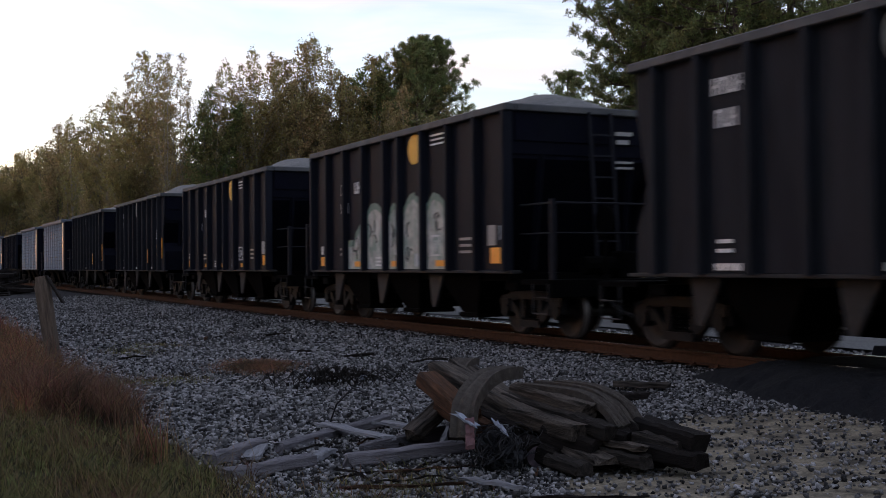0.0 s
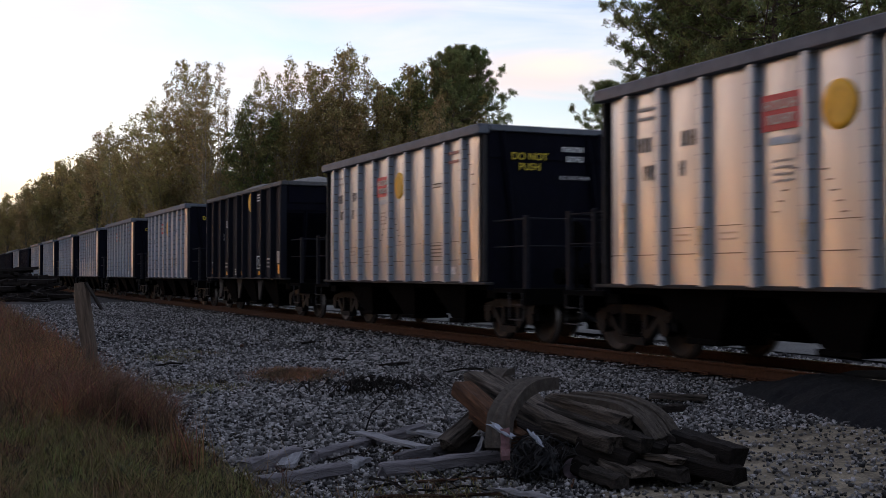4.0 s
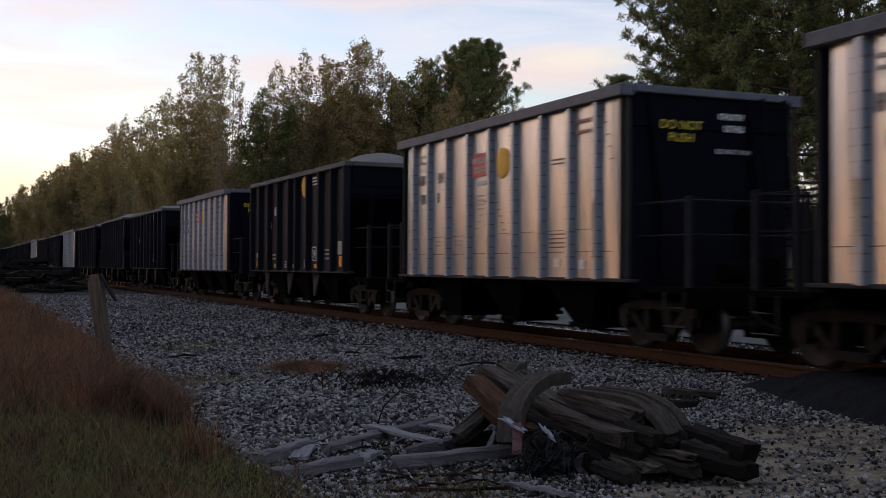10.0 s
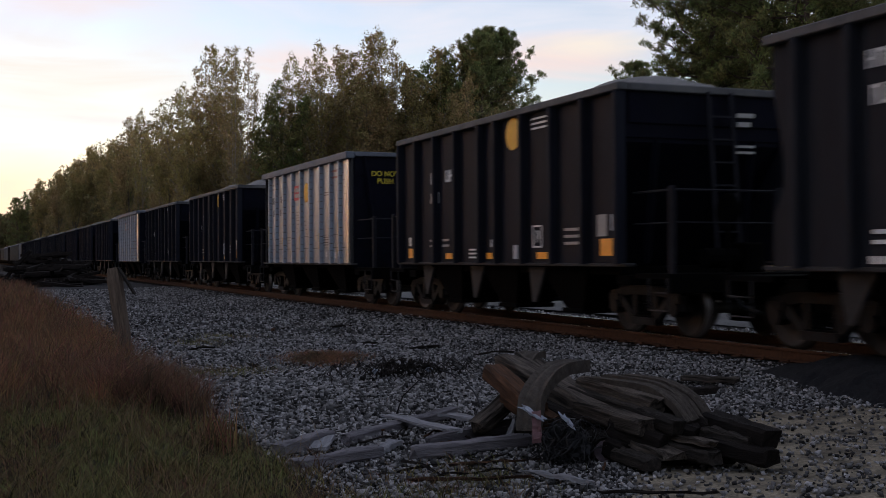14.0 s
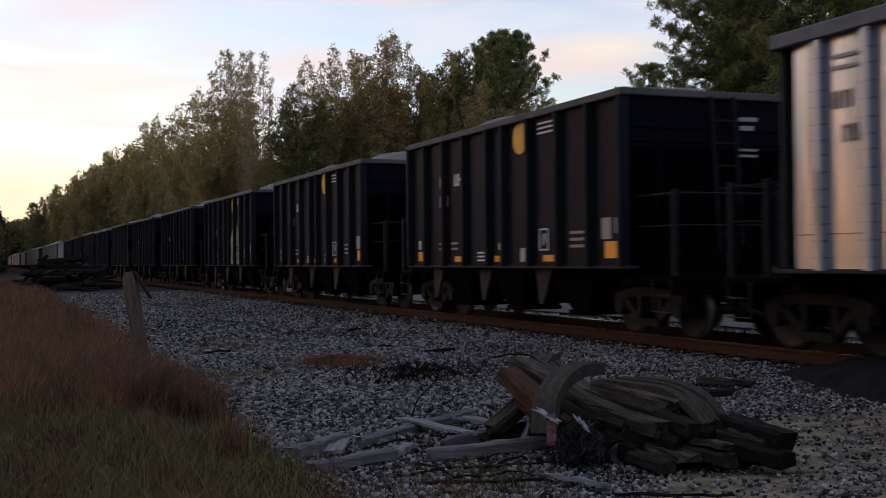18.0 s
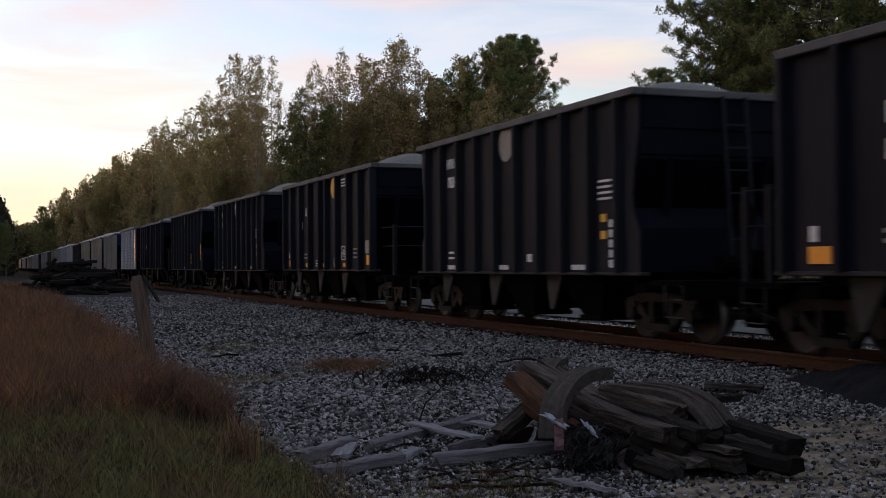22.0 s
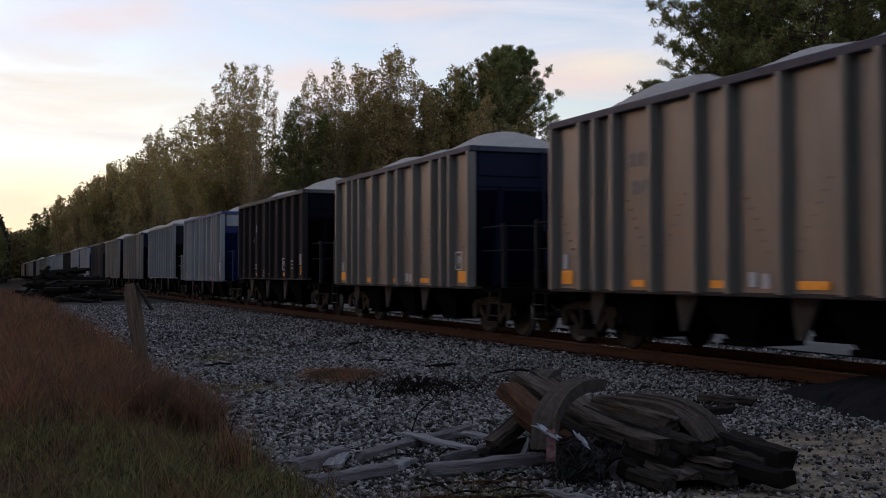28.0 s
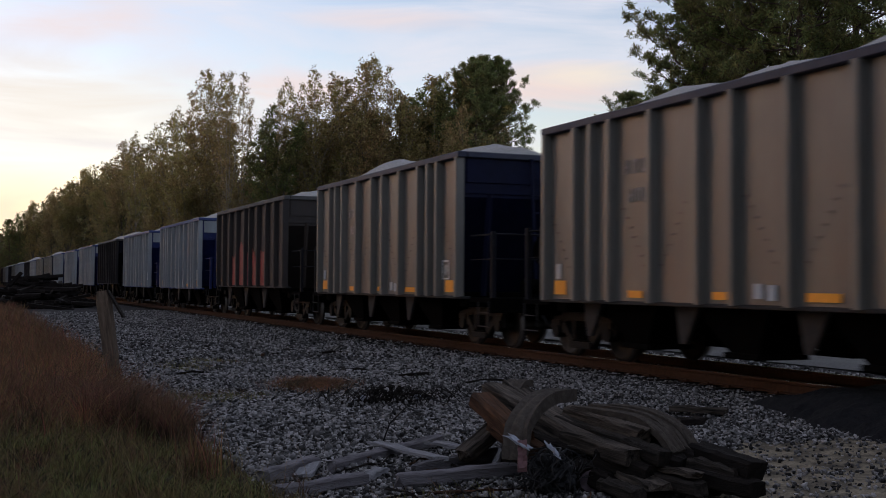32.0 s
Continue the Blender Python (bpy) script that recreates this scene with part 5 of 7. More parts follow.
SPRAY_BRIGHT = mat("bright_pale_spray_paint", (0.33, 0.34, 0.325), 0.6, 0, 0.4, 5, dirt=(0.10, 0.19, 0.15), dirt_amount=0.8, dirt_scale=3)
SPRAY_TEAL = mat("dull_teal_spray_paint", (0.10, 0.17, 0.14), 0.6, 0, 0.3, 6)
PALESPRAY = mat("white_spray_paint", (0.46, 0.44, 0.42), 0.45, 0.3, 0.15, 6)
build_train()

# ---- woods ----
def leaf_quads(rng, centres, spread, per, size, flat=0.6, thin=0.55):
    """Many small leaf blades scattered in clumps about the centres."""
    c = np.repeat(np.asarray(centres), per, axis=0)
    n = len(c)
    g = rng.normal(0, 1, (n, 3))
    g *= (1.35 * np.tanh(np.linalg.norm(g, axis=1) / 1.35) / np.linalg.norm(g, axis=1))[:, None]
    p = c + g * np.repeat(np.asarray(spread)[:, None], per, axis=0) * np.array([1, 1, flat])
    d = rng.normal(0, 1, (n, 3))
    d /= np.linalg.norm(d, axis=1)[:, None]
    u = np.cross(d, rng.normal(0, 1, (n, 3)))
    u /= np.linalg.norm(u, axis=1)[:, None] + 1e-9
    s = size * rng.uniform(0.6, 1.4, (n, 1))
    v = np.stack([p - d * s, p + u * s * thin, p + d * s, p - u * s * thin], 1).reshape(-1, 3)
    return v, np.arange(n * 4).reshape(-1, 4)


def branch_tree(seed, height, spread, base, limbs, trunk_r, lean=0.02, steep=0.0, leaders=4):
    """A trunk that forks into ascending leaders, with limbs and twigs on all of them; gives the mesh and the places for leaf clumps."""
    rng = random.Random(seed)
    bm = bmesh.new()
    clumps = []

    def axis(p, q, r0, r1, bow, k=7):
        side = Vector((rng.uniform(-1, 1), rng.uniform(-1, 1), 0)) * bow
        pts = [p.lerp(q, i / k) + side * math.sin(math.pi * i / k) + Vector((rng.uniform(-1, 1), rng.uniform(-1, 1), 0)) * bow * 0.3 * (0 < i < k) for i in range(k + 1)]
        tube(bm, pts, [r0 + (r1 - r0) * i / k for i in range(k + 1)], 6)
        return pts

    def on(pts, f):
        x = min(max(f, 0.0), 0.999) * (len(pts) - 1)
        return pts[int(x)].lerp(pts[int(x) + 1], x - int(x))
    trunk = axis(Vector((0, 0, 0)), Vector((rng.uniform(-1, 1) * height * lean, rng.uniform(-1, 1) * height * lean, height)), trunk_r, 0.015, height * lean * 0.4)
    axes = [(trunk, base, spread)]
    for b in range(leaders):
        f = rng.uniform(max(base, 0.22), 0.62)
        a = b * math.tau / leaders + rng.uniform(-0.5, 0.5)
        p = on(trunk, f)
        out = spread * rng.uniform(0.45, 0.95)
        q = p + Vector((math.cos(a) * out, math.sin(a) * out, 0))
        q.z = height * rng.uniform(0.70, 0.95)
        pts = axis(p, q, trunk_r * (1 - f) * 0.6 + 0.01, 0.012, 0.25)
        axes.append((pts, 0.15, spread * 0.5))
    total = sum((pts[-1] - pts[0]).length for pts, _, _ in axes)
    for pts, low, wide in axes:
        n = max(6, round(limbs * (pts[-1] - pts[0]).length / total))
        for b in range(n):
            g = (b + rng.uniform(0, 1)) / n
            p0 = on(pts, low + (1 - low) * g)
            a = b * 2.399 + rng.uniform(-0.5, 0.5)
            ln = wide * (min(1.0, (g + 0.3) / 0.5) * (1 - g) ** 0.8 * rng.uniform(0.4, 1.2) + 0.05) + 0.12
            rise = rng.uniform(0.2, 0.9) + steep
            p1 = p0 + Vector((math.cos(a) * 0.6, math.sin(a) * 0.6, rise * 0.42)) * ln
            p2 = p0 + Vector((math.cos(a + 0.2), math.sin(a + 0.2), rise)) * ln
            r = trunk_r * (1 - p0.z / height) * 0.3 + 0.008
            tube(bm, [p0, p1, p2], [r, r * 0.6, 0.008], 4, False)
            clumps.append(tuple(p2))
            for t in range(4):
                q = rng.uniform(0.3, 1.0)
                c = p0.lerp(p1, q / 0.6) if q < 0.6 else p1.lerp(p2, (q - 0.6) / 0.4)
                e = c + Vector((rng.uniform(-1, 1), rng.uniform(-1, 1), rng.uniform(-0.2, 1.0))) * (0.30 * ln + 0.25)
                tube(bm, [c, e], [r * 0.4 + 0.004, 0.006], 3, False)
                clumps.append(tuple(e))
                clumps.append(tuple(c.lerp(e, 0.5)))
    return bm, clumps, trunk[-1]


def tree_model(name, label, seed, height, spread, base, limbs, trunk_r, bark, leaf, per, size, clump, flat=1.2, category="tree", steep=0.0, thin=0.55, leaders=4):
    t = thing(name, label, category, "trees of the wood")
    bm, clumps, top = branch_tree(seed, height, spread, base, limbs, trunk_r, steep=steep, leaders=leaders)
    part("trunk", bm, bark, t, smooth=True)
    rng = np.random.default_rng(seed)
    c = np.array(clumps + [tuple(top)])
    keep = rng.random(len(c)) < 0.93
    c = c[keep]
    v, f = leaf_quads(rng, c, clump * rng.uniform(0.6, 1.3, len(c)), per, size, flat, thin)
    part("crown", fast_mesh("crown", v, f, [leaf]), None, t)
    return t


def pine_model(label, seed, height, spread, base, limbs, trunk_r, tufts=7, needles=24, full=1.0):
    """A pine: whorled limbs, each with side twigs that end in tufts of needles, under a rounded top."""
    rng = random.Random(seed)
    t = thing("pine_tree", label, "tree", "trees of the wood")
    bm = bmesh.new()
    k = 10
    pts, x, y = [], 0.0, 0.0
    for i in range(k + 1):
        pts.append(Vector((x, y, height * 0.97 * i / k)))
        x += rng.uniform(-1, 1) * 0.16
        y += rng.uniform(-1, 1) * 0.16
    tube(bm, pts, [trunk_r * (1 - 0.9 * i / k) + 0.015 for i in range(k + 1)], 7)
    tips = []
    for b in range(limbs):
        g = (b + rng.random()) / limbs
        f = base + (1 - base) * g
        i = min(int(f * k), k - 1)
        p0 = pts[i].lerp(pts[i + 1], f * k - i)
        a = b * 2.399 + rng.uniform(-0.4, 0.4)
        ln = spread * (1 - g ** 2.4) ** 0.55 * (0.72 + 0.28 * math.sin(3.0 * g + 0.3)) * rng.uniform(0.62, 1.12) + 0.35
        rise = -0.10 + 0.75 * g + rng.uniform(-0.15, 0.2)
        p1 = p0 + Vector((math.cos(a), math.sin(a), rise * 0.5)) * ln * 0.55
        p2 = p0 + Vector((math.cos(a + 0.15) * ln, math.sin(a + 0.15) * ln, rise * ln + 0.12 * ln))
        r = trunk_r * (1 - 0.85 * f) * 0.36 + 0.01
        tube(bm, [p0, p1, p2], [r, r * 0.6, 0.012], 4, False)
        tips.append(p2)
        for q in range(tufts):
            u = 0.32 + 0.66 * (q + rng.random()) / tufts
            c = p0.lerp(p1, u / 0.55) if u < 0.55 else p1.lerp(p2, (u - 0.55) / 0.45)
            e = c + Vector((rng.uniform(-1, 1), rng.uniform(-1, 1), rng.uniform(-0.1, 0.7))) * (0.30 * ln * (1.15 - u) + 0.35)
            tube(bm, [c, e], [r * 0.3 + 0.004, 0.006], 3, False)
            tips.append(e)
            if rng.random() < full:
                tips.append(c.lerp(e, 0.55) + Vector((rng.uniform(-0.2, 0.2), rng.uniform(-0.2, 0.2), 0.05)))
    part("trunk", bm, PINEBARK, t, smooth=True)
    nr = np.random.default_rng(seed)
    c = np.repeat(np.array([tuple(p) for p in tips]), needles, axis=0)
    n = len(c)
    d = nr.normal(0, 1, (n, 3)) + np.array([0, 0, 0.55])
    d /= np.linalg.norm(d, axis=1)[:, None]
    side = np.cross(d, nr.normal(0, 1, (n, 3)))
    side /= np.linalg.norm(side, axis=1)[:, None] + 1e-9
    ln = nr.uniform(0.10, 0.25, (n, 1))
    c = c + nr.normal(0, 0.10, (n, 3))
    w = 0.026
    v = np.stack([c - side * w * 0.5, c + side * w * 0.5, c + d * ln + side * w, c + d * ln - side * w], 1).reshape(-1, 3)
    part("crown", fast_mesh("crown", v, np.arange(n * 4).reshape(-1, 4), [NEEDLE]), None, t)
    return t


def build_woods():
    rng = random.Random(21)
    models = {
        "p0": tree_model("poplar_tree", "tall thin autumn tree with sparse tawny leaves", 1, 24, 1.9, 0.2, 84, 0.10, PALEBARK, TAWNY, 6, 0.100, 0.22, steep=0.9, leaders=3),
        "p1": tree_model("poplar_tree", "tall thin tree with sparse olive leaves", 2, 23, 2.9, 0.14, 110, 0.12, PALEBARK, OLIVE, 9, 0.105, 0.26, steep=0.7, leaders=4),
        "o0": tree_model("oak_tree", "broad tree with olive autumn leaves", 3, 20, 3.9, 0.08, 130, 0.17, BARK, OLIVE, 15, 0.11, 0.32, steep=0.5, leaders=6),
        "o1": tree_model("oak_tree", "broad tree with dull green leaves", 4, 19, 3.8, 0.08, 130, 0.17, BARK, GREEN, 15, 0.11, 0.32, steep=0.4, leaders=6),
        "o2": tree_model("sweetgum_tree", "leafy tree turning tawny brown", 5, 21, 3.5, 0.08, 124, 0.16, BARK, TAWNY, 13, 0.105, 0.30, steep=0.6, leaders=5),
        "n0": pine_model("dark green pine with a dense clumped crown", 6, 23, 4.2, 0.34, 72, 0.26, 9, 40),
        "n1": pine_model("tall pine with a ragged open crown", 7, 22, 4.7, 0.24, 66, 0.26, 9, 40),
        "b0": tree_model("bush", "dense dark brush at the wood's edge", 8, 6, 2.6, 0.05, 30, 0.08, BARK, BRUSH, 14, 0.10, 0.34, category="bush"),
        "b1": tree_model("bush", "tangled tawny undergrowth at the wood's edge", 9, 7, 2.4, 0.05, 34, 0.07, BARK, TAWNY, 10, 0.10, 0.30, category="bush", steep=0.5),
    }
    base_h = {k: max(v.co.z for v in next(c for c in t.children if c.name.startswith("crown")).data.vertices) for k, t in models.items()}
    used = set()

    def plant(kind, x, y, h):
        s = h / base_h[kind]
        m = pose(x, y, float(ground_z(x, y)) - 0.1, 0, 0, rng.uniform(0, 360)) @ Matrix.Diagonal((s, s, s, 1))
        if kind not in used:
            used.add(kind)
            models[kind].matrix_basis = m
            return models[kind]
        made = copy_thing(models[kind], m)
        made.matrix_basis = m
        return made

    # the skyline of the wood: bearing from the track's line and height above the eye, in degrees
    sky_b = [0.3, 0.6, 1.2, 1.6, 2.5, 3.5, 4.4, 5.7, 6.9, 8.4, 9.2, 10.0, 10.5, 10.8, 11.5, 12.0, 12.5, 13.2, 13.6, 13.9, 14.5, 15.0, 15.8, 16.2, 16.7, 17.9, 18.7, 19.3, 20.1, 20.5, 21.2, 22.1, 23.0, 23.4, 23.7, 24.9, 25.8, 26.5, 27.1, 29.0, 45.0]
    sky_h = [3.4, 3.2, 1.9, 2.2, 3.1, 4.0, 4.6, 5.5, 6.2, 7.4, 7.8, 8.6, 8.5, 10.1, 10.4, 9.9, 10.4, 10.3, 8.0, 7.4, 8.6, 10.1, 9.7, 9.0, 10.5, 9.9, 11.0, 11.1, 10.6, 9.8, 9.2, 10.0, 10.2, 9.9, 10.7, 11.3, 11.1, 10.0, 7.8, 5.0, 5.0]

    def tall(bearing, dist):
        return 1.6 + dist * math.tan(radians(float(np.interp(bearing, sky_b, sky_h))))
    # trees that stand out against the sky
    for kind, bearing in (
            ("p0", 10.8), ("p0", 11.3), ("p0", 11.8), ("p0", 12.4), ("p0", 13.0), ("p1", 11.4), ("p1", 12.1), ("p1", 10.1), ("p1", 9.6), ("p1", 15.0), ("p0", 14.7), ("p0", 15.7), ("o1", 14.6), ("p1", 16.7), ("p0", 17.3), ("o2", 16.3),
            ("p1", 18.7), ("p1", 19.3), ("p0", 20.0), ("p1", 17.9), ("o2", 19.0), ("o2", 17.6), ("p0", 19.7), ("o0", 20.7), ("p1", 21.3), ("o1", 22.0), ("p1", 22.5), ("p0", 23.0), ("o1", 22.9), ("n0", 24.9), ("n0", 25.6), ("n1", 24.3), ("o1", 21.4), ("o0", 23.5), ("o0", 24.0), ("o2", 20.9), ("p1", 8.8), ("p1", 8.0),
            ("o2", 7.4), ("o0", 6.6), ("o0", 5.7), ("o0", 4.9), ("o2", 4.2), ("o0", 3.4), ("o1", 2.7), ("n1", 2.4)):
        a = radians(bearing)
        dist = 120.0 if bearing > 12 else (26 / math.sin(a) if bearing > 5 else 22 / math.sin(a))
        dist = min(dist + rng.uniform(-4, 4), 420)
        plant(kind, dist * math.sin(a), dist * math.cos(a), tall(bearing, dist) * rng.uniform(1.0, 1.035) * (0.95 if bearing < 7 else 1.0))
    for i in range(4):
        a = radians(10.4 + 0.95 * i)
        plant(rng.choice(["o2", "o0"]), 128 * math.sin(a), 128 * math.cos(a), 0.66 * tall(11.5, 128) * rng.uniform(0.92, 1.03))
    a = radians(31.8)
    plant("n1", 90 * math.sin(a), 90 * math.cos(a), 16.9)
    # big pines near the crossing
    for kind, bearing, dist, h in (("n0", 35.5, 61, 17.5), ("n1", 36.1, 60, 20.5), ("n1", 37.6, 64, 20.0), ("n0", 38.2, 57, 23.0), ("n1", 40.6, 54, 22.5), ("n0", 43.0, 60, 26.0), ("o1", 41.8, 66, 17.0), ("n1", 45.0, 52, 22.0), ("o0", 38.0, 70, 17.0), ("n0", 48.0, 50, 22.0), ("o1", 36.6, 72, 16.5)):
        a = radians(bearing)
        plant(kind, dist * math.sin(a), dist * math.cos(a), h)
    # the body of the wood, a long belt beside the line
    for i in range(190):
        y = 88 + 3.7 * i + rng.uniform(-2, 2)
        edge = 25 + 16 * max(0, 1 - (y - 88) / 60)
        kind = rng.choice(["p1", "o0", "o1", "o2", "o2", "p1", "o0", "o2"])
        x = edge + rng.uniform(0, 14)
        plant(kind, x, y, min(rng.uniform(14, 20), 0.84 * tall(math.degrees(math.atan2(x, y)), math.hypot(x, y))))
        if i < 70:
            plant(rng.choice(["b0", "b1", "b0"]), edge - rng.uniform(0, 3), y + rng.uniform(-2, 2), rng.uniform(5, 9))
    for i in range(26):
        y = 20 + 3.2 * i + rng.uniform(-1, 1)
        plant(rng.choice(["b0", "b1"]), 44 + rng.uniform(-3, 4) - (8 if y < 45 else 0), y, rng.uniform(3.5, 6))
    # dense growth deeper in the wood and across the far end of the line
    nr = np.random.default_rng(5)
    n = 5000
    y = nr.uniform(70, 250, n)
    x = 27 + 17 * np.clip(1 - (y - 88) / 60, 0, 1.3) + nr.uniform(2, 22, n)
    cap = 1.6 + np.hypot(x, y) * np.tan(np.radians(np.interp(np.degrees(np.arctan2(x, y)), [-9] + sky_b, [2.0] + sky_h)))
    z = np.minimum(cap * (np.where(np.arctan2(x, y) < radians(10), 0.80, 0.74) + 0.08 * np.sin(y * 0.47) + 0.05 * np.sin(y * 1.3)), 15.5) * nr.random(n) ** 0.8
    big = np.full(n, 0.62)
    v, f = leaf_quads(nr, np.c_[x, y, z], big, 46, 0.12, 0.9, 0.7)
    n = 3400
    y = 240 + 300 * nr.random(n) ** 1.4
    x = 24 + nr.uniform(0, 22, n)
    cap = 1.6 + np.hypot(x, y) * np.tan(np.radians(np.interp(np.degrees(np.arctan2(x, y)), sky_b, sky_h)))
    v3, f3 = leaf_quads(nr, np.c_[x, y, cap * (0.83 + 0.08 * np.sin(y * 0.31 + 1.0) + 0.06 * np.sin(y * 0.83)) * nr.random(n) ** 0.7], np.full(n, 0.95), 40, 0.22, 0.9, 0.7)
    v, f = np.r_[v, v3], np.r_[f, f3 + len(v)]
    n = 4200
    x, y = nr.uniform(-25, 60, n), nr.uniform(470, 540, n)
    cap = 1.6 + np.hypot(x, y) * np.tan(np.radians(np.interp(np.degrees(np.arctan2(x, y)), [-9] + sky_b, [2.0] + sky_h)))
    v2, f2 = leaf_quads(nr, np.c_[x, y, np.minimum(cap * 0.92, 19.0) * nr.random(n) ** 0.8], np.full(n, 1.5), 26, 0.5, 0.9)
    v, f = np.r_[v, v2], np.r_[f, f2 + len(v)]
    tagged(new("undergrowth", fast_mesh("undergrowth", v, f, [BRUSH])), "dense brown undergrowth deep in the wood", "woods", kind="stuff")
    # wood on the far west side of the line
    for x, y, h in ((2.2, 186, 9.0), (3.0, 240, 10.0), (1.3, 185, 8.4), (2.2, 228, 9.6), (3.2, 290, 11.0), (-0.6, 200, 13.5), (-4.5, 207, 15.0), (0.8, 222, 12.5), (-3.0, 236, 16.0), (1.6, 252, 12.0), (-1.0, 268, 15.0)):
        plant(rng.choice(["o0", "o1", "n1"]), x, y, h)
    for i in range(30):
        y = 285 + 8 * i + rng.uniform(-3, 3)
        plant(rng.choice(["o0", "o1", "n1", "o2"]), 4.0 - rng.uniform(0, 10), y, rng.uniform(11, 15))



build_woods()


def build_screen_wood():
    """Woods added out of view, west and south: they shade the yard and show in the bright car sides. The last clumps
    stand in view far off.
    """
    rng = np.random.default_rng(9)
    n = 2300
    y = rng.uniform(-120, 330, n)
    x = -30 - rng.uniform(0, 9, n) + 22 * np.clip((y - 60) / 200, 0, 1)
    # lower tops around y 88 let the western glow reach the car sides
    gap = np.exp(-((y - 88) / 22.0) ** 2)
    top = (20.0 + 2.0 * np.sin(y * 0.09) + 1.5 * np.sin(y * 0.37 + 1) + rng.normal(0, 1.0, n)) * (1 - 0.52 * gap)
    z = top * rng.random(n) ** 0.75
    v, f = leaf_quads(rng, np.c_[x, y, z], np.full(n, 1.1), 26, 0.55, 0.9)
    n = 500
    x, y = rng.uniform(-45, 60, n), -45 - rng.uniform(0, 10, n)
    z = (17 + 3 * np.sin(x * 0.1)) * rng.random(n) ** 0.75
    v2, f2 = leaf_quads(rng, np.c_[x, y, z], np.full(n, 1.1), 26, 0.55, 0.9)
    n = 2400
    y = rng.uniform(205, 420, n)
    x = rng.uniform(-10, 0.0165 * y, n)
    z = (1.6 + y * np.interp(np.degrees(np.arctan2(x, y)), [-1.0, 0.4, 1.0], [0.068, 0.056, 0.028])) * rng.random(n) ** 0.8
    v4, f4 = leaf_quads(rng, np.c_[x, y, z], np.full(n, 0.8), 30, 0.3, 0.9)
    v2, f2 = np.r_[v2, v4], np.r_[f2, f4 + len(v2)]
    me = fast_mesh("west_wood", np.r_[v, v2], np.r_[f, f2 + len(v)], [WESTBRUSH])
    tagged(new("west_wood", me), "dark woods, mostly unseen and added to shade the yard", "woods", kind="stuff")


build_screen_wood()

# ---- the yard in front of the track ----
def timber_mesh(a, b, w, h, material, seed, bend=0.0):
    """A sawn timber from a to b with split, uneven ends and a slight warp; its own x runs along it."""
    rng = random.Random(seed)
    a, b = Vector(a), Vector(b)
    n = (b - a).length
    bm = bmesh.new()
    k = 7
    rings = []
    for i in range(k + 1):
        x = n * i / k
        if i in (0, k):
            x += rng.uniform(-0.03, 0.03)
        sag = bend * math.sin(math.pi * i / k) + rng.uniform(-0.006, 0.006)
        c = 0.18 * min(w, h)
        out = [(-w / 2, -h / 2 + c), (-w / 2 + c, -h / 2), (w / 2 - c, -h / 2), (w / 2, -h / 2 + c), (w / 2, h / 2 - c), (w / 2 - c, h / 2), (0.0, h / 2 - 0.012), (-w / 2 + c, h / 2), (-w / 2, h / 2 - c)]
        rings.append([bm.verts.new((x + (rng.uniform(-0.035, 0.035) if i in (0, k) else 0), y + rng.uniform(-0.006, 0.006), z + sag + rng.uniform(-0.006, 0.006))) for y, z in out])
    m = len(rings[0])
    for p, q in zip(rings, rings[1:]):
        for j in range(m):
            bm.faces.new((p[j], p[(j + 1) % m], q[(j + 1) % m], q[j]))
    bm.faces.new(rings[0]), bm.faces.new(rings[-1][::-1])
    bmesh.ops.recalc_face_normals(bm, faces=bm.faces)
    return mesh_of("timber", bm, material)


def along(a, b):
    """The pose with origin a and x towards b."""
    a, b = Vector(a), Vector(b)
    x = (b - a).normalized()
    y = Vector((0, 0, 1)).cross(x).normalized()
    z = x.cross(y)
    return Matrix(((x.x, y.x, z.x, a.x), (x.y, y.y, z.y, a.y), (x.z, y.z, z.z, a.z), (0, 0, 0, 1)))


COUNT = [0]


def timber(name, a, b, w, h, material, label, category="timber", group="timbers of the scrap heap", bend=0.0):
    COUNT[0] += 1
    ob = new(name, timber_mesh(a, b, w, h, material, COUNT[0], bend))
    ob.matrix_basis = along(a, b)
    return tagged(ob, label, category, group)


def strip_mesh(pts, w, h, material, seed):
    """A curved board swept through the points."""
    rng = random.Random(seed)
    P = []
    for i in range(len(pts) - 1):
        p0, p1, p2, p3 = (Vector(pts[max(0, min(len(pts) - 1, i + d))]) for d in (-1, 0, 1, 2))
        for q in range(4):
            t = q / 4
            P.append(0.5 * (2 * p1 + (p2 - p0) * t + (2 * p0 - 5 * p1 + 4 * p2 - p3) * t * t + (3 * p1 - p0 - 3 * p2 + p3) * t ** 3))
    P.append(Vector(pts[-1]))
    bm = bmesh.new()
    rings = []
    for i, p in enumerate(P):
        d = (P[min(i + 1, len(P) - 1)] - P[max(i - 1, 0)]).normalized()
        s = d.cross(Vector((0, 0, 1))).normalized()
        u = s.cross(d)
        out = []
        for j in range(9):
            y = -w / 2 + w * j / 8
            out.append((y, h / 2 - (0.022 if j in (2, 6) else 0.008 if j % 2 else 0)))
        out += [(w / 2, -h / 2), (-w / 2, -h / 2)]
        rings.append([bm.verts.new(p + s * (y + rng.uniform(-0.005, 0.005)) + u * z) for y, z in out])
    m = len(rings[0])
    for a, b in zip(rings, rings[1:]):
        for j in range(m):
            bm.faces.new((a[j], a[(j + 1) % m], b[(j + 1) % m], b[j]))
    bm.faces.new(rings[0]), bm.faces.new(rings[-1][::-1])
    bmesh.ops.recalc_face_normals(bm, faces=bm.faces)
    return mesh_of("curved_board", bm, material)


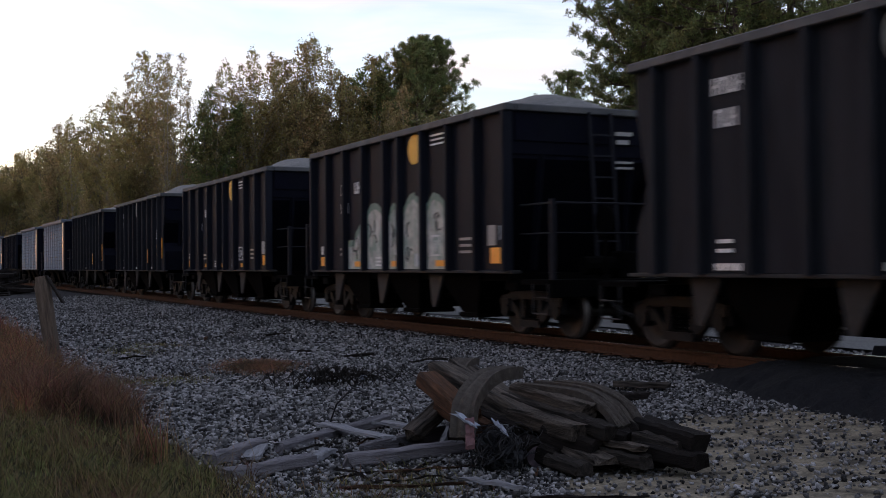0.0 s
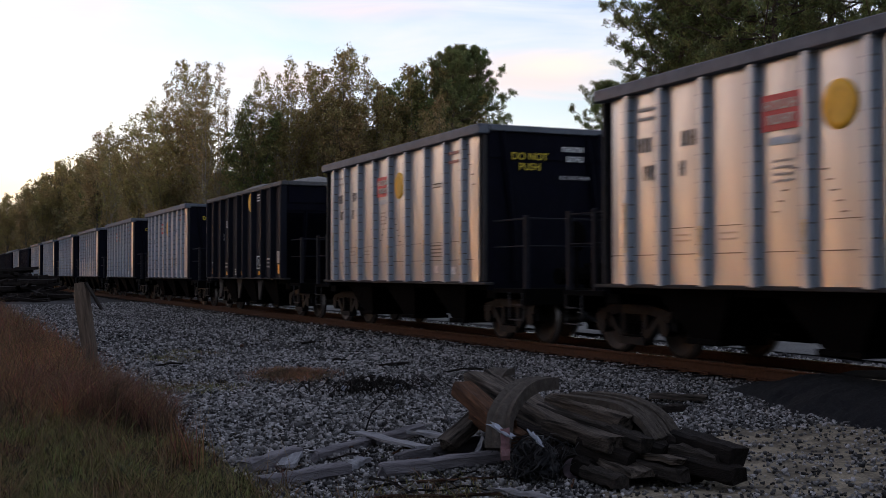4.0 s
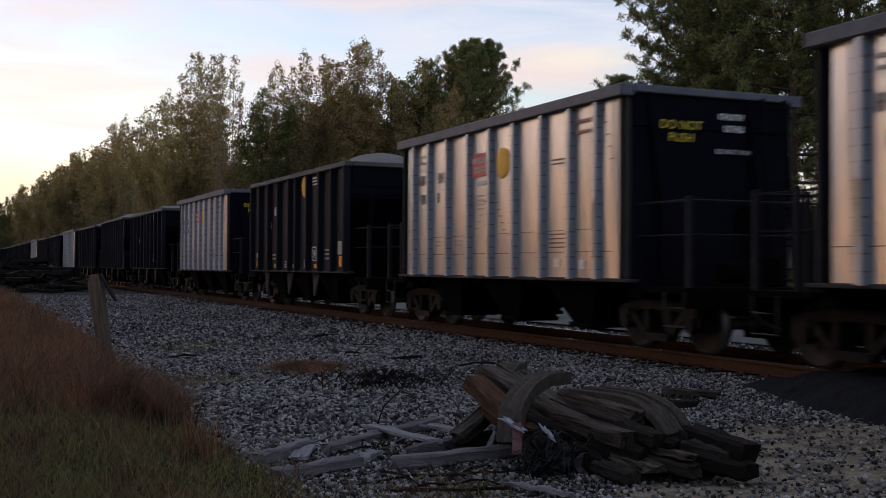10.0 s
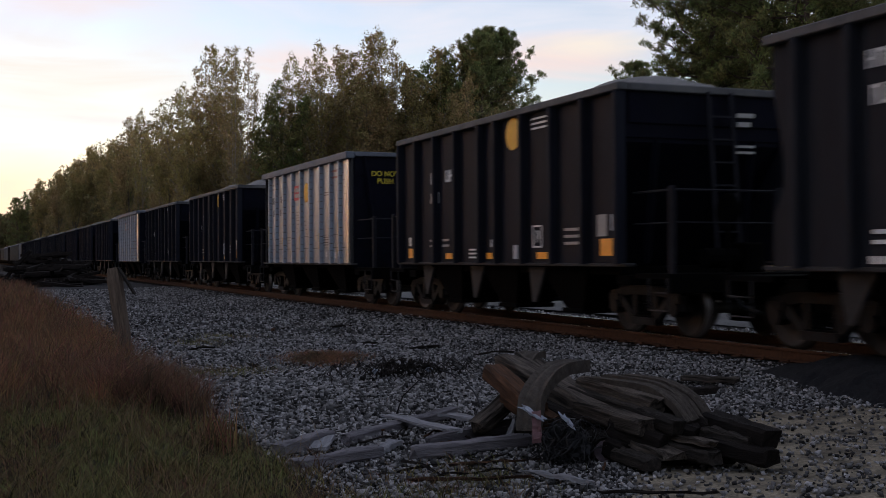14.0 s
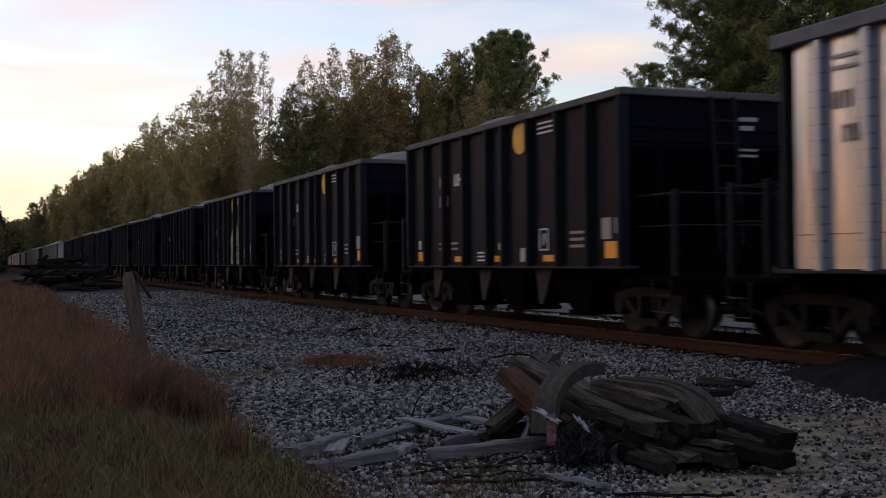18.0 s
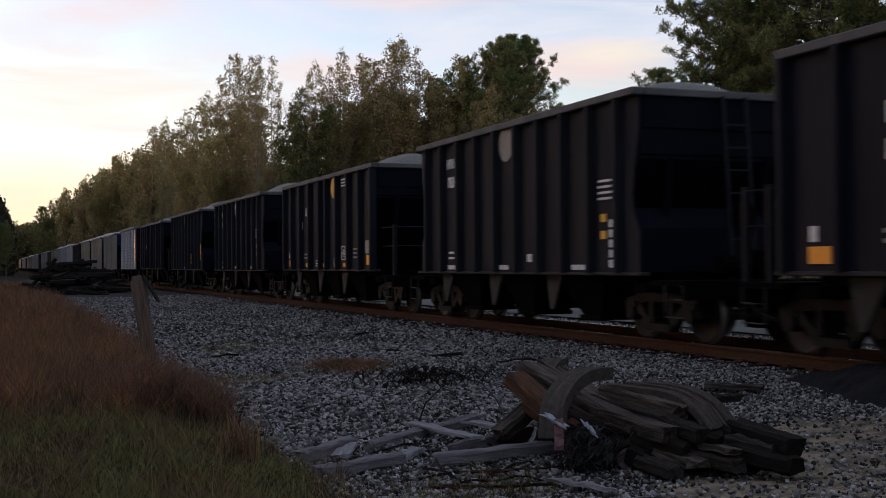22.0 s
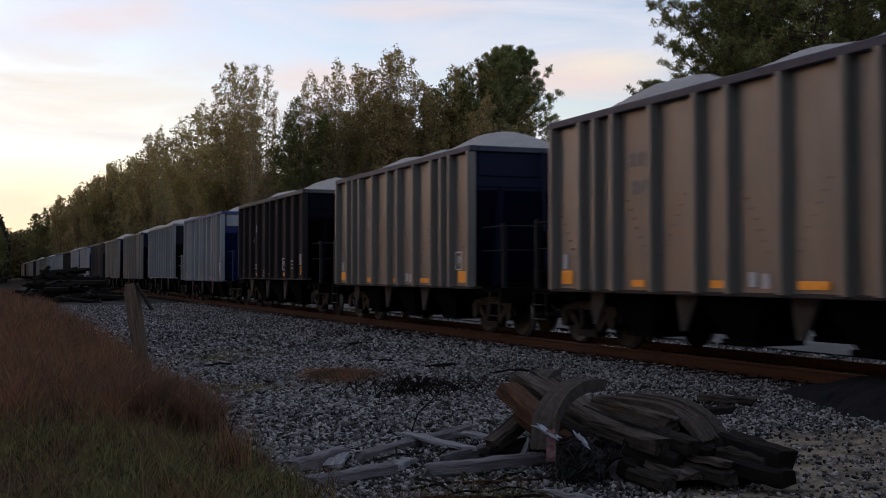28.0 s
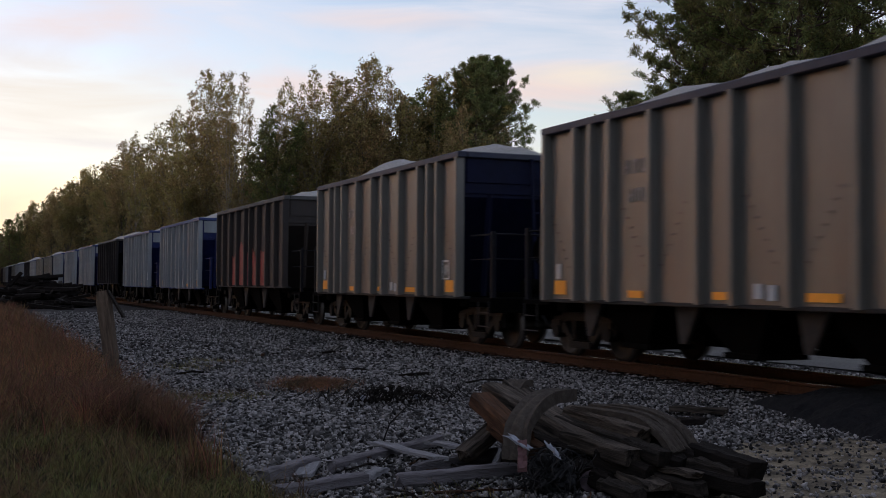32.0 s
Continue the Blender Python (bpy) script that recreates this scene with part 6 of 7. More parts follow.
def build_heap():
    """The heap of broken timbers, old ties and boards beside the track."""
    grey, tie, brown = "weathered grey timber with split ends on the scrap heap", "old dark creosoted tie lying in the scrap heap", "brown sawn timber leaning on the scrap heap"
    rows = [
        ((4.52, 9.40, 0.63), (4.70, 8.00, 0.32), 0.21, 0.160, WOODGREY, grey),
        ((4.71, 9.50, 0.66), (4.78, 8.60, 0.44), 0.19, 0.140, WOODGREY, grey),
        ((4.29, 9.20, 0.58), (4.23, 8.25, 0.37), 0.19, 0.160, WOODBROWN, brown),
        ((4.82, 8.55, 0.53), (5.02, 7.75, 0.42), 0.14, 0.130, WOODGREY, grey),
        ((4.70, 8.50, 0.47), (4.94, 7.70, 0.34), 0.11, 0.090, WOODDARK, grey),
        ((4.68, 8.40, 0.40), (4.82, 7.90, 0.34), 0.10, 0.080, WOODDARK, grey),
        ((4.61, 8.20, 0.36), (4.76, 7.50, 0.30), 0.17, 0.140, WOODGREY, grey),
        ((4.90, 7.75, 0.35), (4.95, 7.35, 0.31), 0.15, 0.120, WOODDARK, grey),
        ((4.79, 7.60, 0.17), (4.80, 7.15, 0.12), 0.22, 0.060, WOODGREY, grey),
        ((4.55, 7.55, 0.11), (4.61, 7.20, 0.08), 0.15, 0.100, WOODDARK, grey),
        ((4.94, 7.55, 0.22), (5.09, 7.10, 0.21), 0.10, 0.045, WOODGREY, grey),
        ((4.97, 7.40, 0.14), (5.08, 7.05, 0.11), 0.17, 0.100, WOODDARK, grey),
        ((5.40, 7.55, 0.30), (5.47, 6.90, 0.25), 0.19, 0.150, TIE, tie),
        ((5.20, 7.30, 0.17), (5.39, 6.80, 0.13), 0.18, 0.130, TIE, tie),
        ((5.26, 7.45, 0.24), (5.37, 7.00, 0.20), 0.16, 0.120, WOODDARK, grey),
        ((4.69, 7.80, 0.26), (4.89, 7.40, 0.17), 0.20, 0.170, TIE, tie),
        ((4.90, 7.90, 0.30), (5.18, 7.45, 0.21), 0.20, 0.170, TIE, tie),
        ((5.22, 7.90, 0.35), (5.37, 7.50, 0.24), 0.20, 0.170, TIE, tie),
        ((4.51, 7.85, 0.17), (4.67, 7.60, 0.09), 0.18, 0.160, TIE, tie),
        ((3.93, 8.78, 0.16), (4.38, 9.02, 0.38), 0.18, 0.12, WOODGREY, grey), ((4.31, 8.94, 0.38), (4.29, 8.08, 0.27), 0.16, 0.14, WOODBROWN, brown),
        ((4.72, 9.20, 0.40), (4.95, 8.39, 0.30), 0.20, 0.15, TIE, tie), ((4.55, 9.15, 0.10), (4.60, 8.10, 0.12), 0.24, 0.20, TIE, tie),
        ((4.62, 8.90, 0.26), (4.88, 8.0, 0.22), 0.22, 0.18, TIE, tie), ((4.95, 8.70, 0.12), (5.05, 7.80, 0.12), 0.22, 0.20, TIE, tie),
        ((4.62, 8.05, 0.10), (5.30, 7.62, 0.10), 0.22, 0.19, TIE, tie), ((4.80, 7.62, 0.10), (5.40, 7.30, 0.10), 0.20, 0.16, TIE, tie),
        ((5.02, 8.30, 0.40), (5.25, 7.75, 0.32), 0.22, 0.16, TIE, tie), ((4.48, 8.60, 0.30), (4.62, 8.10, 0.24), 0.20, 0.20, TIE, tie)]
    for r in rows:
        timber("timber", *r)
    bent = "bent weathered board arching over the scrap heap"
    for k, (pts, w, h) in enumerate((
            ([(3.97, 7.88, 0.26), (4.04, 7.96, 0.49), (4.22, 8.09, 0.635), (4.42, 8.20, 0.70), (4.68, 8.34, 0.70)], 0.19, 0.10),
            ([(4.84, 8.50, 0.56), (5.00, 8.15, 0.55), (5.11, 7.90, 0.52), (5.13, 7.65, 0.44), (5.16, 7.50, 0.31)], 0.11, 0.055),
            ([(5.00, 8.50, 0.575), (5.15, 8.15, 0.565), (5.21, 7.90, 0.535), (5.24, 7.70, 0.455), (5.25, 7.52, 0.32)], 0.10, 0.05),
            ([(5.14, 8.40, 0.58), (5.26, 8.05, 0.57), (5.32, 7.80, 0.51), (5.35, 7.65, 0.43), (5.37, 7.55, 0.32)], 0.10, 0.05),
            ([(4.64, 9.34, 0.60), (4.75, 9.40, 0.70), (4.86, 9.46, 0.70)], 0.2, 0.06))):
        tagged(new("curved_board", strip_mesh(pts, w, h, WOODCURVE, k)), bent, "board", "curved boards of the heap")
    # a short round log, its sawn end towards the yard
    log = thing("log", "short dark round log with a sawn purplish end", "log", m=along((4.62, 8.02, 0.15), (4.53, 7.70, 0.105)))
    bm = bmesh.new()
    tube(bm, [(0.0, 0, 0), (0.12, 0.004, 0), (0.24, -0.004, 0.004), (0.335, 0, 0)], [0.09, 0.105, 0.10, 0.108], 14)
    part("bark", bm, TIE, log, smooth=True)
    bm = bmesh.new()
    tube(bm, [(0.335, 0, 0), (0.342, 0, 0)], [0.088, 0.086], 14)
    part("sawn_end", bm, LOGEND, log, "dull purplish sawn wood")
    # a tangle of wire and a coil
    rng = random.Random(3)
    t = thing("wire_tangle", "tangled dark wire and cable in front of the timbers", "wire", m=pose(4.24, 7.80, 0, 0, 0, -28))
    bm = bmesh.new()
    bmesh.ops.create_icosphere(bm, subdivisions=4, radius=1.0)
    for v in bm.verts:
        q = 1 + 0.30 * noise.noise(v.co * 3.1) + 0.22 * noise.noise(v.co * 8.0) + 0.12 * noise.noise(v.co * 19.0)
        v.co = Vector((v.co.x * 0.18 * q, v.co.y * 0.15 * q, max(0.0, 0.14 + v.co.z * 0.16 * q)))
    part("crumpled_mesh", bm, WIRE, t, "crumpled dark wire mesh")
    for k in range(170):
        bm = bmesh.new()
        c = Vector((rng.gauss(0.0, 0.09), rng.gauss(-0.03, 0.07), rng.uniform(0.05, 0.28)))
        r = rng.uniform(0.05, 0.14)
        u = Vector((rng.gauss(0, 1), rng.gauss(0, 1), rng.gauss(0, 1))).normalized()
        v = u.orthogonal().normalized()
        s = rng.uniform(0, 6)
        pts = [c + (u * math.cos(s + a * 0.5) + v * math.sin(s + a * 0.5)) * r * (1 + 0.12 * math.sin(a * 1.7 + k)) for a in range(10)]
        pts = [Vector((p.x, p.y, max(p.z, 0.02))) for p in pts]
        tube(bm, pts, rng.uniform(0.0025, 0.006), 4)
        part("wire", bm, WIRE if k % 4 else GUSSET, t, smooth=True)
    # scraps
    timber("broken_board", (3.83, 7.72, 0.48), (3.94, 7.60, 0.40), 0.07, 0.02, RAG, "pale blue-grey scrap of board", "scrap", "scraps")
    timber("broken_board", (3.90, 7.62, 0.40), (3.885, 7.58, 0.27), 0.065, 0.02, REDRAG, "faded red and white scrap of board", "scrap", "scraps")
    timber("broken_board", (4.15, 7.66, 0.40), (4.20, 7.62, 0.33), 0.07, 0.02, RAG, "pale scrap of plastic", "scrap", "scraps")


LOGEND = mat("sawn_log_end", (0.11, 0.085, 0.098), 0.95, 0, 0.4, 14, 0.4, 30, (0.025, 0.02, 0.024), 0.6, 8, spec=0.1)
build_heap()


def build_planks():
    """Beams and planks scattered on the gravel."""
    beam_l, plank_l = "grey weathered beam lying on the gravel", "pale weathered plank lying across the beams"
    g = "planks on the gravel"
    for a, b, w, h, m, lab in (
            ((2.28, 8.96, 0.07), (2.86, 9.45, 0.08), 0.13, 0.11, BEAMGREY, beam_l), ((2.95, 9.24, 0.07), (4.39, 10.38, 0.08), 0.10, 0.10, BEAMGREY, beam_l),
            ((2.26, 8.27, 0.07), (3.02, 8.63, 0.07), 0.10, 0.10, BEAMGREY, beam_l), ((3.23, 8.40, 0.07), (4.32, 8.52, 0.09), 0.11, 0.11, BEAMGREY, beam_l),
            ((3.49, 8.78, 0.07), (4.49, 9.12, 0.13), 0.05, 0.13, BEAMGREY, "dark grey board lying on the gravel"),
            ((3.63, 10.12, 0.13), (3.78, 8.88, 0.15), 0.13, 0.03, PLANK, plank_l), ((4.14, 9.93, 0.13), (4.32, 9.19, 0.15), 0.13, 0.03, PLANK, plank_l)):
        timber("plank", a, b, w, h, m, lab, "plank", g)
    for a, b, w, h, m, lab in (
            ((2.63, 9.00, 0.05), (2.80, 9.33, 0.10), 0.15, 0.03, PLANK, "short pale scrap of plank"), ((3.04, 8.70, 0.05), (3.29, 8.93, 0.08), 0.10, 0.06, PLANK, "short split block of wood"),
            ((3.76, 7.53, 0.04), (3.99, 6.98, 0.04), 0.045, 0.03, PLANK, "thin pale stick on the gravel"), ((4.14, 8.62, 0.06), (4.24, 8.66, 0.24), 0.05, 0.03, PLANK, "pale stake leaning in the heap"),
            ((7.95, 11.60, 0.14), (8.35, 11.09, 0.14), 0.2, 0.06, WOODGREY, "flat dark board on the ballast"), ((7.43, 10.73, 0.10), (7.72, 10.71, 0.10), 0.18, 0.08, TIE, "dark broken piece of tie"),
            ((3.35, 8.05, 0.03), (4.1, 7.95, 0.03), 0.03, 0.02, WOODBROWN, "thin brown branch on the ground"), ((2.9, 7.6, 0.03), (3.7, 7.35, 0.03), 0.03, 0.02, WOODBROWN, "thin brown branch on the ground"),
            ((3.1, 9.0, 0.03), (3.9, 9.05, 0.05), 0.025, 0.02, TIE, "dark stick on the gravel"), ((2.7, 7.9, 0.02), (3.5, 8.2, 0.02), 0.02, 0.015, TIE, "dark stick on the gravel"),
            ((3.9, 6.7, 0.03), (4.6, 6.35, 0.03), 0.02, 0.015, TIE, "dark stick on the gravel")):
        timber("stick", a, b, w, h, m, lab, "wood scrap", "wood scraps on the gravel")
    for k, pts in enumerate((((3.95, 10.76, 0.02), (3.93, 10.5, 0.25), (4.02, 10.3, 0.42), (4.15, 10.2, 0.36)), ((4.65, 11.3, 0.40), (4.75, 11.0, 0.36), (4.78, 10.7, 0.22), (4.80, 10.5, 0.02)))):
        bm = bmesh.new()
        tube(bm, pts, 0.008, 5)
        tagged(new("twig", mesh_of("twig", bm, WIRE, True)), "thin dark arching twig over the gravel", "twig")
    # broken sticks and twigs strewn about
    rng = random.Random(31)
    for k in range(46):
        x, y = (rng.uniform(3.0, 4.6), rng.uniform(7.3, 9.6)) if k < 26 else (rng.uniform(2.9, 7.6), rng.uniform(12.0, 30.0))
        a, n = rng.uniform(-0.5, 1.9), rng.uniform(0.15, 0.5) * (1.0 if k < 26 else 1.6)
        z = float(ground_z(x, y)) + 0.03
        w = rng.uniform(0.008, 0.018) if k < 26 else rng.uniform(0.03, 0.07)
        timber("stick", (x, y, z), (x + n * math.cos(a), y + n * math.sin(a), z + rng.uniform(-0.01, 0.03)), w, w * 0.7, rng.choice((TIE, TIE, WOODBROWN)), "dark broken stick on the gravel", "wood scrap", "wood scraps on the gravel", rng.uniform(0, 0.03))
    # a low heap of broken stone, roots and rubbish
    rng = random.Random(8)
    t = thing("rubble_heap", "low dark heap of roots, stones and rubbish", "rubble", m=pose(5.3, 14.1, 0.0))
    for k in range(110):
        bm = bmesh.new()
        r = rng.uniform(0.010, 0.034)
        bmesh.ops.create_icosphere(bm, subdivisions=1, radius=r)
        flat = Vector((rng.uniform(0.7, 1.8), rng.uniform(0.6, 1.2), rng.uniform(0.4, 0.8)))
        for v in bm.verts:
            v.co = v.co * flat * rng.uniform(0.7, 1.3)
        d, a = abs(rng.gauss(0, 0.34)), rng.uniform(0, math.tau)
        o = part("stone", bm, TIE if rng.random() < 0.75 else BALLAST, t)
        o.matrix_basis = pose(d * 1.5 * math.cos(a), d * math.sin(a), max(0.02, 0.24 * math.exp(-(d / 0.35) ** 2)) + 0.02, rng.uniform(0, 360), rng.uniform(0, 360), 0)
    for k in range(90):
        bm = bmesh.new()
        a = rng.uniform(0, math.tau)
        p = Vector((rng.gauss(0, 0.36), rng.gauss(0, 0.26), 0.05))
        tube(bm, [p, p + Vector((math.cos(a) * 0.2, math.sin(a) * 0.2, 0.18)), p + Vector((math.cos(a) * 0.4, math.sin(a) * 0.4, 0.06))], 0.006, 4)
        part("root", bm, TIE, t)
    for x, y in ((-0.42, -0.05), (0.3, -0.1)):
        bm = bmesh.new()
        box(bm, -0.05, 0.05, -0.03, 0.03, 0, 0.06, 0.01)
        part("scrap", bm, RAG, t, "pale scrap").matrix_basis = pose(x, y, 0.10, 20, 10, 40)


build_planks()


def build_post():
    """An old tie set upright as a marker post, leaning, with a loose board nailed to it."""
    t = thing("marker_post", "leaning weathered wooden post with a loose board", "post", m=pose(2.52, 20.0, -0.05) @ pose(0, 0, 0, 0, -8.0, -23))
    bm = bmesh.new()
    rng = random.Random(2)
    rings = []
    for i in range(9):
        z = 1.5 * i / 8
        w, d = 0.105 + 0.012 * i / 8, 0.10
        if i == 8:
            w, d = w * 0.8, d * 0.8
        rings.append([bm.verts.new((x * w + rng.uniform(-0.006, 0.006), y * d + rng.uniform(-0.006, 0.006), z + (0.05 * (1 - abs(x)) if i == 8 else 0))) for x, y in ((-1, -0.7), (-0.8, -1), (0.8, -1), (1, -0.7), (1, 0.7), (0.8, 1), (-0.8, 1), (-1, 0.7))])
    for a, b in zip(rings, rings[1:]):
        for j in range(8):
            bm.faces.new((a[j], a[(j + 1) % 8], b[(j + 1) % 8], b[j]))
    bm.faces.new(rings[-1]), bm.faces.new(rings[0][::-1])
    bmesh.ops.recalc_face_normals(bm, faces=bm.faces)
    part("post", bm, POSTWOOD, t)
    bm = bmesh.new()
    beam(bm, (0.10, -0.04, 1.50), (0.31, -0.06, 1.02), 0.03, 0.12, (0, 1, 0))
    part("loose_board", bm, TIE, t, "dark board hanging from the post")


build_post()


def build_far_pile():
    """A big pile of discarded ties further along the line."""
    rng = random.Random(6)
    bm = bmesh.new()
    box(bm, -1.25, 1.25, -0.115, 0.115, -0.09, 0.09, 0.012)
    me = mesh_of("discarded_tie", bm, TIE)
    pile = thing("tie_pile", "big tumbled pile of discarded dark railway ties", "tie pile", m=pose(5.1, 76, 0))
    for k in range(170):
        u = rng.gauss(0, 1.1)
        v = rng.gauss(0, 2.6)
        hgt = 2.0 * math.exp(-(u / 1.7) ** 2) * math.exp(-(v / 4.5) ** 2)
        o = part("discarded_tie", me, None, pile)
        o.matrix_basis = pose(u, v, 0.1 + hgt * rng.uniform(0, 1), rng.uniform(-10, 10), rng.uniform(-14, 14), rng.choice((0, 8, -10, 20, -25, 60, 90)) + rng.uniform(-10, 10))
    o = part("discarded_tie", me, None, pile, "tie sticking up from the pile")
    o.matrix_basis = pose(-2.3, -1.0, 0.95, 0, -48, -20) @ Matrix.Diagonal((1.25, 1, 1, 1))


build_far_pile()


def build_stones():
    """Loose crushed stone: each stone a small angular lump."""
    rng = np.random.default_rng(12)
    base = np.array([(1, 0, 0), (-1, 0, 0), (0, 1, 0), (0, -1, 0), (0, 0, 1), (0, 0, -1)], float)
    # turned so that each stone lies on a face
    base = base @ np.array(Vector((1, 1, 1)).rotation_difference(Vector((0, 0, 1))).to_matrix()).T * np.array([1.05, 1.05, 1.25])
    tri = np.array([(0, 2, 4), (2, 1, 4), (1, 3, 4), (3, 0, 4), (2, 0, 5), (1, 2, 5), (3, 1, 5), (0, 3, 5)])

    def scatter(n, xr, yr, lo, hi, keep):
        x, y = rng.uniform(*xr, n), yr[0] + (yr[1] - yr[0]) * rng.random(n) ** 1.35
        k = keep(x, y)
        return x[k], y[k], rng.uniform(lo, hi, k.sum()) * np.where(rng.random(k.sum()) < 0.08, 1.5, 1.0)

    def yard(x, y):
        edge = 2.0 + 0.3 * np.sin(y * 0.8) + 0.02 * np.clip(y - 15, 0, 60)
        sandy = sand_edge(x, y) > rng.normal(0.0, 0.14, len(x))
        ramp = (y < 12.3) & (x > 8.62 + 0.30 * np.clip(y - 9.3, 0, 20))
        thin = 0.72 + 0.28 * np.sin(x * 1.1 + 0.5) * np.sin(y * 0.7)
        return (x > edge) & ~ramp & (rng.random(len(x)) < np.where(sandy, 0.13, thin))
    sets = [scatter(150000, (2.2, 10.5), (6.0, 22.0), 0.008, 0.025, yard), scatter(12000, (2.3, 6.5), (9.5, 16.0), 0.018, 0.030, yard), scatter(56000, (2.5, 10.5), (19.0, 62.0), 0.017, 0.036, yard), scatter(9000, (12.2, 15.0), (12, 60), 0.02, 0.045, lambda x, y: x > 0),
            scatter(5000, (10.75, 11.95), (12.6, 50), 0.02, 0.045, lambda x, y: x > 0)]
    sets.append(scatter(26000, (2.4, 9.6), (-6.0, 6.2), 0.010, 0.030, yard))
    for k, (x, y, s) in enumerate(sets):
        n = len(x)
        z = ground_z(x, y) + s * rng.uniform(0.0, 0.9, n)
        q = base[None] * rng.uniform(0.65, 1.25, (n, 6, 1)) * np.array([1, 1, 0.75]) + rng.normal(0, 0.18, (n, 6, 3))
        a = rng.uniform(0, math.tau, n)
        c, sn = np.cos(a)[:, None], np.sin(a)[:, None]
        vx, vy, vz = q[..., 0] * c - q[..., 1] * sn, q[..., 0] * sn + q[..., 1] * c, q[..., 2]
        tl = rng.uniform(-0.45, 0.45, n)[:, None]
        vy, vz = vy * np.cos(tl) - vz * np.sin(tl), vy * np.sin(tl) + vz * np.cos(tl)
        v = np.stack([x[:, None] + vx * s[:, None], y[:, None] + vy * s[:, None], z[:, None] + vz * s[:, None]], -1).reshape(-1, 3)
        f = (np.arange(n)[:, None, None] * 6 + tri[None]).reshape(-1, 3)
        tagged(new("loose_gravel", fast_mesh("loose_gravel", v, f, [BALLAST])), "loose crushed grey stone on the ground", "gravel", kind="stuff")


build_stones()


def blades(rng, x, y, h, w, lean, material, name, label, seg=3):
    """Grass blades and stalks, each a thin bent ribbon."""
    n = len(x)
    z = ground_z(x, y) - 0.01
    a = rng.uniform(0, math.tau, n)
    b = rng.uniform(0, math.tau, n)
    L = lean * rng.uniform(0.2, 1.3, n) * h
    rows = []
    for i in range(seg + 1):
        t = i / seg
        cx, cy, cz = x + np.cos(b) * L * t * t, y + np.sin(b) * L * t * t, z + h * t * (1 - 0.15 * t)
        ww = w * (1 - 0.85 * t)
        rows.append(np.stack([np.stack([cx - np.cos(a) * ww, cy - np.sin(a) * ww, cz], -1), np.stack([cx + np.cos(a) * ww, cy + np.sin(a) * ww, cz], -1)], 1))
    v = np.concatenate(rows, 1).reshape(-1, 3)
    k = 2 * (seg + 1)
    f = np.concatenate([(np.arange(n) * k)[:, None] + np.array([2 * i, 2 * i + 1, 2 * i + 3, 2 * i + 2])[None] for i in range(seg)])
    tagged(new(name, fast_mesh(name, v, f, [material])), label, "grass", kind="stuff")


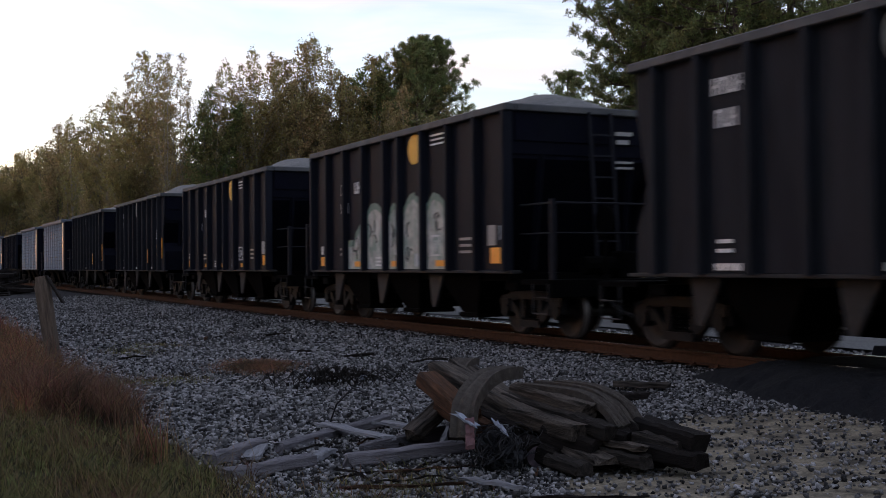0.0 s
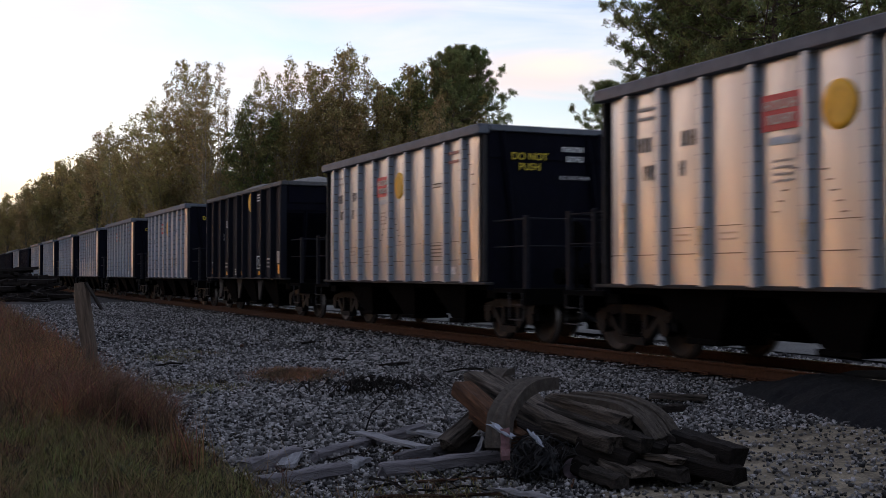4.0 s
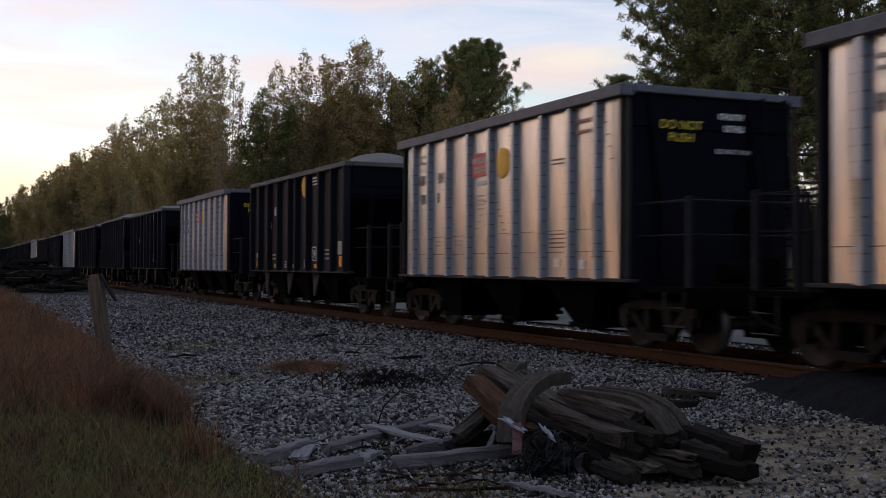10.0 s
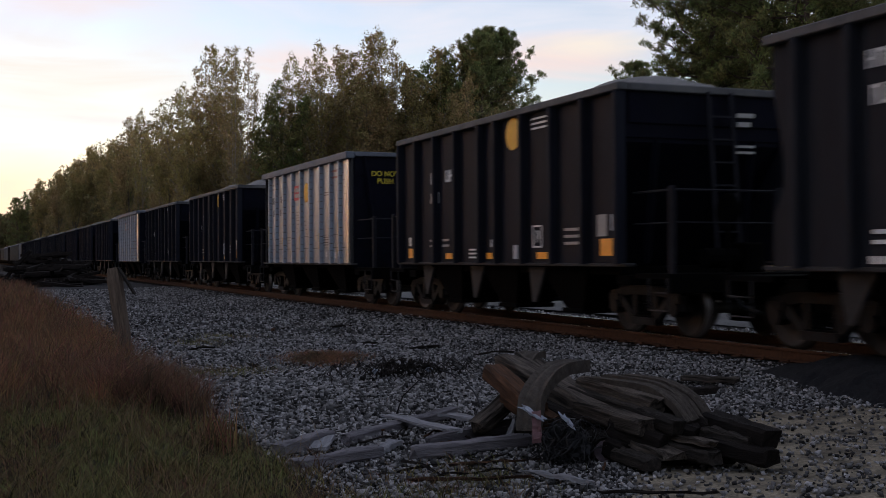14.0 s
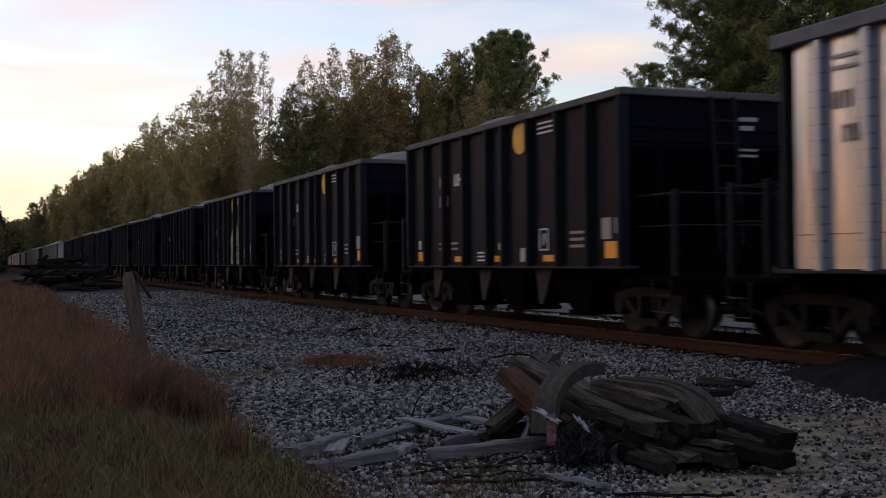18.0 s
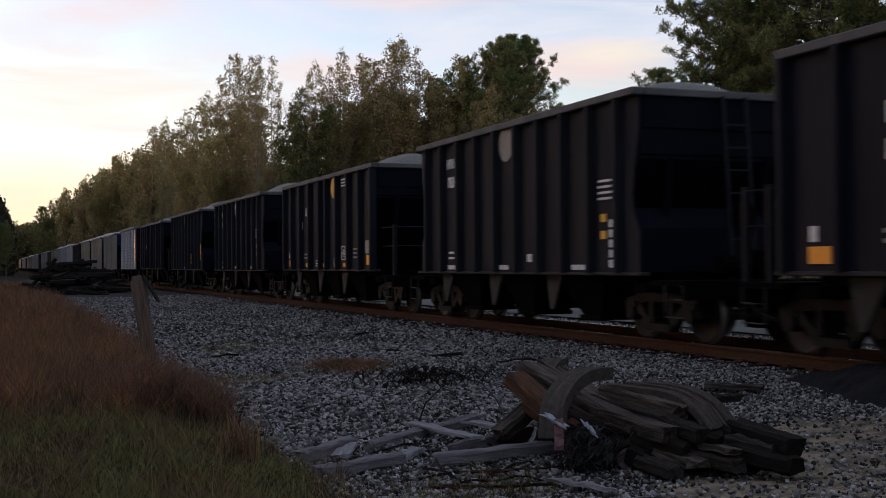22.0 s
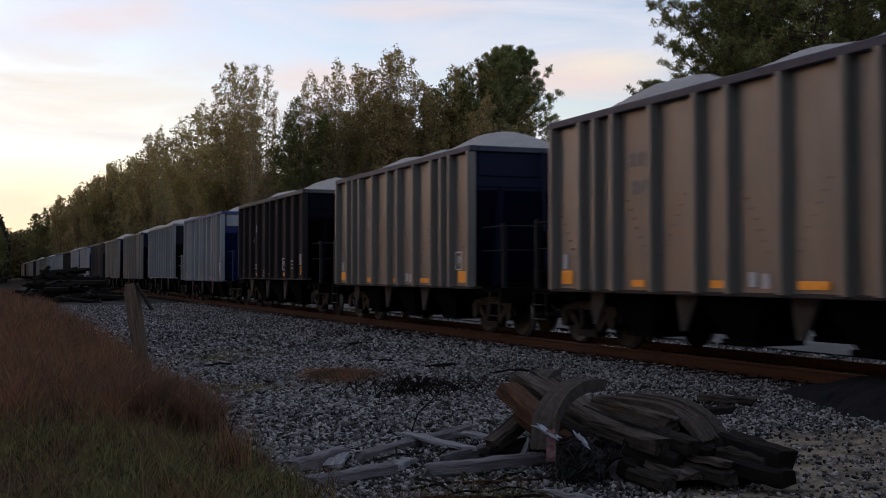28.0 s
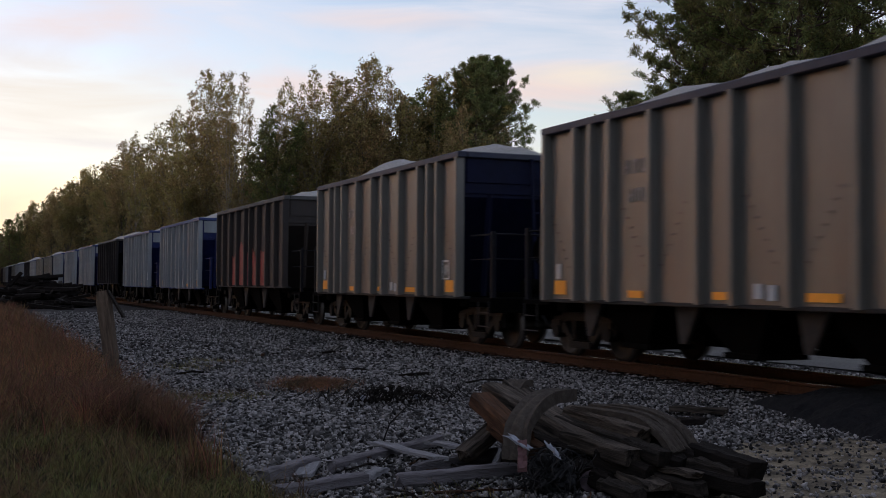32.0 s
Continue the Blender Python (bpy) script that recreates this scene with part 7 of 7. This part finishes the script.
def build_grass():
    rng = np.random.default_rng(3)

    def border(y):
        return np.interp(y, [5, 7.4, 8.2, 9.3, 10.5, 11.6, 13.7, 16.2, 19, 30, 60], [2.5, 2.5, 2.6, 2.4, 2.2, 2.2, 2.55, 2.55, 2.7, 2.95, 3.5]) + 0.10 * np.sin(y * 3.1) + 0.06 * np.sin(y * 7.7)

    def field(n, xr, yr, power, fade):
        y = yr[0] + (yr[1] - yr[0]) * rng.random(n) ** power
        x = rng.uniform(xr[0], xr[1], n)
        d = border(y) - x
        k = rng.random(n) < np.clip(d / fade, 0, 1)
        return x[k], y[k]
    # tufts of dry grass, with dark gaps between them
    cx, cy = field(3600, (-4.0, 3.4), (11.2, 30), 1.15, 0.6)
    ch = 0.12 + 0.5 * rng.random(len(cx)) ** 1.3 * np.clip((border(cy) - cx) / 1.1 + 0.45, 0.45, 1)
    i = rng.integers(0, len(cx), 80000)
    r = np.abs(rng.normal(0, 0.105, len(i)))
    a = rng.uniform(0, math.tau, len(i))
    blades(rng, cx[i] + r * np.cos(a), cy[i] + r * np.sin(a), ch[i] * rng.uniform(0.45, 1.1, len(i)), 0.0042, 0.85, SEDGE, "sedge", "russet brown tall dry grass")
    x, y = field(9000, (-4.0, 3.2), (11.4, 30), 1.2, 0.9)
    blades(rng, x, y, rng.uniform(0.35, 0.75, len(x)), 0.003, 0.35, SEDGE, "sedge", "russet brown tall dry grass")
    x, y = field(36000, (-6, 4.6), (28, 95), 1.3, 1.0)
    blades(rng, x, y, rng.uniform(0.2, 0.65, len(x)), 0.012, 0.7, SEDGE, "sedge", "russet brown tall dry grass")
    cx, cy = field(4200, (-2.5, 3.2), (5.0, 13.5), 0.9, 0.8)
    i = rng.integers(0, len(cx), 110000)
    x, y = cx[i] + rng.normal(0, 0.075, len(i)), cy[i] + rng.normal(0, 0.075, len(i))
    k = rng.random(len(x)) < np.clip((13.2 - y) / 2.5, 0, 1)
    x, y = x[k], y[k]
    tuft = (0.45 + 1.1 * rng.random(len(cx)) ** 1.5)[i][k]
    blades(rng, x, y, rng.uniform(0.05, 0.20, len(x)) * tuft, 0.0045, 1.1, GRASS, "grass", "dull green short grass")
    x, y = field(26000, (-7.0, 3.0), (-6.0, 6.0), 1.0, 0.8)
    blades(rng, x, y, rng.uniform(0.05, 0.18, len(x)), 0.0045, 1.1, GRASS, "grass", "dull green short grass")
    x, y = field(2600, (-2.5, 3.0), (6.0, 24), 1.0, 0.5)
    blades(rng, x, y, rng.uniform(0.2, 0.6, len(x)), 0.0022, 0.5, STRAW, "stalks", "pale dry straw stalks")
    # a thick russet clump at the edge of the grass
    n = 9000
    hub = np.c_[rng.normal(1.75, 0.30, 70), rng.normal(12.9, 0.8, 70)]
    p = hub[rng.integers(0, 70, n)] + rng.normal(0, 0.09, (n, 2))
    blades(rng, p[:, 0], p[:, 1], rng.uniform(0.2, 0.58, n), 0.0045, 0.7, DARKSEDGE, "sedge", "dark russet clump of dry grass")
    # stray tufts in the gravel
    n = 5200
    p = np.array([5.12, 17.1]) + rng.normal(0, 1, (n, 2)) * np.array([0.27, 0.40])
    blades(rng, p[:, 0], p[:, 1], rng.uniform(0.03, 0.15, n), 0.005, 1.2, SEDGE, "weeds", "brown withered weeds in the gravel")
    n = 3400
    c = np.array([(4.1, 21.7), (2.95, 16.3), (4.8, 23.0), (3.4, 7.6), (2.9, 7.2), (3.6, 16.0)])[rng.integers(0, 6, n)]
    p = c + rng.normal(0, 1, (n, 2)) * np.array([0.3, 0.35])
    blades(rng, p[:, 0], p[:, 1], rng.uniform(0.04, 0.13, n), 0.005, 0.8, GRASS, "weeds", "sparse green weeds in the gravel")
    n = 160
    p = np.array([1.85, 9.2]) + rng.normal(0, 1, (n, 2)) * 0.09
    blades(rng, p[:, 0], p[:, 1], rng.uniform(0.2, 0.6, n), 0.004, 0.3, SEDGE, "stalks", "russet seed stalks standing in the grass")


build_grass()


def build_cables():
    for k, (z0, z1) in enumerate(((9.6, 8.6), (8.0, 7.2))):
        bm = bmesh.new()
        tube(bm, [(60 + (20 - 60) * i / 12, 66 + (14 - 66) * i / 12, z0 + (z1 - z0) * i / 12 + 2.2 * ((i / 12 - 0.5) ** 2) * 4) for i in range(13)], 0.02, 4)
        tagged(new("overhead_cable", mesh_of("overhead_cable", bm, GUSSET)), "thin overhead cable before the pines", "cable", "overhead cables")


build_cables()


def motions():
    """The train rolls past at a steady speed; the wheels of a car turn while it is close."""
    stops = [0, 4, 8, 12, 16, 20, 24, 28, 32]
    for i, car in enumerate(CARS):
        y0 = car_place(i)
        walk(car, [(t, pose(TRACK, y0 - travelled(t), RAIL)) for t in stops])
    for i, car in enumerate(CARS):
        y0 = car_place(i)
        near = [k for k in range(0, 32 * FPS + 1) if 6.0 < y0 - travelled(k / FPS) < 48.0]
        if not near:
            continue
        for truck in [c for c in car.children if c.name.startswith("truck")]:
            for w in [c for c in truck.children if c.name.startswith("wheelset")]:
                home = w.matrix_basis.translation.copy()
                s0 = travelled(near[0] / FPS)
                rows = []
                keys = ([0] if near[0] > 0 else []) + near + ([32 * FPS] if near[-1] < 32 * FPS else [])
                for k in keys:
                    kk = min(max(k, near[0]), near[-1])
                    turn = math.degrees((travelled(kk / FPS) - s0) / WHEEL_R)
                    rows.append((k / FPS, pose(home.x, home.y, home.z, turn, 0, 0)))
                walk(w, rows)


motions()
